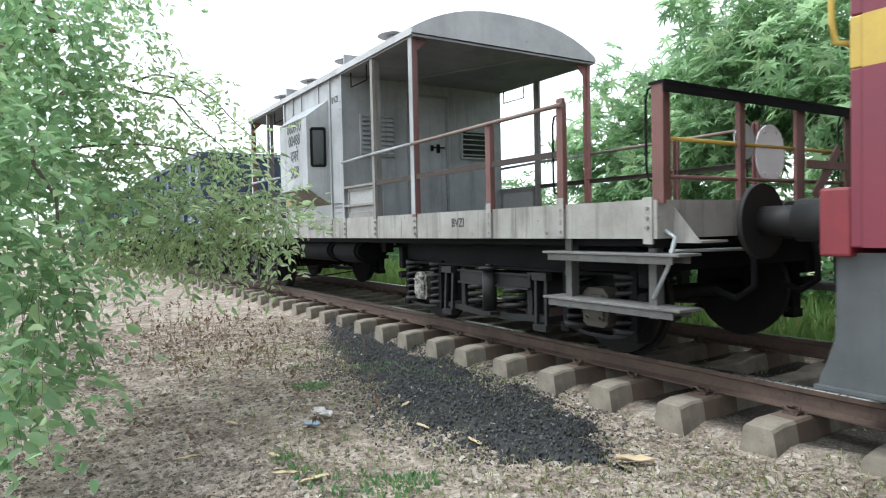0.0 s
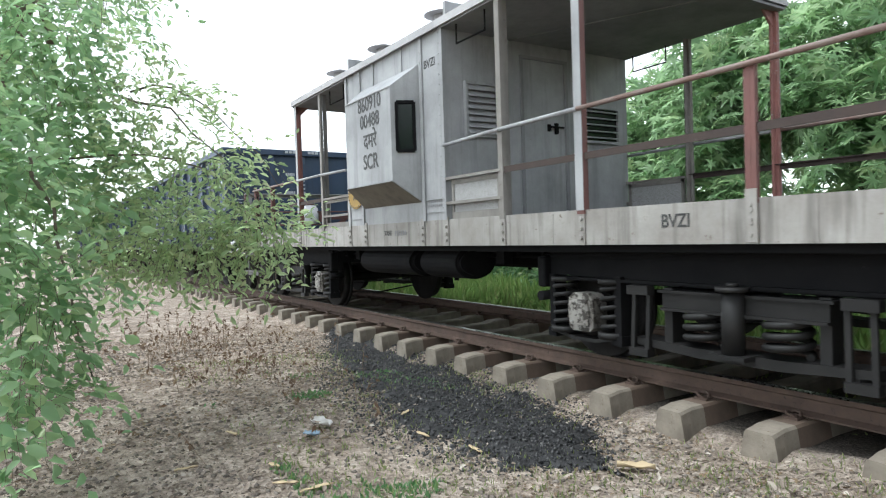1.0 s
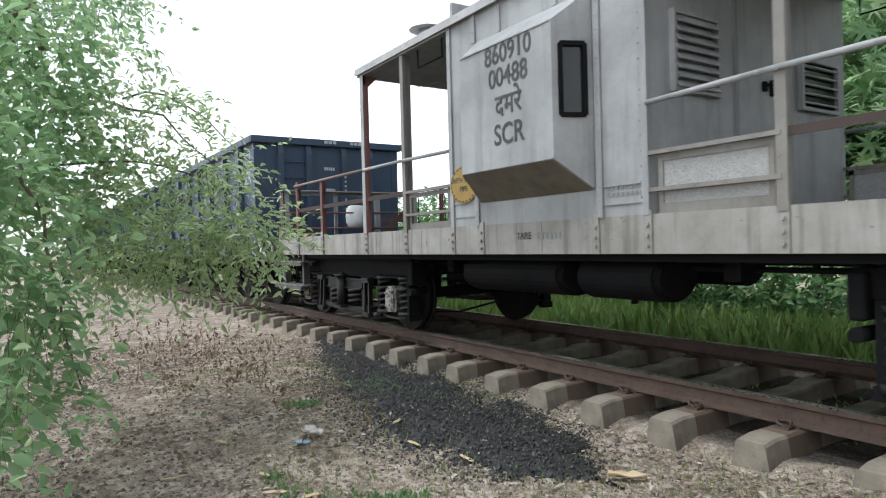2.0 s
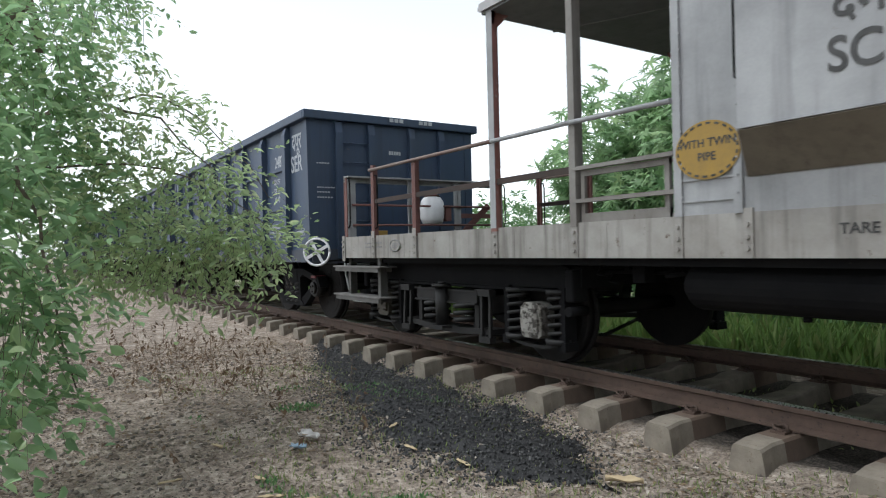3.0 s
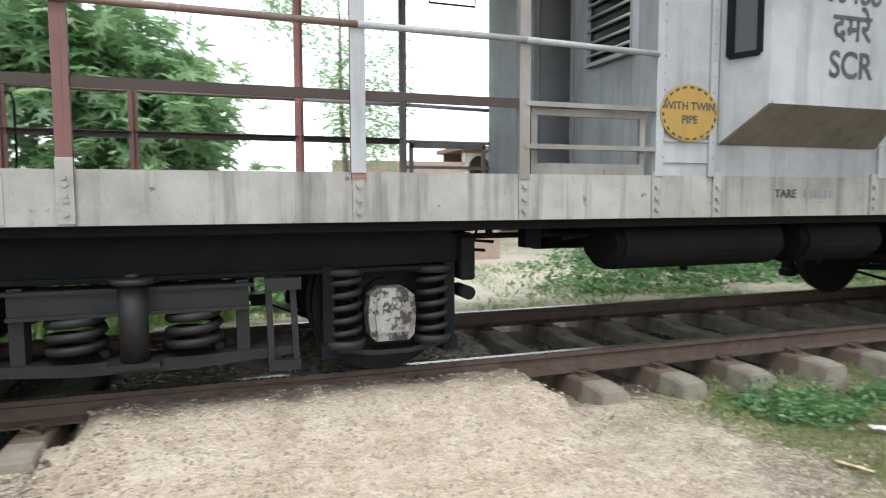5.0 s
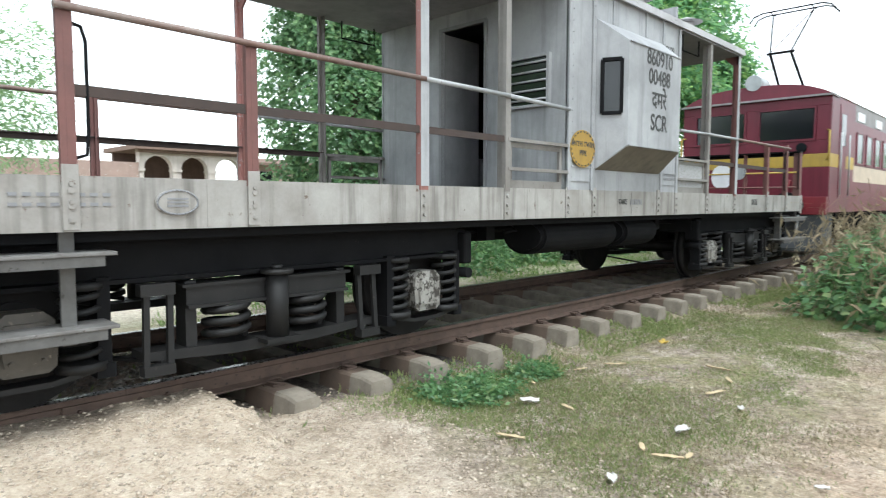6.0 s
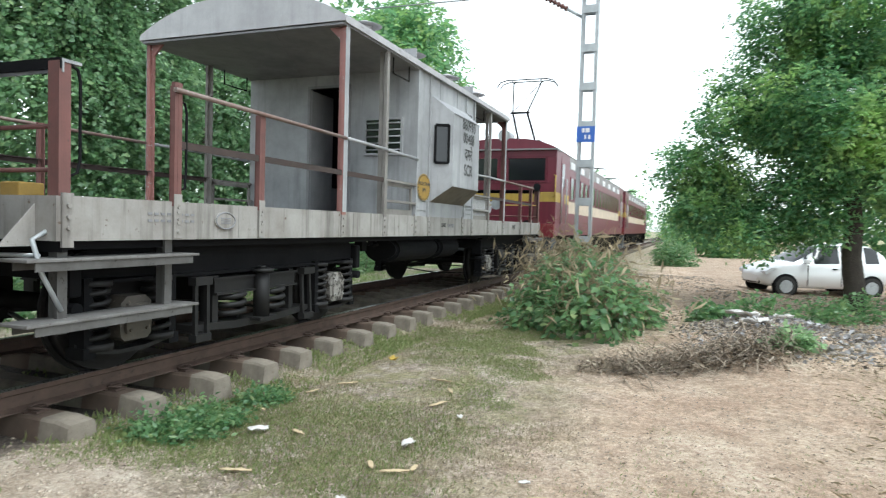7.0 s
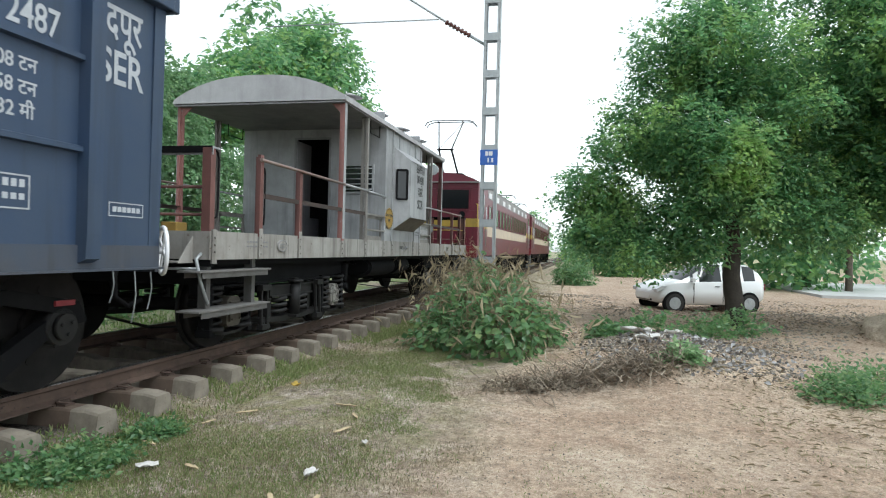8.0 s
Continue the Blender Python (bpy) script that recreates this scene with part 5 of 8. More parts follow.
# ---- electric locomotives ----
def pantograph(parent, x, z, up, facing):
    bm = bmesh.new()
    top = z + (2.0 if up else 0.45)
    mid = (x - facing * 1.0, z + (0.9 if up else 0.25))
    for y in (-0.45, 0.45):
        bar(bm, (x, y * 0.6, z + 0.15), (mid[0], y * 0.5, mid[1]), 0.035, 8)
        bar(bm, (mid[0], y * 0.5, mid[1]), (x - facing * 0.15, y, top), 0.02, 6)
        bar(bm, (x - facing * 0.15 - 0.18, y, top + 0.03), (x - facing * 0.15 + 0.18, y, top + 0.03), 0.014, 6)
    bar(bm, (mid[0], -0.3, mid[1]), (mid[0], 0.3, mid[1]), 0.03, 8)
    bar(bm, (mid[0], 0.25, mid[1]), (x - facing * 0.15, -0.45, top), 0.01, 6)
    for d in (-0.16, 0.16):
        c = x - facing * 0.15 + d
        pipe(bm, [(c, -0.95, top - 0.14), (c, -0.85, top + 0.0), (c, -0.65, top + 0.06), (c, 0.65, top + 0.06), (c, 0.85, top), (c, 0.95, top - 0.14)], 0.018, 6)
    box(bm, x - 0.35, x + 0.35, -0.5, 0.5, z + 0.10, z + 0.15)
    for dx in (-0.3, 0.3):
        for y in (-0.45, 0.45):
            for k in range(3):
                bar(bm, (x + dx, y, z - 0.1 + k * 0.08), (x + dx, y, z - 0.06 + k * 0.08), 0.06, 10)
    part("pantograph", bm, DARK, parent, "raised single-arm pantograph" if up else "lowered pantograph")


def locomotive(shift, up, back=False):
    loco = tagged(new("locomotive"), "maroon electric locomotive with yellow and cream bands", "locomotive", "electric locomotives heading the train")
    VEHICLES.append((loco, shift))
    L2, W = 9.15, 1.52            # body runs from -L2 to L2
    F = bmesh.new()

    def skin(name, x0, x1, z0, z1, mat, label=""):
        for s in (-1, 1):
            bm = bmesh.new()
            box(bm, x0, x1, *sorted((s * W, s * (W - 0.03))), z0, z1)
            part(name, bm, mat, loco, label)
    skin("side_panel", -L2 + 0.06, L2 - 0.06, 0.95, 1.62, MAROON, "maroon lower side")
    skin("cream_band", -L2 + 2.0, L2 - 2.0, 1.62, 1.98, CREAM, "cream band along the side")
    skin("yellow_band", -L2 + 0.06, -L2 + 2.0, 1.88, 2.15, BAND, "yellow band round the cab")
    skin("yellow_band", L2 - 2.0, L2 - 0.06, 1.88, 2.15, BAND, "yellow band round the cab")
    skin("side_panel", -L2 + 0.06, -L2 + 2.0, 1.62, 1.88, MAROON)
    skin("side_panel", L2 - 2.0, L2 - 0.06, 1.62, 1.88, MAROON)
    skin("side_panel", -L2 + 2.0, L2 - 2.0, 1.98, 2.95, MAROON, "maroon upper side")
    skin("side_panel", -L2 + 0.06, -L2 + 2.0, 2.15, 3.33, MAROON)
    skin("side_panel", L2 - 2.0, L2 - 0.06, 2.15, 3.33, MAROON)
    skin("cornice_panel", -L2 + 2.0, L2 - 2.0, 2.95, 3.33, LOCOROOF, "grey panel under the eaves")
    wm, vm = bmesh.new(), bmesh.new()
    box(wm, -0.27, 0.27, -0.012, 0.0, 2.05, 2.70)
    wm = mesh_of("side_window", wm, GLASSDARK)
    box(vm, -0.35, 0.35, -0.02, 0.0, 2.98, 3.18)
    vm = mesh_of("eaves_window", vm, SIGNWHITE)
    fm = bmesh.new()
    for a, b, c, d in ((-0.31, -0.27, 2.01, 2.74), (0.27, 0.31, 2.01, 2.74), (-0.31, 0.31, 2.01, 2.05), (-0.31, 0.31, 2.70, 2.74)):
        box(fm, a, b, -0.022, 0, c, d)
    fm = mesh_of("window_frame", fm, MAROON)
    for s in (-1, 1):
        turn = 0 if s < 0 else 180
        for k in range(15):
            x = -L2 + 2.5 + k * (2 * L2 - 5.0) / 14
            w = part("side_window", wm, GLASSDARK, loco, "dark side window", pose(x, s * W, 0, 0, 0, turn))
            part("window_frame", fm, MAROON, w)
            if k % 2 == 0:
                part("eaves_window", vm, SIGNWHITE, loco, "pale louvre under the eaves", pose(x, s * W, 0, 0, 0, turn))
        for e in (-1, 1):
            bm = bmesh.new()
            x = e * (L2 - 0.95)
            box(bm, x - 0.28, x + 0.28, *sorted((s * W, s * (W + 0.012))), 1.25, 3.2)
            d = part("cab_door", bm, MAROON, loco, "maroon cab door")
            bm = bmesh.new()
            box(bm, x - 0.19, x + 0.19, *sorted((s * (W + 0.012), s * (W + 0.02))), 2.35, 3.0)
            part("pane", bm, GLASSDARK, d)
            for q in (-0.36, 0.36):
                bm = bmesh.new()
                bar(bm, (x + q, s * (W + 0.06), 1.3), (x + q, s * (W + 0.06), 2.6), 0.016, 6)
                part("handrail", bm, GALV, loco)
            bm = bmesh.new()
            for z in (0.40, 0.72):
                box(bm, x - 0.25, x + 0.25, *sorted((s * (W - 0.12), s * (W + 0.06))), z, z + 0.03)
            box(bm, x - 0.27, x - 0.25, *sorted((s * (W - 0.1), s * W)), 0.4, 1.0)
            box(bm, x + 0.25, x + 0.27, *sorted((s * (W - 0.1), s * W)), 0.4, 1.0)
            part("cab_step", bm, DARK, loco)
    # cab fronts
    for e in (-1, 1):
        x = e * L2

        def slab(name, y0, y1, z0, z1, mat, out=0.0, label=""):
            bm = bmesh.new()
            box(bm, *sorted((x + e * out, x - e * 0.06)), y0, y1, z0, z1, 0.01)
            return part(name, bm, mat, loco, label)
        slab("front_panel", -W, W, 0.95, 1.88, MAROON, 0, "maroon cab front")
        slab("yellow_band", -W, W, 1.88, 2.15, BAND, 0.003)
        slab("front_panel", -W, W, 2.15, 2.42, MAROON)
        slab("front_panel", -W, W, 3.12, 3.36, MAROON)
        for y0, y1 in ((-W, -1.25), (-0.12, 0.12), (1.25, W)):
            slab("window_pillar", y0, y1, 2.42, 3.12, MAROON)
        for s in (-1, 1):
            bm = bmesh.new()
            y0, y1 = sorted((s * 0.12, s * 1.25))
            box(bm, *sorted((x - e * 0.05, x - e * 0.03)), y0, y1, 2.42, 3.12)
            p = part("windscreen", bm, GLASSDARK, loco, "dark windscreen")
            bm = bmesh.new()
            for a, b, c, d in ((y0, y0 + 0.04, 2.42, 3.12), (y1 - 0.04, y1, 2.42, 3.12), (y0, y1, 2.42, 2.46), (y0, y1, 3.08, 3.12)):
                box(bm, *sorted((x - e * 0.03, x + e * 0.025)), a, b, c, d)
            part("window_frame", bm, MAROON, p, "maroon window frame")
            bm = bmesh.new()
            bar(bm, (x, s * 1.0, 2.28), (x + e * 0.06, s * 1.0, 2.28), 0.10, 16)
            part("marker_light", bm, GLASSDARK, loco)
            bm = bmesh.new()
            pipe(bm, [(x, s * 1.46, 2.02), (x + e * 0.08, s * 1.5, 2.04), (x + e * 0.09, s * 1.52, 2.15), (x + e * 0.09, s * 1.52, 2.6), (x, s * 1.46, 2.62)], 0.018, 8)
            part("grab_handle", bm, BAND, loco, "yellow grab handle")
            # buffer
            bm = bmesh.new()
            bar(bm, (x + e * 0.12, s * 0.978, 1.10), (x + e * 0.55, s * 0.978, 1.10), 0.14, 20)
            bar(bm, (x + e * 0.5, s * 0.978, 1.10), (x + e * 0.80, s * 0.978, 1.10), 0.10, 20)
            bar(bm, (x + e * 0.80, s * 0.978, 1.10), (x + e * 0.84, s * 0.978, 1.10), 0.255, 28)
            part("buffer", bm, BOGIE, loco, "large greasy round buffer")
        bm = bmesh.new()
        box(bm, *sorted((x, x + e * 0.16)), -W, W, 0.90, 1.27, 0.015)
        part("buffer_beam", bm, REDBUFF, loco, "red buffer beam")
        bm = bmesh.new()
        prism(bm, [(x + e * 0.02, 0.90), (x + e * 0.10, 0.90), (x + e * 0.11, 0.45), (x + e * 0.16, 0.30), (x + e * 0.20, 0.20), (x + e * 0.17, 0.17), (x - e * 0.02, 0.17)], "y", -1.45, 1.45)
        box(bm, *sorted((x - e * 0.45, x + e * 0.22)), -1.47, 1.47, 0.15, 0.18, 0.005)
        for s in (-1, 1):
            box(bm, *sorted((x - e * 0.9, x + e * 0.04)), *sorted((s * 1.41, s * 1.45)), 0.17, 0.92)
        part("rail_guard", bm, DARKGREY, loco, "dark grey rail guard")
        bm = bmesh.new()
        box(bm, *sorted((x + e * 0.16, x + e * 0.65)), -0.11, 0.11, 0.95, 1.2, 0.03)
        part("coupler", bm, DARK, loco)
        for y in (-0.45, 0.5):
            bm = bmesh.new()
            pipe(bm, [(x + e * 0.14, y, 0.95), (x + e * 0.32, y, 0.95), (x + e * 0.42, y, 0.75), (x + e * 0.40, y, 0.5), (x + e * 0.55, y - 0.1, 0.42)], 0.03, 8)
            part("brake_hose", bm, DARK, loco)
        bm = bmesh.new()
        pipe(bm, [(x + e * 0.16, -0.9, 1.27), (x + e * 0.2, -0.9, 1.55), (x + e * 0.22, -0.86, 1.62), (x + e * 0.28, -0.8, 1.3)], 0.02, 6)
        part("jumper_cable", bm, REDBUFF, loco)
        bm = bmesh.new()
        bar(bm, (x - e * 0.55, 0, 3.72), (x + e * 0.02, 0, 3.72), 0.17, 18)
        part("head_lamp", bm, GALV, loco, "round roof head lamp")
        bm = bmesh.new()
        prism(bm, [(-W - 0.03, 3.30), (W + 0.03, 3.30), (W + 0.03, 3.34), (-W - 0.03, 3.34)], "x", *sorted((x - e * 0.5, x + e * 0.10)))
        part("visor", bm, LOCOROOF, loco)
    # roof
    ys = np.linspace(-W - 0.02, W + 0.02, 17)
    def rz(y):
        u = abs(y) / (W + 0.02)
        return 3.34 + 0.30 * (1 - u ** 3)
    bm = bmesh.new()
    prism(bm, [(y, rz(y)) for y in ys] + [(W, 3.32), (-W, 3.32)], "x", -L2 + 1.7, L2 - 1.7)
    part("roof", bm, LOCOROOF, loco, "grey curved roof")
    for e in (-1, 1):
        bm = bmesh.new()
        prism(bm, [(y, rz(y)) for y in ys] + [(W, 3.32), (-W, 3.32)], "x", *sorted((e * (L2 - 1.7), e * L2)))
        part("cab_roof", bm, MAROON, loco, "maroon cab roof")
    for k in range(7):
        bm = bmesh.new()
        box(bm, -5.2 + k * 1.6, -4.1 + k * 1.6, -0.6, 0.6, 3.58, 3.78, 0.03)
        part("roof_hatch", bm, LOCOROOF, loco)
    for k in range(9):
        bm = bmesh.new()
        for q in range(3):
            bar(bm, (-5.6 + k * 1.4, 0.8, 3.5 + q * 0.1), (-5.6 + k * 1.4, 0.8, 3.55 + q * 0.1), 0.07, 10)
        part("roof_insulator", bm, OXIDE, loco)
    pantograph(loco, -L2 + 2.7, 3.75, up, 1)
    pantograph(loco, L2 - 2.7, 3.75, False, -1)
    # running gear
    bm = bmesh.new()
    box(bm, -L2 + 0.2, L2 - 0.2, -1.35, 1.35, 0.75, 1.0)
    box(bm, -1.2, 1.2, -1.3, 1.3, 0.35, 0.75, 0.03)
    part("underframe", bm, DARK, loco)
    for c in (-5.1, 5.1):
        bm = bmesh.new()
        for s in (-1, 1):
            prism(bm, [(c - 2.7, 0.62), (c - 2.5, 0.86), (c + 2.5, 0.86), (c + 2.7, 0.62), (c + 2.4, 0.58), (c - 2.4, 0.58)], "y", s * 1.16 - 0.06, s * 1.16 + 0.06)
            for q in (-1.9, 0, 1.9):
                box(bm, c + q - 0.17, c + q + 0.17, s * 1.16 - 0.1, s * 1.16 + 0.1, 0.34, 0.72, 0.03)
                for d in (-0.33, 0.33):
                    coil(bm, c + q + d, s * 1.16, 0.35, 0.62, 0.08, 0.02, 4)
        part("bogie_frame", bm, DARK, loco, "black three-axle bogie frame")
        for q in (-1.9, 0, 1.9):
            wheelset(loco, c + q, 0.546)
    return loco


DARKGREY = surface("dull_dark_grey_paint", (0.075, 0.08, 0.085), (0.05, 0.053, 0.056), (0.14, 0.12, 0.1), 3, 0.6, 0, 0.3, 0.66)
locomotive(8.06 + 9.15, True)
locomotive(8.06 + 9.15 + 19.9, False)


# ---- foliage ----
def rhomb(wide=0.5, fold=0.12):
    """A pointed leaf, folded along its midrib; 1 long, along x."""
    v = np.array([(0, 0, 0), (0.28, wide * 0.42, fold), (0.62, wide * 0.40, fold * 0.9), (1, 0, -0.06), (0.62, -wide * 0.40, fold * 0.9), (0.28, -wide * 0.42, fold), (0.5, 0, 0)])
    f = np.array([(0, 6, 1), (1, 6, 2), (2, 6, 3), (3, 6, 4), (4, 6, 5), (5, 6, 0)])
    return v, f


def simple_leaf(wide=0.5):
    v = np.array([(0, 0, 0), (0.45, wide / 2, 0.10), (1, 0, -0.05), (0.45, -wide / 2, 0.10)])
    return v, np.array([(0, 2, 1), (0, 3, 2)])


def palmate(lobes=7):
    """A hand-shaped leaf with pointed lobes."""
    v, f = [(0, 0, 0.02)], []
    for k in range(lobes):
        a = (k - (lobes - 1) / 2) * 0.72
        r = 1 - 0.07 * abs(k - (lobes - 1) / 2) ** 1.5
        i = len(v)
        v += [(0.30 * math.cos(a - 0.36), 0.30 * math.sin(a - 0.36), 0.03), (0.62 * r * math.cos(a - 0.13), 0.62 * r * math.sin(a - 0.13), 0.04),
              (r * math.cos(a), r * math.sin(a), -0.10), (0.62 * r * math.cos(a + 0.13), 0.62 * r * math.sin(a + 0.13), 0.04), (0.30 * math.cos(a + 0.36), 0.30 * math.sin(a + 0.36), 0.03)]
        f += [(0, i, i + 1), (0, i + 1, i + 2), (0, i + 2, i + 3), (0, i + 3, i + 4)]
    return np.array(v), np.array(f)


def unit(a):
    return a / np.maximum(np.linalg.norm(a, axis=-1, keepdims=True), 1e-9)


def scatter_leaves(template, pos, along, normal, size):
    """All leaves of one plant as number arrays."""
    tv, tf = template
    x = unit(along)
    z = unit(normal - x * np.sum(normal * x, -1, keepdims=True))
    y = np.cross(z, x)
    m = np.stack([x, y, z], -1) * size[:, None, None]
    verts = np.einsum("nij,kj->nki", m, tv) + pos[:, None, :]
    n, k = len(pos), len(tv)
    faces = tf[None] + (np.arange(n) * k)[:, None, None]
    return verts.reshape(-1, 3), faces.reshape(-1, tf.shape[1])


def sprays(blobs, n, length, per, size, droop, seed, shell=0.55, pair=0.75, flat_up=0.7, face=0.6):
    """Twigs that start inside the blobs and run outward, with leaves set along both sides of them."""
    r = np.random.RandomState(seed)
    w = np.array([b[2] if len(b) > 2 else b[1][0] * b[1][1] + b[1][1] * b[1][2] + b[1][0] * b[1][2] for b in blobs], float)
    pick = r.choice(len(blobs), n, p=w / w.sum())
    c = np.array([b[0] for b in blobs], float)[pick]
    rad = np.array([b[1] for b in blobs], float)[pick]
    d = unit(r.normal(size=(n, 3)))
    q = shell + (1 - shell) * r.uniform(0, 1, (n, 1)) ** 0.7
    lump = 1 + 0.22 * np.sin(d[:, :1] * 5 + pick[:, None] * 1.7) * np.sin(d[:, 1:2] * 6 + 1.3 * pick[:, None]) + 0.16 * np.sin(d[:, 2:] * 9 + pick[:, None])
    p0 = c + d * rad * q * lump
    out = unit(d * 0.9 + r.normal(size=(n, 3)) * 0.55 + np.array([0, 0, -droop]))
    ln = length * r.uniform(0.5, 1.3, (n, 1))
    t = (np.arange(per) + 0.6) / per
    pos = p0[:, None] + out[:, None] * (ln * t)[..., None] + np.array([0, 0, -1.0]) * (droop * 0.55 * ln * t ** 2)[..., None]
    pos = pos + r.normal(size=pos.shape) * size * 0.25
    side = unit(np.cross(out, np.array([0, 0, 1.0])) + 1e-4)
    sgn = np.where(np.arange(per) % 2 == 0, 1.0, -1.0)
    along = out[:, None] * 0.6 + side[:, None] * (sgn * pair)[None, :, None] + np.array([0, 0, -0.35 * droop]) + r.normal(size=pos.shape) * 0.3
    normal = np.array([0, 0, flat_up]) + d[:, None] * face + r.normal(size=pos.shape) * 0.45
    sz = size * r.uniform(0.55, 1.25, (n, per))
    twigs = np.concatenate([p0[:, None], pos[:, per // 2:per // 2 + 1], pos[:, -1:]], 1)
    return pos.reshape(-1, 3), along.reshape(-1, 3), normal.reshape(-1, 3), sz.reshape(-1), twigs


def stems(name, curves, material, parent, label=""):
    bm = bmesh.new()
    for pts, r0, r1 in curves:
        n = len(pts)
        pipe(bm, pts, [r0 + (r1 - r0) * k / (n - 1) for k in range(n)], 7)
    return part(name, bm, material, parent, label)


def twig_mesh(name, twigs, r, material, parent, label=""):
    """Thin three-sided twigs as one joined part."""
    a = np.array([[0, 1, 0], [0.87, -0.5, 0], [-0.87, -0.5, 0.3]]) * r
    n = len(twigs)
    w = np.array([1.0, 0.7, 0.35])
    verts = (twigs[:, :, None, :] + a[None, None] * w[None, :, None, None]).reshape(-1, 3)
    f = []
    for s in range(2):
        for k in range(3):
            f.append((s * 3 + k, s * 3 + (k + 1) % 3, s * 3 + 3 + (k + 1) % 3, s * 3 + 3 + k))
    f = np.array(f)
    faces = f[None] + (np.arange(n) * 9)[:, None, None]
    return tagged(part(name, raw(name, verts, faces.reshape(-1, 4), material), material, parent, label), kind="stuff")


def limb(a, b, sag=0.0, n=7, wob=0.06, seed=0):
    r = random.Random(seed)
    a, b = Vector(a), Vector(b)
    d = (b - a).length
    return [a.lerp(b, k / (n - 1)) + Vector((r.uniform(-1, 1), r.uniform(-1, 1), r.uniform(-1, 1))) * wob * d * (0 < k < n - 1) * 0.6 + Vector((0, 0, sag * 4 * (k / (n - 1)) * (1 - k / (n - 1)))) for k in range(n)]


def clumps(blobs, per, seed, lo=0.25, hi=0.5):
    """Break a crown's large forms into many smaller leafy clumps with gaps between."""
    r = random.Random(seed)
    out = []
    for b in blobs:
        c, q = b[0], b[1]
        small = min(q)
        for k in range(per):
            d = Vector((r.gauss(0, 1), r.gauss(0, 1), r.gauss(0, 1))).normalized() * r.uniform(0.35, 0.95)
            s = small * r.uniform(lo, hi)
            out.append(((c[0] + d.x * q[0], c[1] + d.y * q[1], c[2] + d.z * q[2]), (s * 1.3, s * 1.3, s * 0.75)))
    return out


def plant(name, label, category, template, mat, blobs, n, length, per, size, droop, seed, wood=(), bark=None, twig=0.0, group="", kind="", **more):
    """A tree or bush: woody parts and a crown of many leaves."""
    ob = tagged(new(name), label, category, group, kind)
    pos, along, normal, sz, tw = sprays(blobs, n, length, per, size, droop, seed, **more)
    v, f = scatter_leaves(template, pos, along, normal, sz)
    tagged(part("crown", raw("crown", v, f, mat), mat, ob, ""), kind="stuff")
    if wood:
        stems("trunk", wood[:1], bark or BARK, ob)
        if len(wood) > 1:
            for w in wood[1:]:
                stems("limb", [w], bark or BARK, ob)
    if twig:
        twig_mesh("twig_spray", tw, twig, bark or BARK, ob)
    return ob


def add_crown(ob, template, mat, blobs, n, length, per, size, droop, seed, bark, twig, **more):
    """A further layer of leaves and twigs on a plant."""
    pos, along, normal, sz, tw = sprays(blobs, n, length, per, size, droop, seed, **more)
    v, f = scatter_leaves(template, pos, along, normal, sz)
    tagged(part("crown", raw("crown", v, f, mat), mat, ob, ""), kind="stuff")
    twig_mesh("twig_spray", tw, twig, bark, ob)


# the near tree, whose drooping boughs hang before the lens
near_left = [((-5.8, 0.10, 2.30), (0.6, 0.5, 0.6), 2.0), ((-5.6, 0.0, 2.85), (0.6, 0.5, 0.45), 1.2), ((-4.7, -0.45, 2.0), (0.6, 0.45, 0.7), 1.6), ((-4.6, -0.25, 1.35), (0.6, 0.38, 0.5), 1.7),
             ((-4.25, 0.0, 0.85), (0.42, 0.24, 0.36), 0.8), ((-4.1, -0.12, 0.40), (0.38, 0.20, 0.42), 0.8), ((-5.7, 0.25, 1.7), (0.6, 0.4, 0.45), 1.0)]
near_right = [((-5.6, 0.50, 2.6), (0.5, 0.4, 0.45), 0.6), ((-5.36, 0.87, 2.12), (0.45, 0.40, 0.40), 0.7), ((-5.13, 1.20, 1.75), (0.40, 0.35, 0.32), 0.8), ((-5.48, 0.65, 1.55), (0.5, 0.4, 0.4), 1.2),
              ((-5.0, 1.38, 1.28), (0.38, 0.33, 0.20), 1.0), ((-5.24, 1.05, 1.18), (0.45, 0.35, 0.25), 1.2), ((-4.9, 1.62, 1.18), (0.30, 0.25, 0.12), 0.5), ((-5.6, 0.45, 1.15), (0.5, 0.4, 0.35), 1.1), ((-6.2, 0.9, 1.2), (0.8, 0.5, 0.4), 0.5)]
near_top = [((-7.0, 0.2, 4.0), (1.2, 0.8, 0.8), 1.0), ((-6.6, 0.7, 3.75), (0.8, 0.4, 0.5), 0.7), ((-6.6, 0.0, 3.0), (0.8, 0.6, 0.9), 0.6)]
near_wood = [(limb((-7.4, -1.0, -0.3), (-6.9, 0.62, 5.2), 0, 9, 0.03, 1), 0.12, 0.07),
             (limb((-7.2, -0.6, 1.1), (-4.6, -0.1, 1.75), 0.25, 8, 0.05, 2), 0.04, 0.010),
             (limb((-5.6, 0.1, 1.75), (-4.9, 1.72, 1.20), 0.26, 9, 0.03, 3), 0.011, 0.003),
             (limb((-7.0, 0.2, 2.4), (-5.1, 1.25, 1.75), 0.3, 8, 0.03, 4), 0.022, 0.004),
             (limb((-5.8, 0.7, 2.35), (-5.3, 1.75, 1.55), 0.3, 8, 0.03, 5), 0.010, 0.003),
             (limb((-4.7, 0.0, 1.7), (-4.15, 0.25, 0.35), 0.1, 7, 0.05, 6), 0.014, 0.004),
             (limb((-7.0, 0.2, 3.0), (-6.1, -0.1, 4.0), 0.1, 6, 0.05, 7), 0.05, 0.015)]
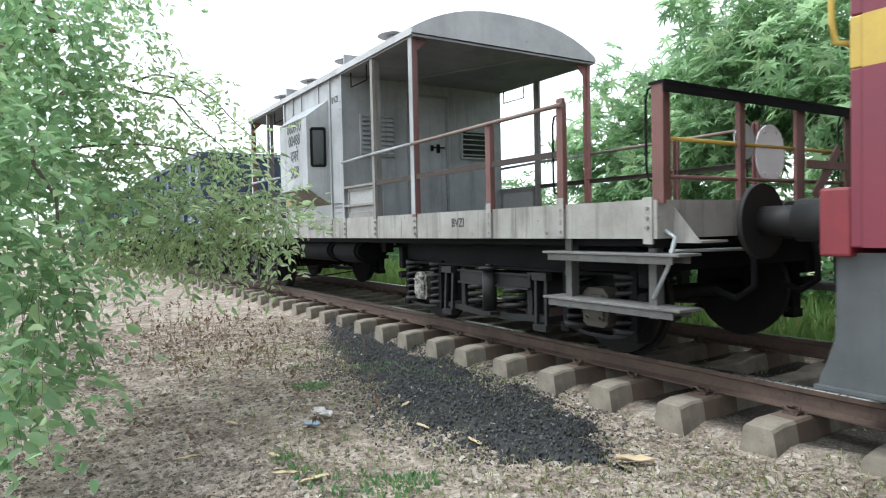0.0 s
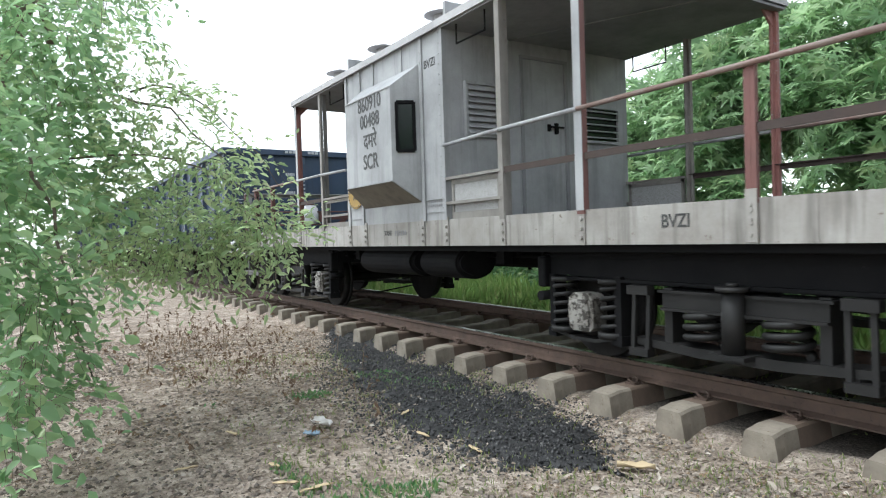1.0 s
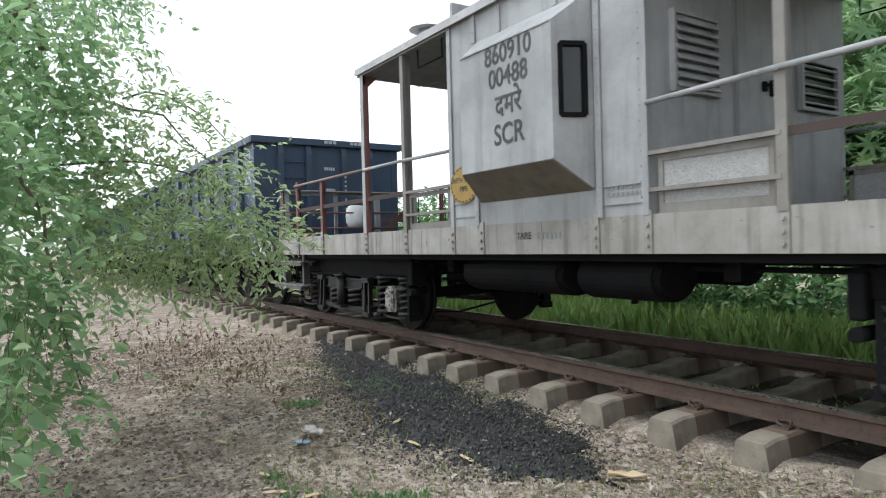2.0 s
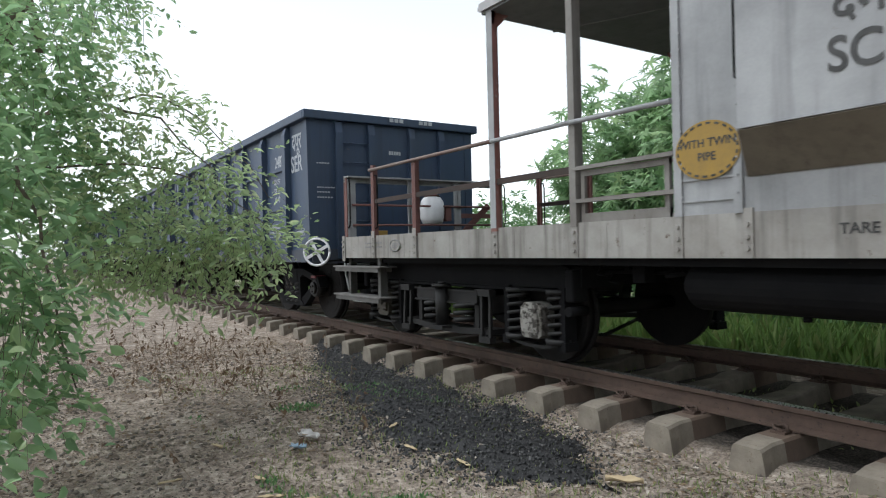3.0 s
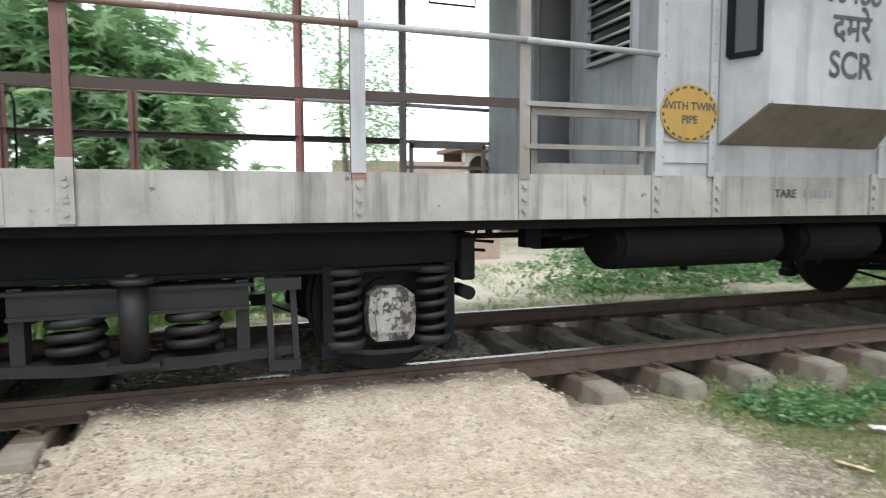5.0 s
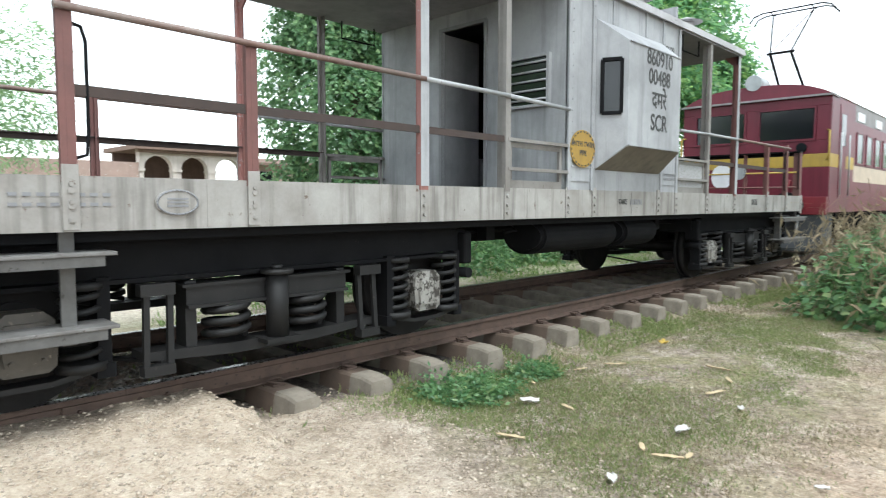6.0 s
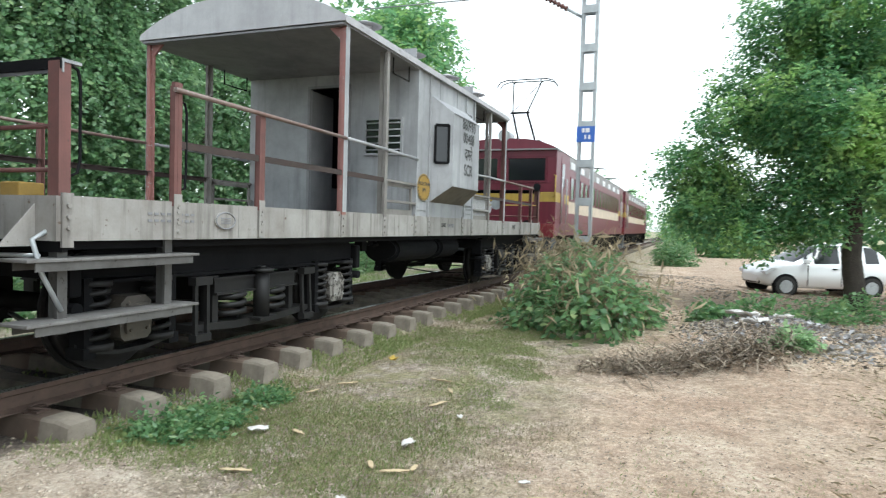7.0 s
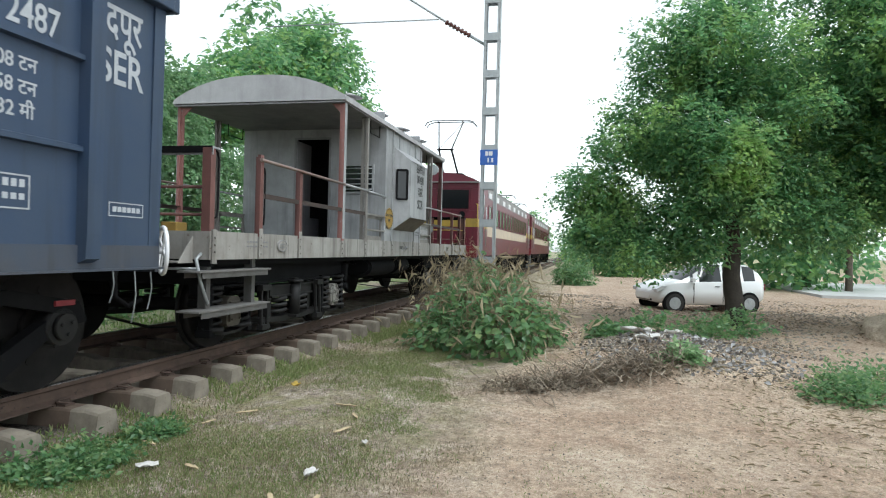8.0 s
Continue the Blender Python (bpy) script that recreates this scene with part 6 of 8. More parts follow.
near_tree = plant("near_tree", "leafy green tree with drooping boughs over the path", "tree", rhomb(0.56, 0.13), LEAF_NEAR, near_left, 680, 0.42, 8, 0.10, 0.45, 11, near_wood, BARK, 0.0026, shell=0.15)
add_crown(near_tree, rhomb(0.40, 0.12), LEAF_FINE, near_right, 600, 0.42, 9, 0.076, 0.45, 12, BARK, 0.0024, shell=0.1)
add_crown(near_tree, rhomb(0.5, 0.12), LEAF_NEAR, near_top, 330, 0.45, 8, 0.085, 0.3, 13, BARK, 0.003, shell=0.1)

# withered weeds under it
r_ = np.random.RandomState(21)
n_ = 140
wx, wy = -8.2 + r_.normal(0, 1.5, n_), 1.75 + r_.normal(0, 0.55, n_)
base = np.stack([wx, wy, ground_z(wx, wy)], -1)
tip = base + np.stack([r_.normal(0, 0.22, n_), r_.normal(0, 0.18, n_), r_.uniform(0.10, 0.55, n_)], -1)
weeds = tagged(new("withered_weeds"), "brown withered weeds in leaf litter", "weeds", kind="stuff")
twig_mesh("stalks", np.stack([base, (base + tip) / 2 + r_.normal(0, 0.02, (n_, 3)), tip], 1), 0.004, DRYWOOD, weeds)
lt = r_.uniform(0.25, 1.05, (n_, 7, 1))
lp = (base[:, None] * (1 - lt) + tip[:, None] * lt).reshape(-1, 3)
v, f = scatter_leaves(simple_leaf(0.42), lp, r_.normal(size=lp.shape) + np.array([0, 0, -0.8]), r_.normal(size=lp.shape), r_.uniform(0.03, 0.075, len(lp)))
part("dry_leaves", raw("dry_leaves", v, f, WITHERED), WITHERED, weeds)

# broad-leaved thicket across the line
PALM = palmate()
plant("broadleaf_tree", "tall thicket of hand-shaped green leaves", "tree", PALM, LEAF_BIG,
      clumps([((-9.6, 12.0, 2.9), (1.9, 1.5, 1.9)), ((-7.2, 11.6, 3.6), (1.9, 1.5, 2.6)), ((-4.6, 11.6, 3.9), (2.2, 1.6, 2.9)), ((-1.9, 11.4, 3.1), (1.6, 1.4, 2.3)), ((-0.7, 11.3, 1.9), (1.1, 1.1, 1.5))], 26, 503, 0.28, 0.52),
      3000, 0.6, 5, 0.27, 0.40, 31, [(limb((-5.2, 12, -0.4), (-4.8, 12, 5.2), 0, 8, 0.03, 8), 0.14, 0.04), (limb((-5.1, 12, 1.2), (-8.2, 11.9, 4.6), 0.2, 7, 0.04, 9), 0.08, 0.02),
       (limb((-5.0, 12, 1.0), (-2.0, 11.5, 4.4), 0.2, 7, 0.04, 10), 0.08, 0.02), (limb((-9.4, 12, -0.4), (-9.8, 12, 4.0), 0.0, 7, 0.04, 12), 0.08, 0.02)], shell=0.35)
for k, (x, y, rx, h_) in enumerate(((-2.0, 10.3, 1.8, 1.3), (-5.4, 10.4, 2.2, 1.3), (-9.0, 10.6, 2.2, 1.5), (-12.8, 11.5, 2.2, 1.9), (-17.0, 12.5, 3.0, 2.1), (-23.0, 13.5, 4.0, 2.5), (-31.0, 14.5, 5.0, 3.0), (-42, 15, 7, 3.6))):
    plant("thicket_bush", "dense green bush in tall weeds", "bush", simple_leaf(0.5), LEAF_BUSH, [((x, y, h_ * 0.30), (rx, 1.1, h_ * 0.8))], 1500, 0.4, 6, 0.15 if k < 4 else 0.26, 0.35, 40 + k,
          [(limb((x, y, -0.45), (x + 0.3, y, h_ * 0.8), 0, 5, 0.05, 50 + k), 0.05, 0.015)], group="bushes beyond the line", shell=0.4)
plant("crossing_bush", "small bright green bush beside the sandy way", "bush", simple_leaf(0.6), LEAF_BUSH, [((0.75, 9.15, -0.15), (0.45, 0.4, 0.42))], 380, 0.25, 6, 0.09, 0.3, 62,
      [(limb((0.75, 9.2, -0.4), (0.9, 9.2, 0.1), 0, 4, 0.05, 63), 0.02, 0.008)], shell=0.3)
# sparse tree beyond the crossing
plant("sparse_tree", "tall sparse pale-green tree", "tree", simple_leaf(0.3), LEAF_BIG, [((3.8, 20.5, 5.2), (0.9, 0.9, 2.6)), ((4.6, 20.8, 3.4), (1.4, 1, 1.6)), ((5.0, 20.6, 4.8), (0.9, 0.9, 2.2)), ((2.0, 20, 7.2), (1.3, 1, 1.2))], 760, 0.6, 6, 0.22, 0.5, 61,
      [(limb((4, 20.5, -0.5), (3.6, 20.5, 8), 0, 7, 0.02, 13), 0.12, 0.03)], shell=0.1)
# creeper-clad trees
plant("creeper_tree", "tall tree smothered in dark green creeper", "tree", simple_leaf(0.75), LEAF_DARK,
      [((9.2, 11.6, 2.6), (1.8, 1.3, 4.6)), ((8.8, 11.6, 6.2), (1.5, 1.2, 2.4)), ((10.8, 11.8, 4.2), (1.6, 1.3, 5.2))], 17000, 0.34, 7, 0.115, 0.8, 71,
      [(limb((9.3, 11.8, -0.5), (9.3, 11.8, 7.6), 0, 8, 0.02, 14), 0.2, 0.06), (limb((9.3, 11.8, 3.0), (11.2, 11.9, 7.2), 0, 6, 0.03, 15), 0.1, 0.03)], shell=0.72, flat_up=0.5)
plant("creeper_tree", "broad tree smothered in dark green creeper", "tree", simple_leaf(0.75), LEAF_DARK,
      [((13.6, 12.2, 3.4), (2.2, 1.4, 4.6)), ((16.4, 12.4, 2.8), (2.2, 1.4, 3.9)), ((19.5, 12.6, 2.0), (2.4, 1.4, 2.8))], 13500, 0.38, 7, 0.13, 0.8, 72,
      [(limb((14, 12.3, -0.5), (14, 12.3, 6.6), 0, 8, 0.02, 16), 0.2, 0.06), (limb((16.5, 12.5, -0.5), (16.4, 12.5, 5.5), 0, 6, 0.03, 17), 0.12, 0.03)], shell=0.7, flat_up=0.5)
for k in range(5):
    x = 6.8 + 3.6 * k
    plant("creeper_bush", "low green creeper on the ground", "bush", simple_leaf(0.7), LEAF_BUSH, [((x, 9.3 + 0.25 * k, -0.15), (1.9, 0.9, 0.7))], 900, 0.3, 6, 0.10, 0.3, 80 + k,
          [(limb((x, 9.4, -0.4), (x + 0.4, 9.4, 0.3), 0, 4, 0.05, 90 + k), 0.02, 0.008)], group="creepers beyond the line", shell=0.5)
# trees beyond the locomotives
plant("roadside_tree", "large leafy tree rising behind the train", "tree", simple_leaf(0.55), LEAF_TREE,
      clumps([((32, 17, 10.6), (4.5, 3.2, 3.6)), ((38, 17.5, 12.2), (4.5, 3.2, 3.2)), ((44, 18, 9.8), (4.6, 3, 3.6)), ((27, 16.5, 7.0), (3.0, 2.5, 2.6)), ((37, 17, 7), (6, 3, 3))], 14, 504), 3900, 1.0, 7, 0.42, 0.4, 101,
      [(limb((36, 17, -0.5), (37, 17, 11), 0, 8, 0.03, 18), 0.4, 0.1), (limb((36, 17, 4), (30, 16.8, 10.5), 0.4, 6, 0.03, 19), 0.2, 0.05), (limb((36.5, 17, 5), (43.5, 17.5, 10), 0.4, 6, 0.03, 20), 0.2, 0.05)], shell=0.35)
for k, (x, y, z, rr) in enumerate(((62, 16, 3.5, 4.5), (80, 22, 7, 5.0), (100, 15, 4.0, 5.0), (130, 15, 4.0, 6.0), (175, 16, 5, 8.0), (55, 13, 1.5, 3.0))):
    plant("far_tree", "distant green tree along the line", "tree", simple_leaf(0.6), LEAF_TREE, [((x, y, z), (rr, rr * 0.7, rr * 0.75)), ((x + rr * 0.6, y, z - rr * 0.2), (rr * 0.7, rr * 0.6, rr * 0.5))], 750, 1.6, 6, 0.6 + rr * 0.04, 0.4, 110 + k,
          [(limb((x, y, -0.5), (x, y, z + rr * 0.3), 0, 5, 0.03, 120 + k), 0.25, 0.08)], group="distant trees", shell=0.4)
for k, (x, y, z, rr) in enumerate(((44, -2.4, 1.2, 2.6), (56, -1.6, 2.0, 3.4), (72, -1.5, 2.5, 4.2), (96, -2.0, 3.0, 5.5), (140, -3, 4, 8), (34, -10, 3.5, 4.0), (40, -22, 3.0, 5.0), (60, -35, 4, 8), (30, 0.6, -0.2, 0.9), (38, 1.0, -0.1, 1.0))):
    plant("wayside_tree" if z > 1 else "wayside_bush", "green tree beside the line" if z > 1 else "low grey-green bush beside the line", "tree" if z > 1 else "bush", simple_leaf(0.6), LEAF_TREE if z > 1 else LEAF_BUSH,
          [((x, y, z), (rr, rr * 0.8, rr * 0.85)), ((x - rr * 0.3, y + rr * 0.4, z * 0.6), (rr * 0.7, rr * 0.6, rr * 0.6))], 800, 0.35 * rr, 6, 0.13 * rr ** 0.8, 0.5, 130 + k,
          [(limb((x, y, -0.4), (x, y, z + rr * 0.3), 0, 5, 0.03, 140 + k), 0.06 * rr, 0.02 * rr)], group="wayside trees", shell=0.4)
# the shade tree over the car
shade_blobs = [((14.2, 0.15, 2.5), (0.8, 0.6, 0.8)), ((14.1, 0.1, 1.55), (0.7, 0.55, 0.45)), ((13.9, -0.9, 1.25), (0.8, 0.6, 0.45)), ((13.9, -1.9, 1.35), (0.7, 0.6, 0.45)), ((14.6, -2.0, 5.0), (1.5, 1.2, 1.2)), ((14.4, -0.9, 3.6), (1.1, 0.95, 1.0)), ((14.2, -0.45, 2.0), (1.0, 0.65, 0.8)), ((14.3, -1.7, 1.75), (1.2, 1.2, 0.95)), ((14.5, -3.6, 2.3), (1.4, 1.1, 1.1)),
               ((15.0, -3.6, 4.3), (1.7, 1.3, 1.4)), ((15.2, -2.4, 3.3), (1.7, 1.6, 1.4)), ((13.6, -2.2, 3.2), (1.1, 1.2, 1.2)), ((14.8, -2.3, 6.0), (1.2, 1.0, 0.9))]
plant("shade_tree", "full-crowned green shade tree with a dark trunk", "tree", simple_leaf(0.55), LEAF_TREE, clumps(shade_blobs, 14, 501, 0.28, 0.46), 12500, 0.34, 8, 0.105, 0.30, 151,
      [(limb((14.53, -2.86, -0.4), (14.7, -2.6, 3.6), 0, 8, 0.02, 21), 0.20, 0.12), (limb((14.65, -2.7, 2.0), (14.3, -0.9, 3.8), 0.2, 6, 0.04, 22), 0.09, 0.03), (limb((14.65, -2.65, 2.4), (15.2, -4.2, 4.2), 0.2, 6, 0.04, 23), 0.09, 0.03),
       (limb((14.7, -2.6, 3.4), (14.6, -2.0, 5.8), 0.0, 6, 0.04, 24), 0.10, 0.03), (limb((14.6, -2.7, 1.8), (14.1, -1.0, 2.0), 0.25, 6, 0.04, 25), 0.05, 0.015)], bark=BARKDARK, shell=0.45)
plant("shade_tree", "second tall shade tree with overhanging boughs", "tree", simple_leaf(0.55), LEAF_TREE,
      clumps([((15.5, -6.6, 6.0), (2.4, 2.0, 2.4)), ((14.5, -5.6, 4.4), (1.6, 1.2, 1.6)), ((14.0, -7.2, 3.8), (1.6, 1.5, 1.6)), ((15.6, -4.8, 7.0), (1.8, 1.4, 1.4)), ((15.0, -6.2, 2.6), (1.4, 1.0, 1.0)), ((16.6, -5.4, 3.4), (1.6, 1.6, 1.5)), ((16.8, -7.2, 2.7), (1.6, 1.4, 1.2)), ((17.2, -6.2, 5.0), (2.0, 2.0, 2.0)), ((15.6, -4.9, 2.4), (1.2, 0.9, 0.9))], 14, 502, 0.28, 0.48), 12500, 0.38, 8, 0.125, 0.32, 152,
      [(limb((16.5, -7.6, -0.4), (15.8, -7.0, 6.5), 0, 8, 0.02, 26), 0.22, 0.08), (limb((16.2, -7.4, 2.5), (14.6, -5.6, 5.0), 0.3, 6, 0.03, 27), 0.08, 0.02)], bark=BARKDARK, shell=0.45)
stems("post", [([(31, -10.8, -0.4), (31, -10.8, 2.2)], 0.16, 0.12)], BARK, tagged(new("tree_stump"), "bare brown trunk by the pale road", "trunk"))

# creeper mound at the mast's foot
plant("creeper_mound", "mound of green creeper and dry vines at the mast foot", "bush", simple_leaf(0.8), LEAF_BUSH,
      [((9.2, 1.3, 0.0), (0.75, 0.55, 0.50)), ((10.4, 1.75, 0.05), (0.9, 0.65, 0.6)), ((10.3, 1.0, -0.08), (0.6, 0.4, 0.40)), ((11.6, 1.9, 0.15), (0.85, 0.6, 0.72)), ((9.9, 2.2, -0.12), (0.7, 0.4, 0.36))], 1700, 0.30, 5, 0.115, 0.55, 161,
      [(limb((9.5, 1.3, -0.4), (9.9, 1.4, 0.5), 0, 5, 0.06, 28), 0.02, 0.008), (limb((10.6, 1.6, -0.4), (11.2, 1.9, 0.8), 0, 5, 0.06, 29), 0.02, 0.008)], DRYWOOD, 0.004, shell=0.6)
r_ = np.random.RandomState(23)
vines = tagged(new("dry_vines"), "tangle of dry straw-coloured vines and grass", "vines", kind="stuff")
n_ = 2300
cc = np.array([(10.0, 1.4, 0.35), (11.3, 1.9, 0.65), (12.6, 2.3, 0.35), (13.3, 2.6, 0.5), (12.6, 2.0, 0.1)])[r_.randint(0, 5, n_)]
a0 = cc + r_.normal(0, 1, (n_, 3)) * np.array([0.62, 0.42, 0.30])
a2 = a0 + r_.normal(0, 1, (n_, 3)) * np.array([0.26, 0.26, 0.10]) + np.array([0, 0, -0.30])
twig_mesh("vine", np.stack([a0, (a0 + a2) / 2 + np.array([0, 0, 0.12]), a2], 1), 0.004, STRAW, vines)
lp = (a0 + (a2 - a0) * r_.uniform(0, 1, (n_, 1)))
v, f = scatter_leaves(simple_leaf(0.16), lp, r_.normal(0, 0.8, lp.shape) + np.array([0, 0, -0.8]), r_.normal(size=lp.shape), r_.uniform(0.12, 0.30, n_))
part("dry_blades", raw("dry_blades", v, f, STRAW), STRAW, vines)
BRUSHWOOD = leaf_mat("brushwood", (0.26, 0.205, 0.155), (0.46, 0.38, 0.29), (0.64, 0.56, 0.45), 0.0, 0.9)
brush = tagged(new("dry_brushwood"), "heap of dry cut brushwood", "brushwood", kind="stuff")
n_ = 1000
k_ = r_.uniform(0, 1, n_)
a0 = np.stack([7.2 + 1.0 * k_ + r_.normal(0, 0.25, n_), 0.9 - 1.75 * k_ + r_.normal(0, 0.18, n_), np.zeros(n_)], -1)
a0[:, 2] = ground_z(a0[:, 0], a0[:, 1]) + np.abs(r_.normal(0, 0.11, n_)) * (0.4 + 1.3 * k_)
a2 = a0 + r_.normal(0, 1, (n_, 3)) * np.array([0.24, 0.26, 0.07])
a2[:, 2] = np.maximum(a2[:, 2], ground_z(a2[:, 0], a2[:, 1]) + 0.005)
twig_mesh("sticks", np.stack([a0, (a0 + a2) / 2 + r_.normal(0, 0.03, (n_, 3)), a2], 1), 0.010, BRUSHWOOD, brush)

for k, (x, y, rr, mat) in enumerate(((8.4, -1.0, 0.22, LEAF_BIG), (10.9, -0.2, 0.30, LEAF_BUSH), (11.4, -0.9, 0.42, LEAF_BUSH), (12.6, -2.0, 0.45, LEAF_BUSH), (13.3, -2.7, 0.5, LEAF_BUSH), (7.7, -2.55, 0.42, LEAF_BUSH), (8.4, -3.1, 0.5, LEAF_BUSH), (3.62, 3.38, 0.30, LEAF_BUSH), (3.98, 3.42, 0.26, LEAF_BUSH), (4.7, 3.45, 0.20, LEAF_BUSH))):
    z = float(ground_z(x, y))
    plant("weed_clump", "small clump of green weeds", "weed", simple_leaf(0.6), mat, [((x, y, z + rr * 0.15), (rr, rr, rr * (0.6 if k < 5 else 0.32 if k < 7 else 0.12)))], 170 if k < 5 else 420, rr * 0.5, 5, 0.10 if k < 5 else 0.06 if k < 7 else 0.045, 0.1, 170 + k,
          [(limb((x, y, z - 0.03), (x, y, z + rr * 0.5), 0, 4, 0.05, 180 + k), 0.008, 0.004)], DRYWOOD, group="weed clumps", shell=0.2)


# ---- grass and litter, past counting ----
def grass(name, label, xr, yr, n, height, seed, mat=GRASS, keep=None, thick=0.035):
    r = np.random.RandomState(seed)
    x, y = r.uniform(*xr, n), r.uniform(*yr, n)
    m = (wave(x, y, 1.6, seed) + 0.5 * wave(x, y, 5, seed + 1)) > r.uniform(-0.5, 0.35, n)
    if keep is not None:
        m &= keep(x, y)
    x, y = x[m], y[m]
    p = np.stack([x, y, ground_z(x, y) - 0.004], -1)
    d = r.normal(0, 0.5, p.shape) + np.array([0, 0, 1.1])
    v, f = scatter_leaves(simple_leaf(thick / 0.5), p, d, r.normal(size=p.shape), height * r.uniform(0.4, 1.3, len(p)))
    return tagged(new(name, raw(name, v, f, mat)), label, "grass", kind="stuff")


grass("short_grass", "short patchy green turf beside the line", (2.4, 14), (0.2, 3.9), 270000, 0.034, 201, thick=0.06, keep=lambda x, y: (y + 0.6 * wave(x, y, 2.2, 33) + 0.5 * wave(x, y, 7, 35) + 0.35 * wave(x * 13.1, y * 11.7, 9, 36) > 1.45 + 0.12 * (x - 3)) & (x + 0.7 * wave(x, y, 2.5, 34) + 0.4 * wave(x * 12.3, y * 12.9, 9, 37) > 2.9))
grass("dead_turf", "straw-coloured dead blades in the turf", (2.4, 14), (-0.4, 3.9), 90000, 0.036, 204, STRAW, thick=0.05, keep=lambda x, y: y + 0.8 * wave(x, y, 2.2, 38) + 0.5 * wave(x * 12.1, y * 11.3, 9, 39) > 0.9 + 0.1 * (x - 3))
grass("path_weeds", "sparse tufts on the sandy waste", (2.6, 14), (-3.5, 2.2), 24000, 0.03, 202, thick=0.08, keep=lambda x, y: wave(x, y, 1.1, 45) + 0.6 * wave(x, y, 4, 46) > 0.12)
grass("verge_grass", "thin grass on the verge", (-8, -0.9), (1.2, 3.9), 9000, 0.05, 203, thick=0.06)
grass("tall_grass", "tall green grass beyond the rails", (-26, 0.2), (7.0, 10.5), 30000, 0.42, 205, GRASS_TALL, thick=0.03)
grass("field_grass", "low grass beyond the crossing", (-1, 18), (7.0, 13), 16000, 0.12, 207, GRASS_TALL, thick=0.06, keep=lambda x, y: ((y < 8.6) & ((x > 3.2) | (x < 1.2))) | (x > 4.2 + 0.4 * wave(x, y, 2, 91)) | (x < 0.5))
grass("shoulder_weeds", "weeds and dirt against the sleeper ends", (2.3, 13), (3.3, 4.1), 22000, 0.06, 210, thick=0.1)
grass("verge_weeds", "low green weeds creeping beside the coal", (-7, -1.2), (1.2, 3.3), 28000, 0.045, 212, LEAF_BUSH, thick=0.22, keep=lambda x, y: (wave(x, y, 1.6, 92) + 0.6 * wave(x, y, 6, 93) > 0.25) & (y < 3.0 - 0.25 * (x + 3)))
grass("track_weeds", "weeds between the sleepers", (-9, 10), (4.5, 5.8), 2500, 0.05, 209, thick=0.2)


def litter(name, label, category, xr, yr, n, size, mat, seed, template, lift=0.006, spread=0.25, keep=None):
    r = np.random.RandomState(seed)
    x, y = r.uniform(*xr, n), r.uniform(*yr, n)
    if keep is not None:
        m = keep(x, y, r)
        x, y = x[m], y[m]
    p = np.stack([x, y, ground_z(x, y) + lift], -1)
    a = r.uniform(0, math.tau, len(p))
    d = np.stack([np.cos(a), np.sin(a), r.normal(0, spread, len(p))], -1)
    v, f = scatter_leaves(template, p, d, np.array([0, 0, 1.0]) + r.normal(0, spread, p.shape), size * r.uniform(0.4, 1.6, len(p)) ** 1.3)
    return tagged(new(name, raw(name, v, f, mat)), label, category, kind="stuff")


CRUMB = leaf_mat("dark_crumbs", (0.10, 0.08, 0.062), (0.18, 0.145, 0.11), (0.27, 0.22, 0.17), 0.0, 0.95)
CLODGREY = leaf_mat("soil_clods", (0.10, 0.085, 0.07), (0.20, 0.17, 0.145), (0.33, 0.29, 0.25), 0.0, 0.95)
CLOD = leaf_mat("sandy_clods", (0.32, 0.26, 0.20), (0.46, 0.38, 0.30), (0.56, 0.48, 0.38), 0.0, 0.95)
left_soil = lambda x, y, r: 0.8 * wave(x, y, 1.4, 81) + 0.6 * wave(x, y, 5, 82) > r.uniform(-0.7, 0.5, len(x))
off_cross = lambda x, y, r: ~((x > -1.0) & (x < 2.6) & (y > 1.0) & (r.uniform(0, 1, len(x)) > 0.12))
litter("fallen_leaves", "dry fallen leaves on the soil", "leaf litter", (-11, -0.6), (-0.4, 3.9), 20000, 0.026, LEAF_DRY, 211, simple_leaf(0.5), keep=lambda x, y, r: 0.9 * wave(x, y, 1.1, 73) + 0.5 * wave(x, y, 4, 74) - 0.10 * (x + 6) > r.uniform(-0.5, 0.5, len(x)))
litter("fallen_leaves", "pale scraps and dry leaves", "leaf litter", (-9, 14), (-3.5, 3.9), 42000, 0.018, CHIP, 213, simple_leaf(0.38), keep=lambda x, y, r: off_cross(x, y, r) & ((x < 0) | (r.uniform(0, 1, len(x)) < 0.3 + 0.5 * (y > 1.6))))
litter("bleached_leaves", "flat bleached dead leaves and bark on the soil", "leaf litter", (-10, -0.7), (-0.6, 3.7), 15000, 0.034, PALELEAF, 216, rhomb(0.55, 0.16), 0.008, 0.45, keep=left_soil)
STONE = (np.array([(1, 0, 0), (-1, 0.1, 0), (0, 0.8, 0), (0.1, -0.9, 0), (0, 0, 0.6), (0, 0, -0.5)]) * 0.5, np.array([(0, 2, 4), (2, 1, 4), (1, 3, 4), (3, 0, 4), (2, 0, 5), (1, 2, 5), (3, 1, 5), (0, 3, 5)]))
litter("dark_crumbs", "dark crumbs of soil, bark and coal", "crumbs", (-10, 0), (-0.4, 4.0), 38000, 0.012, CRUMB, 214, STONE, 0.002, keep=lambda x, y, r: wave(x, y, 1.3, 71) + 0.6 * wave(x, y, 5, 72) > r.uniform(-0.3, 0.6, len(x)))
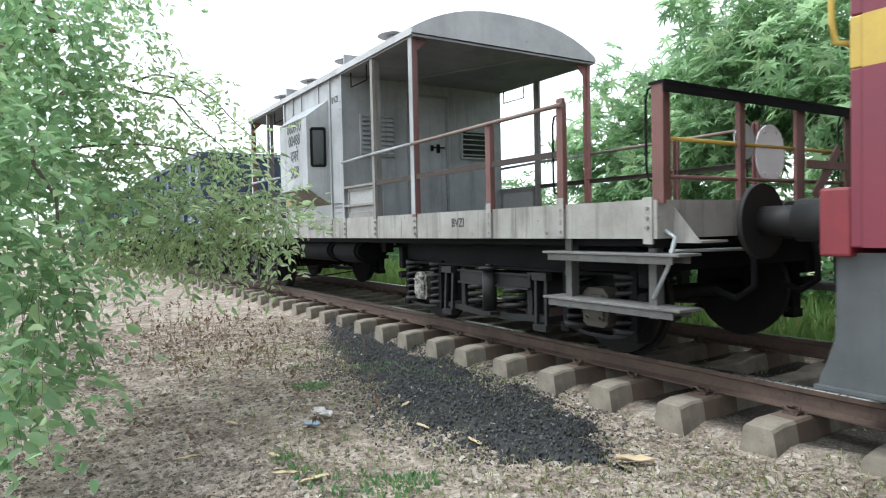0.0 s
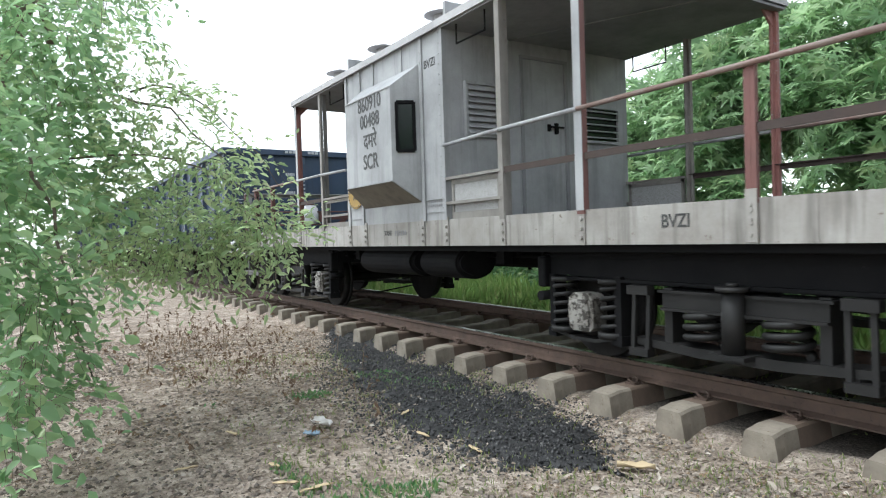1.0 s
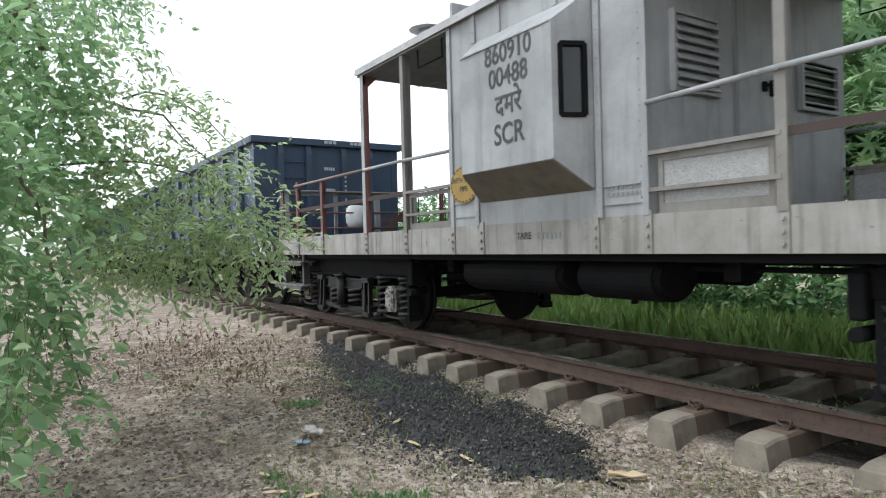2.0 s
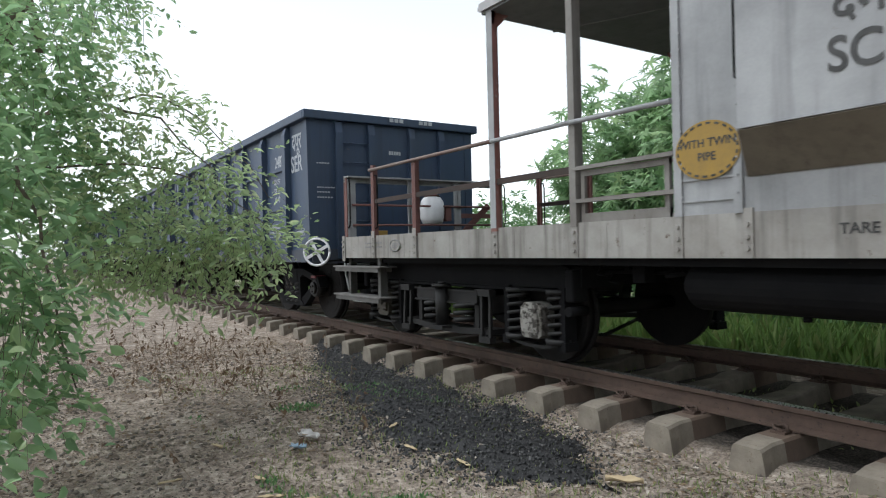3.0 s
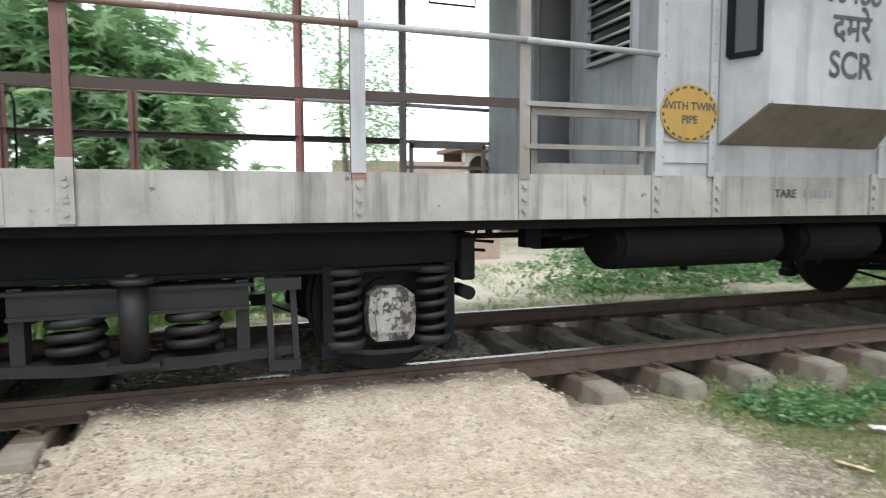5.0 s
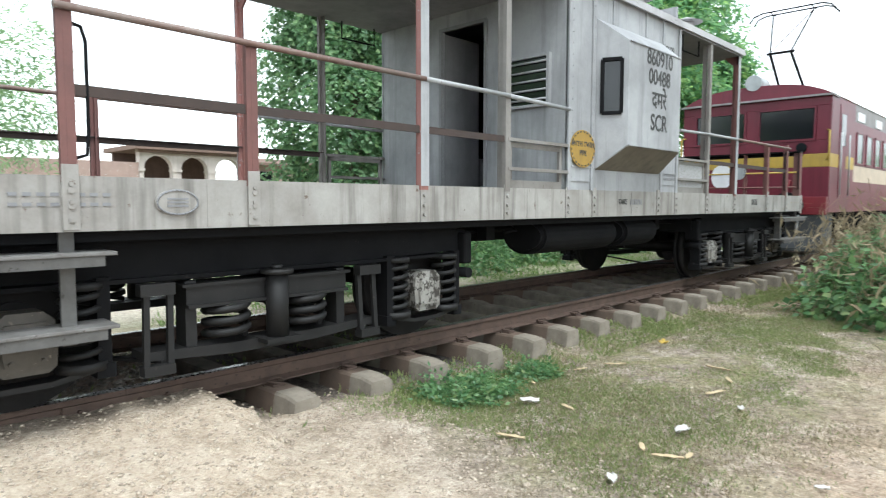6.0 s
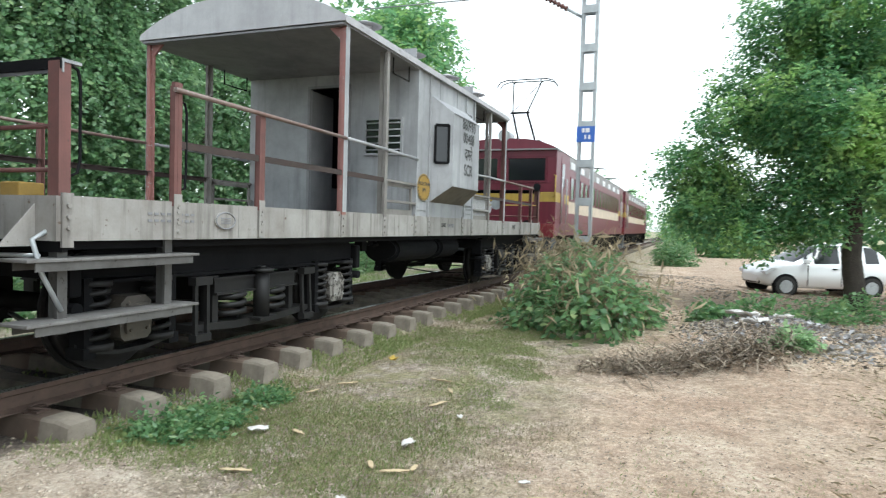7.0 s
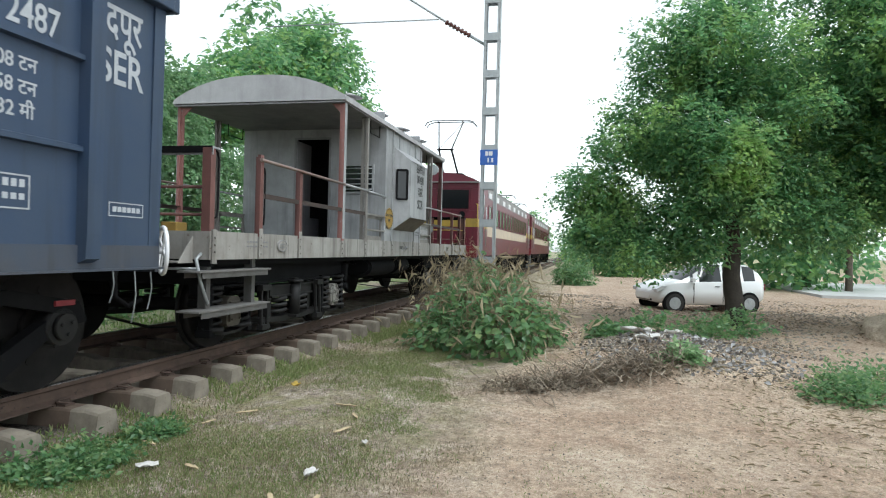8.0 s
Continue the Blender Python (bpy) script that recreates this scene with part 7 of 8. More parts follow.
litter("fallen_leaves", "brown dead leaves on the waste ground", "leaf litter", (2.4, 14), (-3.5, 3.4), 4500, 0.018, LEAF_DRY, 212, simple_leaf(0.5), keep=lambda x, y, r: wave(x, y, 1.8, 51) + 0.5 * wave(x, y, 6, 52) > r.uniform(-0.2, 0.5, len(x)))
litter("pebbles", "small stones in the soil", "pebbles", (-10, 14), (-3.5, 4.0), 18000, 0.013, PEBBLE, 215, STONE, 0.002, keep=lambda x, y, r: wave(x, y, 1.5, 75) > r.uniform(-0.6, 0.5, len(x)))
litter("ballast", "dusty grey ballast stones between the rails", "ballast", (-0.7, 2.2), (4.45, 5.85), 2600, 0.038, PEBBLE, 217, STONE, 0.004)
litter("rubble", "broken stones and rubbish on waste ground", "rubble", (8.2, 13.5), (-3.4, 0.0), 2200, 0.05, PEBBLE, 219, STONE, 0.006, 0.5, keep=lambda x, y, r: wave(x, y, 2, 61) > r.uniform(-0.4, 0.3, len(x)))
litter("sand_clods", "clods of dry sandy earth on the crossing", "clods", (-1.2, 3.4), (0.4, 4.2), 7000, 0.022, CLOD, 221, STONE, 0.003)
litter("husk_bits", "pale shreds among the rubbish", "litter", (7.5, 13), (-3.2, 0.6), 1500, 0.06, CHIP, 223, simple_leaf(0.3), 0.015, 0.5)
litter("soil_clods", "grey-brown clods of dry soil", "clods", (-9, -0.8), (-0.5, 3.8), 9000, 0.036, CLODGREY, 225, STONE, 0.0, 0.4, keep=left_soil)
litter("dry_leaf_heap", "dead leaves and shreds caught in the brushwood", "leaf litter", (6.8, 8.8), (-1.3, 1.2), 5500, 0.05, CHIP, 226, simple_leaf(0.4), 0.03, 0.8, keep=lambda x, y, r: np.abs(y - 0.9 + 1.75 * (x - 7.2)) < 0.75 * r.uniform(0.2, 1.0, len(x)))
litter("heap_clods", "grey earth clods and rubble on the heap", "rubble", (8.2, 12.0), (-2.6, 0.6), 6000, 0.06, PEBBLE, 228, STONE, 0.0, 0.5, keep=lambda x, y, r: np.exp(-(((x - 9.8) / 1.5) ** 2 + ((y + 1.0) / 1.0) ** 2)) > r.uniform(0.1, 1.1, len(x)))
litter("path_stones", "small stones and crumbs on the sandy path", "pebbles", (2.4, 9.0), (-3.5, 2.6), 5000, 0.014, CLOD, 230, STONE, 0.002)
litter("path_shreds", "bits of straw and dead leaf on the sandy path", "leaf litter", (2.4, 9.0), (-3.5, 3.4), 5000, 0.022, CHIP, 231, simple_leaf(0.3), 0.006, 0.25, keep=lambda x, y, r: wave(x, y, 1.6, 84) + 0.6 * wave(x, y, 5, 85) > r.uniform(-0.5, 0.6, len(x)))
litter("yard_litter", "clods, stones and dead leaves under the trees", "litter", (11.5, 24), (-8.5, 3.0), 12000, 0.06, PEBBLE, 232, STONE, 0.0, 0.5, keep=lambda x, y, r: 0.9 * wave(x, y, 0.9, 86) + 0.6 * wave(x, y, 3, 87) > r.uniform(-0.4, 0.7, len(x)))
litter("yard_leaves", "brown dead leaves under the trees", "leaf litter", (11.0, 24), (-9, 3.0), 16000, 0.06, LEAF_DRY, 233, simple_leaf(0.5), 0.008, 0.3, keep=lambda x, y, r: 0.9 * wave(x, y, 0.8, 88) + 0.6 * wave(x, y, 3, 89) > r.uniform(-0.5, 0.6, len(x)))
litter("rubbish", "grey and white scraps of rubbish strewn over the waste ground", "rubbish", (7.9, 12.8), (-3.3, 0.2), 5200, 0.045, RUBBISH, 227, rhomb(0.9, 0.2), 0.02, 0.7, keep=lambda x, y, r: np.exp(-(((x - 9.4) / 1.5) ** 2 + ((y + 1.3 + 0.3 * (x - 9.4)) / 1.1) ** 2)) > r.uniform(0.05, 1.0, len(x)))
litter("dead_grass", "dry straw and dead grass on the path", "dry grass", (4.2, 9), (-3.6, 0.4), 5200, 0.07, STRAW, 229, simple_leaf(0.1), 0.01, 0.25, keep=lambda x, y, r: 0.8 * wave(x, y, 1.2, 83) - 0.35 * (y + 1.6) > r.uniform(-0.1, 0.8, len(x)))

# coal spilt beside the line
def coal_patch():
    r = np.random.RandomState(31)
    nx, ny = 330, 120
    x, y = np.meshgrid(np.linspace(-9.6, -2.5, nx), np.linspace(1.9, 4.15, ny), indexing="ij")
    mid = np.interp(x, [-9.6, -6.3, -4.4, -3.3, -2.7], [3.95, 3.27, 2.95, 2.80, 2.80])
    half = np.interp(x, [-9.6, -8, -6.3, -4.4, -3.6, -3.25, -3.0, -2.85, -2.75], [0.08, 0.42, 0.70, 0.80, 0.72, 0.60, 0.42, 0.24, 0.02])
    edge = np.clip(1 - ((y - mid) / half) ** 2, -1, 1)
    edge = edge + 0.34 * wave(x, y, 5, 12) + 0.30 * wave(x, y, 14, 13) + 0.28 * wave(x, y, 43, 14)
    z = ground_z(x, y) - 0.022 + 0.055 * np.clip(edge, -0.5, 0.9) + 0.012 * wave(x, y, 21, 15) + r.uniform(-0.010, 0.010, x.shape)
    ii, jj = np.meshgrid(np.arange(nx - 1), np.arange(ny - 1), indexing="ij")
    fq = np.stack([ii * ny + jj, (ii + 1) * ny + jj, (ii + 1) * ny + jj + 1, ii * ny + jj + 1], -1).reshape(-1, 4)
    ok = (edge + r.normal(0, 0.12, edge.shape) > 0.22)[:-1, :-1].reshape(-1)
    heap = tagged(new("coal_spill"), "thin black spill of coal dust and lumps", "coal", kind="stuff")
    part("dust", raw("dust", np.stack([x, y, z], -1).reshape(-1, 3), fq[ok], COAL, False), COAL, heap)
    n = 42000
    i = r.randint(0, nx * ny, n)
    e = edge.reshape(-1)[i]
    i = i[(e > 1.2 * r.uniform(0, 1, n) - 0.85)]
    p = np.stack([x.reshape(-1)[i], y.reshape(-1)[i], 0 * i], -1) + r.normal(0, 0.03, (len(i), 3)) * np.array([1, 1, 0])
    p[:, 2] = np.maximum(z.reshape(-1)[i], ground_z(p[:, 0], p[:, 1])) + 0.002
    v, f = scatter_leaves(STONE, p, r.normal(size=p.shape), r.normal(size=p.shape), 0.008 + 0.034 * r.uniform(0, 1, len(i)) ** 2.5)
    part("lumps", raw("lumps", v, f, COALLUMP), COALLUMP, heap)


COALLUMP = leaf_mat("coal_lumps", (0.008, 0.008, 0.009), (0.028, 0.028, 0.030), (0.17, 0.165, 0.16), 0.0, 0.4)
coal_patch()


# ---- overhead-line mast ----
def mast():
    m = tagged(new("overhead_line_mast"), "galvanised lattice mast with a blue number plate", "mast")
    x, y, z0, z1 = 13.95, 2.25, -0.45, 9.2
    for s in (-1, 1):
        bm = bmesh.new()
        c = y + s * 0.165
        box(bm, x - 0.09, x + 0.09, c - 0.006, c + 0.006, z0, z1)
        for d in (-1, 1):
            box(bm, *sorted((x + d * 0.09, x + d * 0.084)), *sorted((c, c - s * 0.05)), z0, z1)
        part("channel", bm, GALV, m, "galvanised steel channel")
    for k in range(12):
        bm = bmesh.new()
        z = 0.05 + k * 0.80
        for d in (-1, 1):
            bm = bmesh.new()
            box(bm, *sorted((x + d * 0.09, x + d * 0.098)), y - 0.175, y + 0.175, z, z + 0.16)
            part("batten", bm, GALV, m)
    bm = bmesh.new()
    box(bm, x - 0.115, x - 0.108, y - 0.19, y + 0.19, 2.97, 3.30, 0.002)
    sign = part("number_plate", bm, BLUESIGN, m, "blue enamel plate with white marks")
    bm = bmesh.new()
    for a, b, c in ((-0.08, 0.02, 3.17), (0.02, 0.09, 3.17), (-0.10, -0.04, 3.03), (-0.01, 0.04, 3.03)):
        box(bm, x - 0.120, x - 0.116, y + a, y + b - 0.015, c, c + 0.09)
    part_pieces("bar", bm, SIGNWHITE, sign, "white painted bar")
    bm = bmesh.new()
    bar(bm, (x, y + 0.15, 5.58), (x, 2.75, 5.80), 0.03, 8)
    bar(bm, (x, 3.25, 6.1), (x, 5.0, 7.25), 0.022, 8)
    part("stay_tube", bm, GALV, m, "sloping stay tube")
    bm = bmesh.new()
    for k in range(7):
        p = Vector((x, 2.75, 5.80)).lerp(Vector((x, 3.25, 6.1)), k / 6)
        q = p + Vector((0, 0.03, 0.018))
        bar(bm, p, q, 0.055, 10)
    bar(bm, (x, 2.75, 5.80), (x, 3.25, 6.1), 0.03, 8)
    part("insulator", bm, OXIDE, m, "brown ribbed insulator")
    bm = bmesh.new()
    bar(bm, (x, 3.45, 6.19), (x, 7.6, 6.24), 0.016, 8)
    part("registration_tube", bm, GALV, m)
    bm = bmesh.new()
    box(bm, x - 0.3, x + 0.3, y - 0.35, y + 0.35, -0.6, -0.2, 0.03)
    part("footing", bm, CONCRETE, m, "concrete footing")


mast()


# ---- white hatchback ----
def car():
    c = tagged(new("hatchback_car"), "white parked hatchback car in the shade of a tree", "car")
    stations = np.array([(-1.82, 0.60, 0.44, 0.82, 0.86), (-1.77, 0.73, 0.34, 0.94, 1.02), (-1.60, 0.79, 0.29, 0.97, 1.27), (-1.30, 0.82, 0.25, 0.96, 1.46), (-0.60, 0.83, 0.23, 0.94, 1.52), (0.10, 0.83, 0.23, 0.92, 1.49),
                         (0.60, 0.83, 0.23, 0.91, 1.20), (0.98, 0.82, 0.23, 0.90, 0.98), (1.30, 0.81, 0.25, 0.85, 0.91), (1.60, 0.76, 0.28, 0.74, 0.80), (1.78, 0.63, 0.33, 0.62, 0.67), (1.85, 0.46, 0.40, 0.53, 0.56)])
    xs = sorted([*stations[:, 0], -1.45, -1.05, -0.95, -0.39, -0.31, 0.25, 0.42, 0.70])
    body, glazing = bmesh.new(), bmesh.new()

    def ring(bm, x):
        w, zb, zm, zr = (np.interp(x, stations[:, 0], stations[:, k]) for k in (1, 2, 3, 4))
        side_pts = [(0.0, zb), (0.80 * w, zb), (0.97 * w, zb + 0.10), (w, 0.5 * (zb + zm)), (0.97 * w, zm), (0.95 * w, zm + 0.015), (0.95 * w - 0.30 * (zr - zm), zr - 0.05 * min(1, (zr - zm) * 3)), (0.60 * w, zr), (0.0, zr + 0.02)]
        return [bm.verts.new((x, y, z)) for y, z in side_pts] + [bm.verts.new((x, -y, z)) for y, z in side_pts[-2:0:-1]]
    for bm in (body, glazing):
        rings = [ring(bm, x) for x in xs]
        n = len(rings[0])
        for p, q, x0, x1 in zip(rings, rings[1:], xs, xs[1:]):
            for k in range(n):
                mid = 0.5 * (x0 + x1)
                side_glass = k in (5, n - 6) and -1.45 < mid < 0.70 and not (-1.05 < mid < -0.95 or -0.39 < mid < -0.31 or 0.42 < mid < 0.6)
                top_glass = k in (6, 7, n - 8, n - 7) and (0.25 < mid < 0.98 or -1.77 < mid < -1.45)
                if (side_glass or top_glass) == (bm is glazing):
                    bm.faces.new((p[k], p[(k + 1) % n], q[(k + 1) % n], q[k])).smooth = True
    body.faces.new([v for v in body.verts if abs(v.co.x - xs[0]) < 1e-4])
    body.faces.new([v for v in body.verts if abs(v.co.x - xs[-1]) < 1e-4])
    bmesh.ops.delete(glazing, geom=[v for v in glazing.verts if not v.link_faces], context="VERTS")
    part("body", body, CARWHITE, c, "glossy white rounded body")
    part("glazing", glazing, CARGLASS, c, "dark car windows")
    bm = bmesh.new()
    box(bm, 1.70, 1.835, -0.42, 0.42, 0.40, 0.50, 0.02)
    part("grille", bm, DARK, c, "black front grille")
    for s in (-1, 1):
        for x in (-1.22, 1.22):
            # no recess is cut: a black disc paints the wheel well's shade
            bm = bmesh.new()
            bar(bm, (x, s * 0.70, 0.30), (x, s * 0.832, 0.30), 0.34, 28)
            part("wheel_arch", bm, DARK, c, "black disc painting the shaded wheel well")
        bm = bmesh.new()
        box(bm, 0.62, 0.74, *sorted((s * 0.80, s * 0.95)), 0.94, 1.06, 0.02)
        part("mirror", bm, CARWHITE, c, "white door mirror")
        bm = bmesh.new()
        prism(bm, [(1.45, 0.78), (1.78, 0.60), (1.79, 0.70), (1.60, 0.80)], "y", *sorted((s * 0.5, s * 0.775)))
        part("headlight", bm, CARLAMP, c, "clear headlight")
        bm = bmesh.new()
        box(bm, -0.36, -0.345, *sorted((s * 0.815, s * 0.832)), 0.30, 0.93)
        box(bm, 0.60, 0.615, *sorted((s * 0.815, s * 0.832)), 0.30, 0.90)
        box(bm, -0.22, -0.08, *sorted((s * 0.82, s * 0.84)), 0.78, 0.81)
        part("door_seam", bm, DARK, c)
        for x in (-1.22, 1.22):
            w = bmesh.new()
            bar(w, (0, -0.09, 0), (0, 0.09, 0), 0.285, 28)
            w = part("wheel", w, TYRERUBBER, c, "black tyre", pose(x, s * 0.755, 0.285))
            bm = bmesh.new()
            bar(bm, (0, s * 0.085, 0), (0, s * 0.10, 0), 0.18, 20)
            for k in range(5):
                t = k * math.tau / 5
                flat(bm, (0, s * 0.104, 0), (0.17 * math.cos(t), s * 0.104, 0.17 * math.sin(t)), 0.05, 0.012, (0, 1, 0))
            part("rim", bm, GALV, w, "steel wheel rim")
    bm = bmesh.new()
    box(bm, 1.76, 1.815, -0.5, 0.5, 0.34, 0.50, 0.02)
    part("grille", bm, DARK, c, "dark lower grille")
    bm = bmesh.new()
    box(bm, -1.84, -1.79, -0.7, -0.5, 0.7, 0.9, 0.01)
    box(bm, -1.84, -1.79, 0.5, 0.7, 0.7, 0.9, 0.01)
    part("tail_light", bm, REDBUFF, c)
    c.matrix_basis = pose(21.7, -3.25, float(ground_z(21.7, -3.25)), 0, 0, 112)


CARWHITE, _nt, _b, _v = start("white_car_paint")
_b.inputs["Base Color"].default_value = (0.68, 0.69, 0.70, 1)
_b.inputs["Roughness"].default_value, _b.inputs["Coat Weight"].default_value = 0.25, 0.6
CARGLASS, _nt, _b, _v = start("car_glass")
_b.inputs["Base Color"].default_value = (0.02, 0.022, 0.024, 1)
_b.inputs["Roughness"].default_value = 0.05
CARLAMP, _nt, _b, _v = start("lamp_lens")
_b.inputs["Base Color"].default_value = (0.5, 0.52, 0.54, 1)
_b.inputs["Roughness"].default_value = 0.08
TYRERUBBER = surface("tyre_rubber", (0.02, 0.02, 0.02), (0.04, 0.038, 0.035), None, 8, 0.85)
car()

# ---- pale road beyond the waste ground ----
PALEROAD = surface("pale_concrete_road", (0.46, 0.46, 0.46), (0.38, 0.38, 0.375), None, 0.6, 0.85)
bm = bmesh.new()
box(bm, 27, 41, -90, -8.5, -0.42, -0.235)
tagged(part("road", bm, PALEROAD), "pale concrete road beyond the waste ground", "road", kind="structure")
bm = bmesh.new()
bmesh.ops.create_icosphere(bm, subdivisions=4, radius=1.0)
for v in bm.verts:
    n = noise.noise(v.co * 2.1) * 0.18 + noise.noise(v.co * 6) * 0.06
    v.co = Vector((v.co.x * (1.3 + n), v.co.y * (1.2 + n), v.co.z * (0.55 + n * 0.6)))
mound = part("earth_mound", bm, SOIL, None, "", pose(13.6, -6.1, -0.30))
tagged(mound, "low mound of brown earth", "earth mound")

# ---- beyond the crossing: brick wall, gate, drum, arcaded house ----
BRICK = surface("pale_pink_brick", (0.42, 0.30, 0.26), (0.34, 0.25, 0.22), (0.50, 0.44, 0.40), 3, 0.9, 0, 0.2, 0.6, 0.4)
BROWN = surface("brown_weathered_boards", (0.15, 0.10, 0.085), (0.11, 0.075, 0.065), None, 4, 0.85, 0, 0.4)
PLASTER = surface("faded_plaster", (0.60, 0.54, 0.50), (0.48, 0.42, 0.38), (0.36, 0.28, 0.25), 1.2, 0.9, 0, 0.5, 0.64)
TERRA = surface("brown_cornice", (0.22, 0.15, 0.12), (0.16, 0.11, 0.09), None, 3, 0.9)
wall = tagged(new("brick_wall"), "low pale pink brick wall beyond the crossing", "wall", kind="structure")
brick_me = bmesh.new()
box(brick_me, -0.115, 0.115, -0.055, 0.055, -0.035, 0.035, 0.004)
brick_me = mesh_of("brick", brick_me, BRICK)
for x0, x1 in ((-4.5, 2.9), (5.1, 6.4)):
    bm = bmesh.new()
    box(bm, x0, x1, 14.31, 14.50, -0.6, 1.0)
    part("core", bm, BRICK, wall)
for row in range(9):
    for k in range(13):
        x = -0.2 + k * 0.245 + (0.12 if row % 2 else 0)
        if x < 2.78:
            part("brick", brick_me, BRICK, wall, "", pose(x, 14.30, -0.36 + row * 0.082))
bm = bmesh.new()
for k in range(9):
    box(bm, 2.92 + k * 0.242, 3.15 + k * 0.242, 14.36, 14.42, -0.42, 1.05)
tagged(part("gate", bm, BROWN), "brown plank gate in the brick wall", "gate", kind="structure")
drum = tagged(new("blue_stand_pipe"), "blue painted stand pipe with a pale upper post", "stand pipe")
bm = bmesh.new()
bar(bm, (3.62, 13.4, -0.5), (3.62, 13.4, 0.12), 0.10, 16)
bar(bm, (3.62, 13.4, 0.10), (3.62, 13.4, 0.15), 0.12, 16)
part("base_pipe", bm, BLUESIGN, drum, "blue lower pipe")
bm = bmesh.new()
bar(bm, (3.62, 13.4, 0.15), (3.62, 13.4, 0.9), 0.07, 12)
bar(bm, (3.62, 13.35, 0.6), (3.62, 13.1, 0.55), 0.03, 8)
part("upper_post", bm, PLASTER, drum, "pale upper post")


def house():
    h = tagged(new("arcaded_house"), "old plastered house with an arched veranda", "house")
    z0, zs, zt, r = -0.5, 2.35, 3.02, 0.52
    xs = [9.2 + 1.36 * k for k in range(4)]
    for k in range(3):
        cx = xs[k] + 0.68
        bm = bmesh.new()
        pts = [(xs[k], zs)] + [(cx - r, zs)] + [(cx - r * math.cos(a), zs + 0.48 * math.sin(a)) for a in np.linspace(0.15, math.pi - 0.15, 13)] + [(cx + r, zs), (xs[k] + 1.36, zs), (xs[k] + 1.36, zt), (xs[k], zt)]
        prism(bm, pts, "y", 24.0, 24.3)
        part("arch", bm, PLASTER, h, "plastered veranda arch")
    for k in range(4):
        bm = bmesh.new()
        w = 0.16
        box(bm, max(xs[0], xs[k] - w), min(xs[-1], xs[k] + w), 24.0, 24.3, z0, zs)
        box(bm, max(xs[0], xs[k] - w) - 0.02, min(xs[-1], xs[k] + w) + 0.02, 23.96, 24.3, zs - 0.1, zs)
        part("pier", bm, PLASTER, h, "plastered pier")
    # the gate's dark brown here carries the veranda's shade as wall colour
    bm = bmesh.new()
    box(bm, xs[0], xs[-1], 26.5, 26.7, z0, zt)
    part("back_wall", bm, BROWN, h, "back wall, dark brown to paint in the veranda's shade")
    bm = bmesh.new()
    box(bm, 4.0, xs[0], 24.05, 24.3, z0, 2.55)
    part("side_wall", bm, BRICK, h, "lower brick side wall")
    bm = bmesh.new()
    box(bm, xs[-1], 17.6, 24.05, 24.35, z0, 2.85)
    wl2 = part("side_wall", bm, BRICK, h, "brick side wing")
    for k in range(2):
        bm = bmesh.new()
        box(bm, xs[-1] + 0.7 + 1.9 * k, xs[-1] + 1.3 + 1.9 * k, 24.0, 24.06, 1.7, 2.4)
        part("window", bm, GLASSDARK, h, "small dark window")
    bm = bmesh.new()
    box(bm, xs[0] - 0.2, xs[-1] + 0.1, 23.7, 27, zt, zt + 0.16)
    box(bm, xs[0] - 0.1, xs[-1] + 0.05, 23.85, 24.0, zt - 0.1, zt)
    part("cornice", bm, TERRA, h, "brown projecting cornice and flat roof")
    bm = bmesh.new()
    prism(bm, [(23.7, 2.75), (24.4, 2.95), (27, 3.1), (27, 3.0), (24.4, 2.85), (23.7, 2.65)], "x", xs[-1] + 0.1, 17.8)
    part("roof", bm, TERRA, h, "low brown tiled roof")


house()

# ---- single scraps on the ground ----
def scrap(name, label, category, x, y, length, wide, mat, seed, group="", lift=0.012):
    """A crumpled flat scrap."""
    r = random.Random(seed)
    bm = bmesh.new()
    n, m = 7, 4
    g = [[bm.verts.new(((i / (n - 1) - 0.5) * length, (j / (m - 1) - 0.5) * wide * (1 - 0.55 * abs(2 * i / (n - 1) - 1) ** 2.2), r.uniform(0, 0.25) * wide + 0.2 * wide * abs(j - 1.5)))
          for j in range(m)] for i in range(n)]
    for i in range(n - 1):
        for j in range(m - 1):
            bm.faces.new((g[i][j], g[i + 1][j], g[i + 1][j + 1], g[i][j + 1])).smooth = True
    ob = part(name, bm, mat, None, "", pose(x, y, float(ground_z(x, y)) + lift, 0, 0, r.uniform(0, 360)))
    mod = ob.modifiers.new("sheet", "SOLIDIFY")
    mod.thickness = 0.004
    tagged(ob, label, category, group)


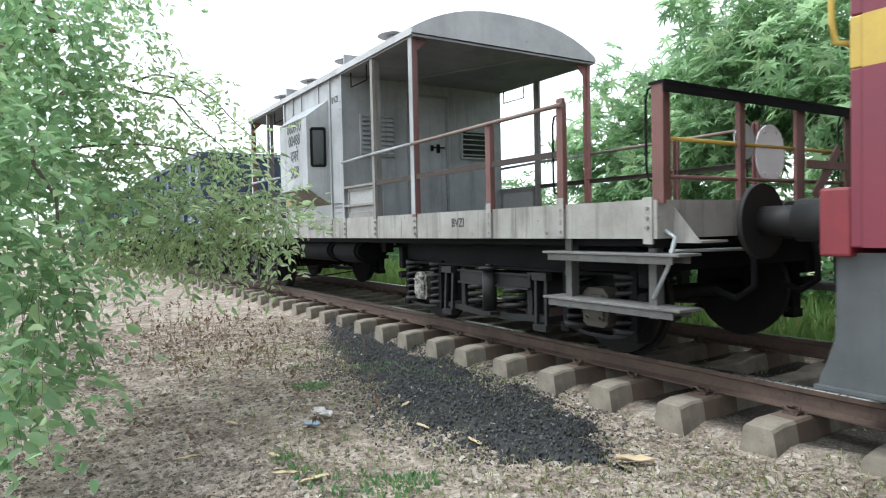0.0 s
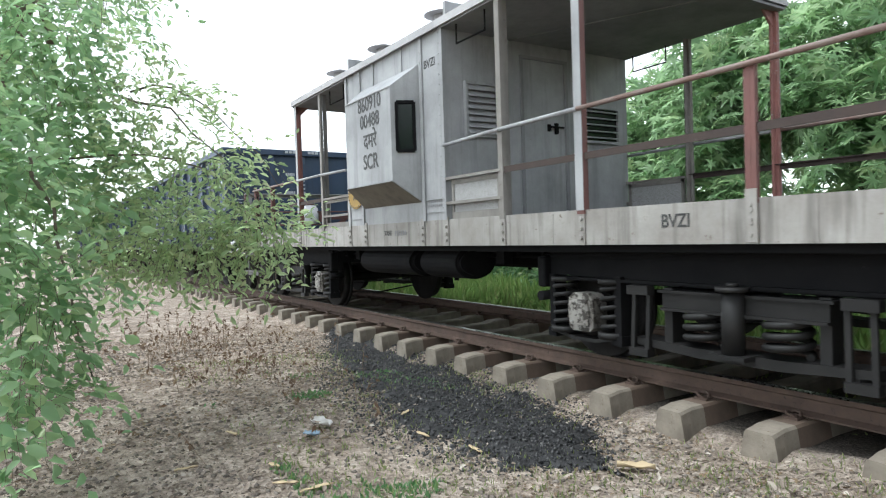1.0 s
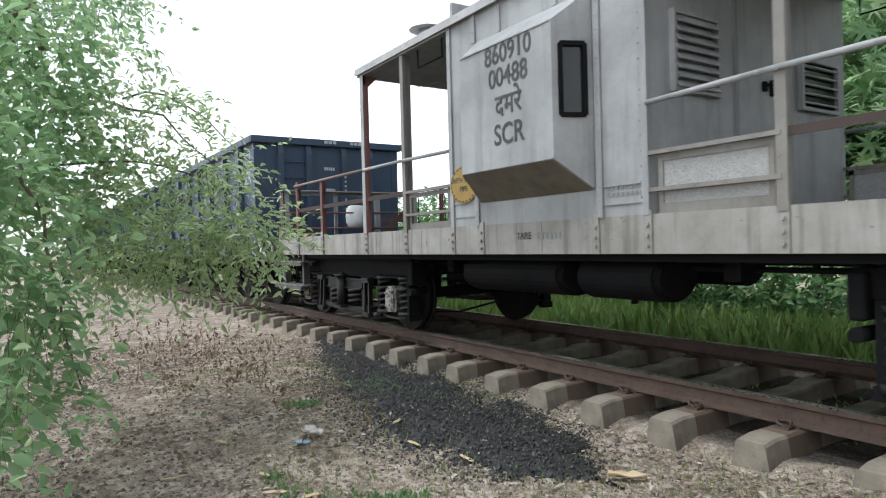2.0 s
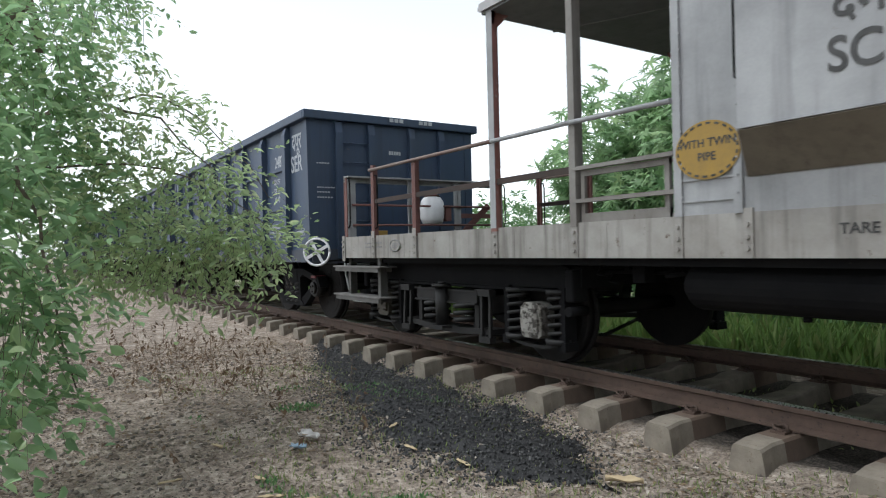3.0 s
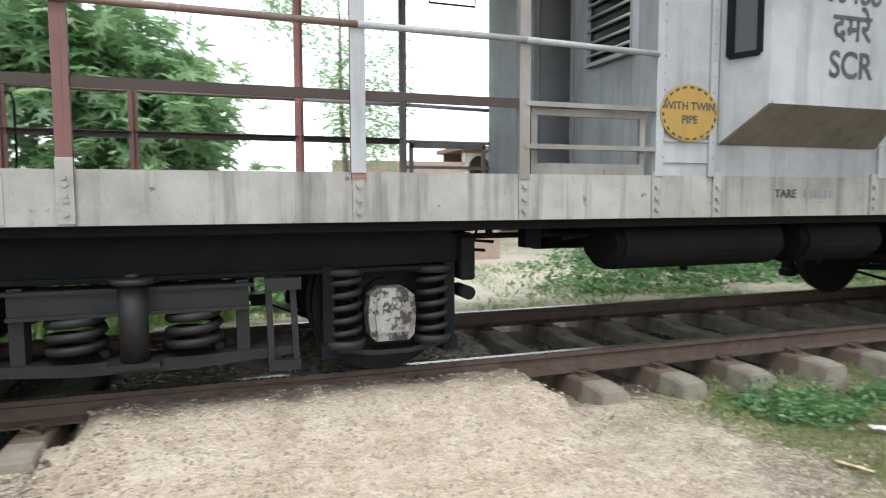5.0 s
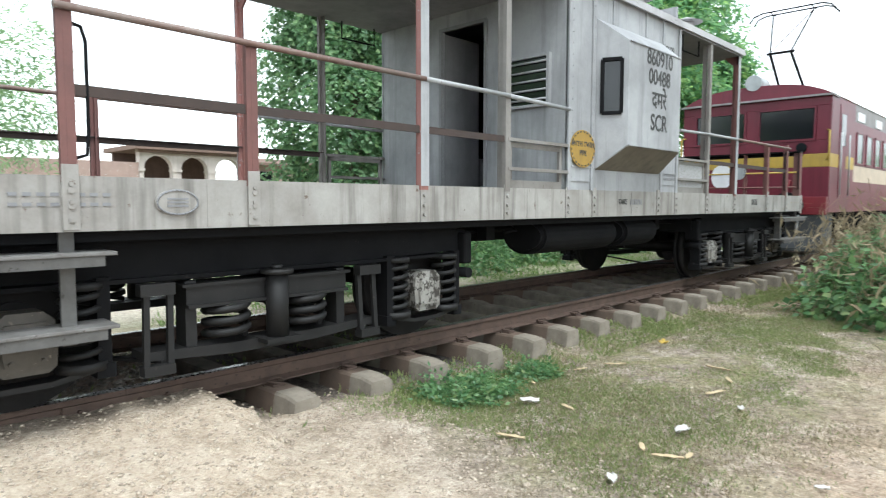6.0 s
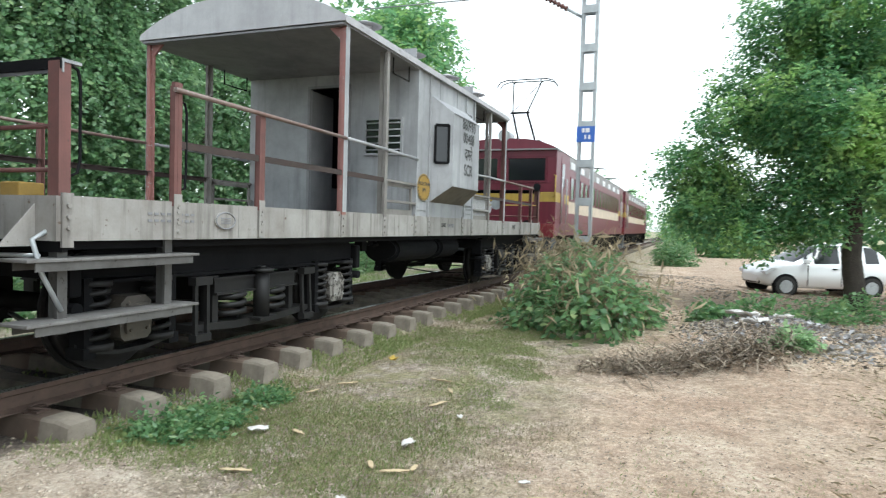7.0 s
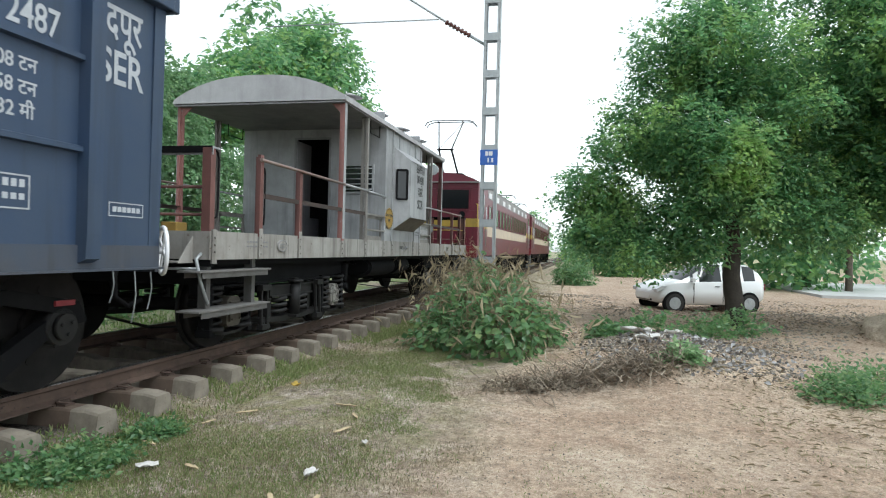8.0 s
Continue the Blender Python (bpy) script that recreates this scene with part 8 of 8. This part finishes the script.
for k, (x, y, ln) in enumerate(((5.39, 3.04, 0.20), (5.04, 1.99, 0.20), (5.84, 2.28, 0.22), (4.49, 3.34, 0.16), (3.22, 2.55, 0.19), (3.63, 1.88, 0.13), (3.61, 1.71, 0.18), (3.72, 1.63, 0.10), (3.95, 2.61, 0.14), (5.07, 3.2, 0.15),
                                (5.52, 2.07, 0.16), (3.58, 0.78, 0.24), (3.29, 1.18, 0.12), (-3.44, 2.38, 0.16), (-2.6, 2.95, 0.22), (-3.93, 2.27, 0.15), (-4.49, 2.45, 0.18), (-3.66, 1.18, 0.15), (-4.35, 0.76, 0.14), (-4.88, 1.18, 0.14), (-4.0, 1.22, 0.10), (-3.47, 1.3, 0.2))):
    scrap("wood_chip", "pale splintered wood chip on the ground", "wood chip", x, y, ln, 0.035 if k != 14 else 0.09, HUSK, 300 + k, "wood chips by the line")
for k, (x, y, ln) in enumerate(((-4.63, 1.79, 0.20), (4.06, 1.82, 0.13), (4.77, 1.71, 0.08), (3.77, 0.96, 0.07), (3.10, 1.78, 0.10), (3.87, 2.88, 0.14), (9.3, -0.7, 0.4), (10.2, -0.6, 0.45), (10.8, -1.2, 0.3))):
    scrap("plastic_scrap", "crumpled white plastic scrap", "litter", x, y, ln, ln * 0.55, PAPER, 340 + k, "plastic litter", 0.015)
scrap("blue_scrap", "faded blue plastic scrap beside white paper", "litter", -4.45, 1.64, 0.12, 0.08, FADEDBLUE, 360)
scrap("yellow_scrap", "yellow plastic wrapper in the grass", "litter", 6.35, 3.02, 0.13, 0.10, BAND, 361, "", 0.04)


def motions():
    """The train rolls on; every wheelset turns with it."""
    steps = [k * 0.25 for k in range(33)]
    for ob, shift in VEHICLES:
        walk(ob, [(t, pose(train_x(t) + shift, TRACK_Y, 0)) for t in steps])
    for ob, x, z, r in WHEELSETS:
        walk(ob, [(t, pose(x, 0, z, 0, math.degrees((train_x(t) - train_x(0)) / r), 0)) for t in steps])


# ---- sleepers and their clips, one by one ----
sl_me, clip_me = sleeper_mesh(), clip_mesh()
sleeper_rng = random.Random(5)
for x in SLEEPER_X:
    tilt = sleeper_rng.uniform(-1.2, 1.2)
    s = part("sleeper", sl_me, CONCRETE, track, "", pose(x + sleeper_rng.uniform(-0.02, 0.02), TRACK_Y + sleeper_rng.uniform(-0.03, 0.03), 0, 0, 0, tilt))
    if -14 < x < 20:
        for y in (RAIL_N, RAIL_F):
            part("rail_clip", clip_me, RAILSIDE, s, "", pose(0, y - TRACK_Y, 0))

motions()
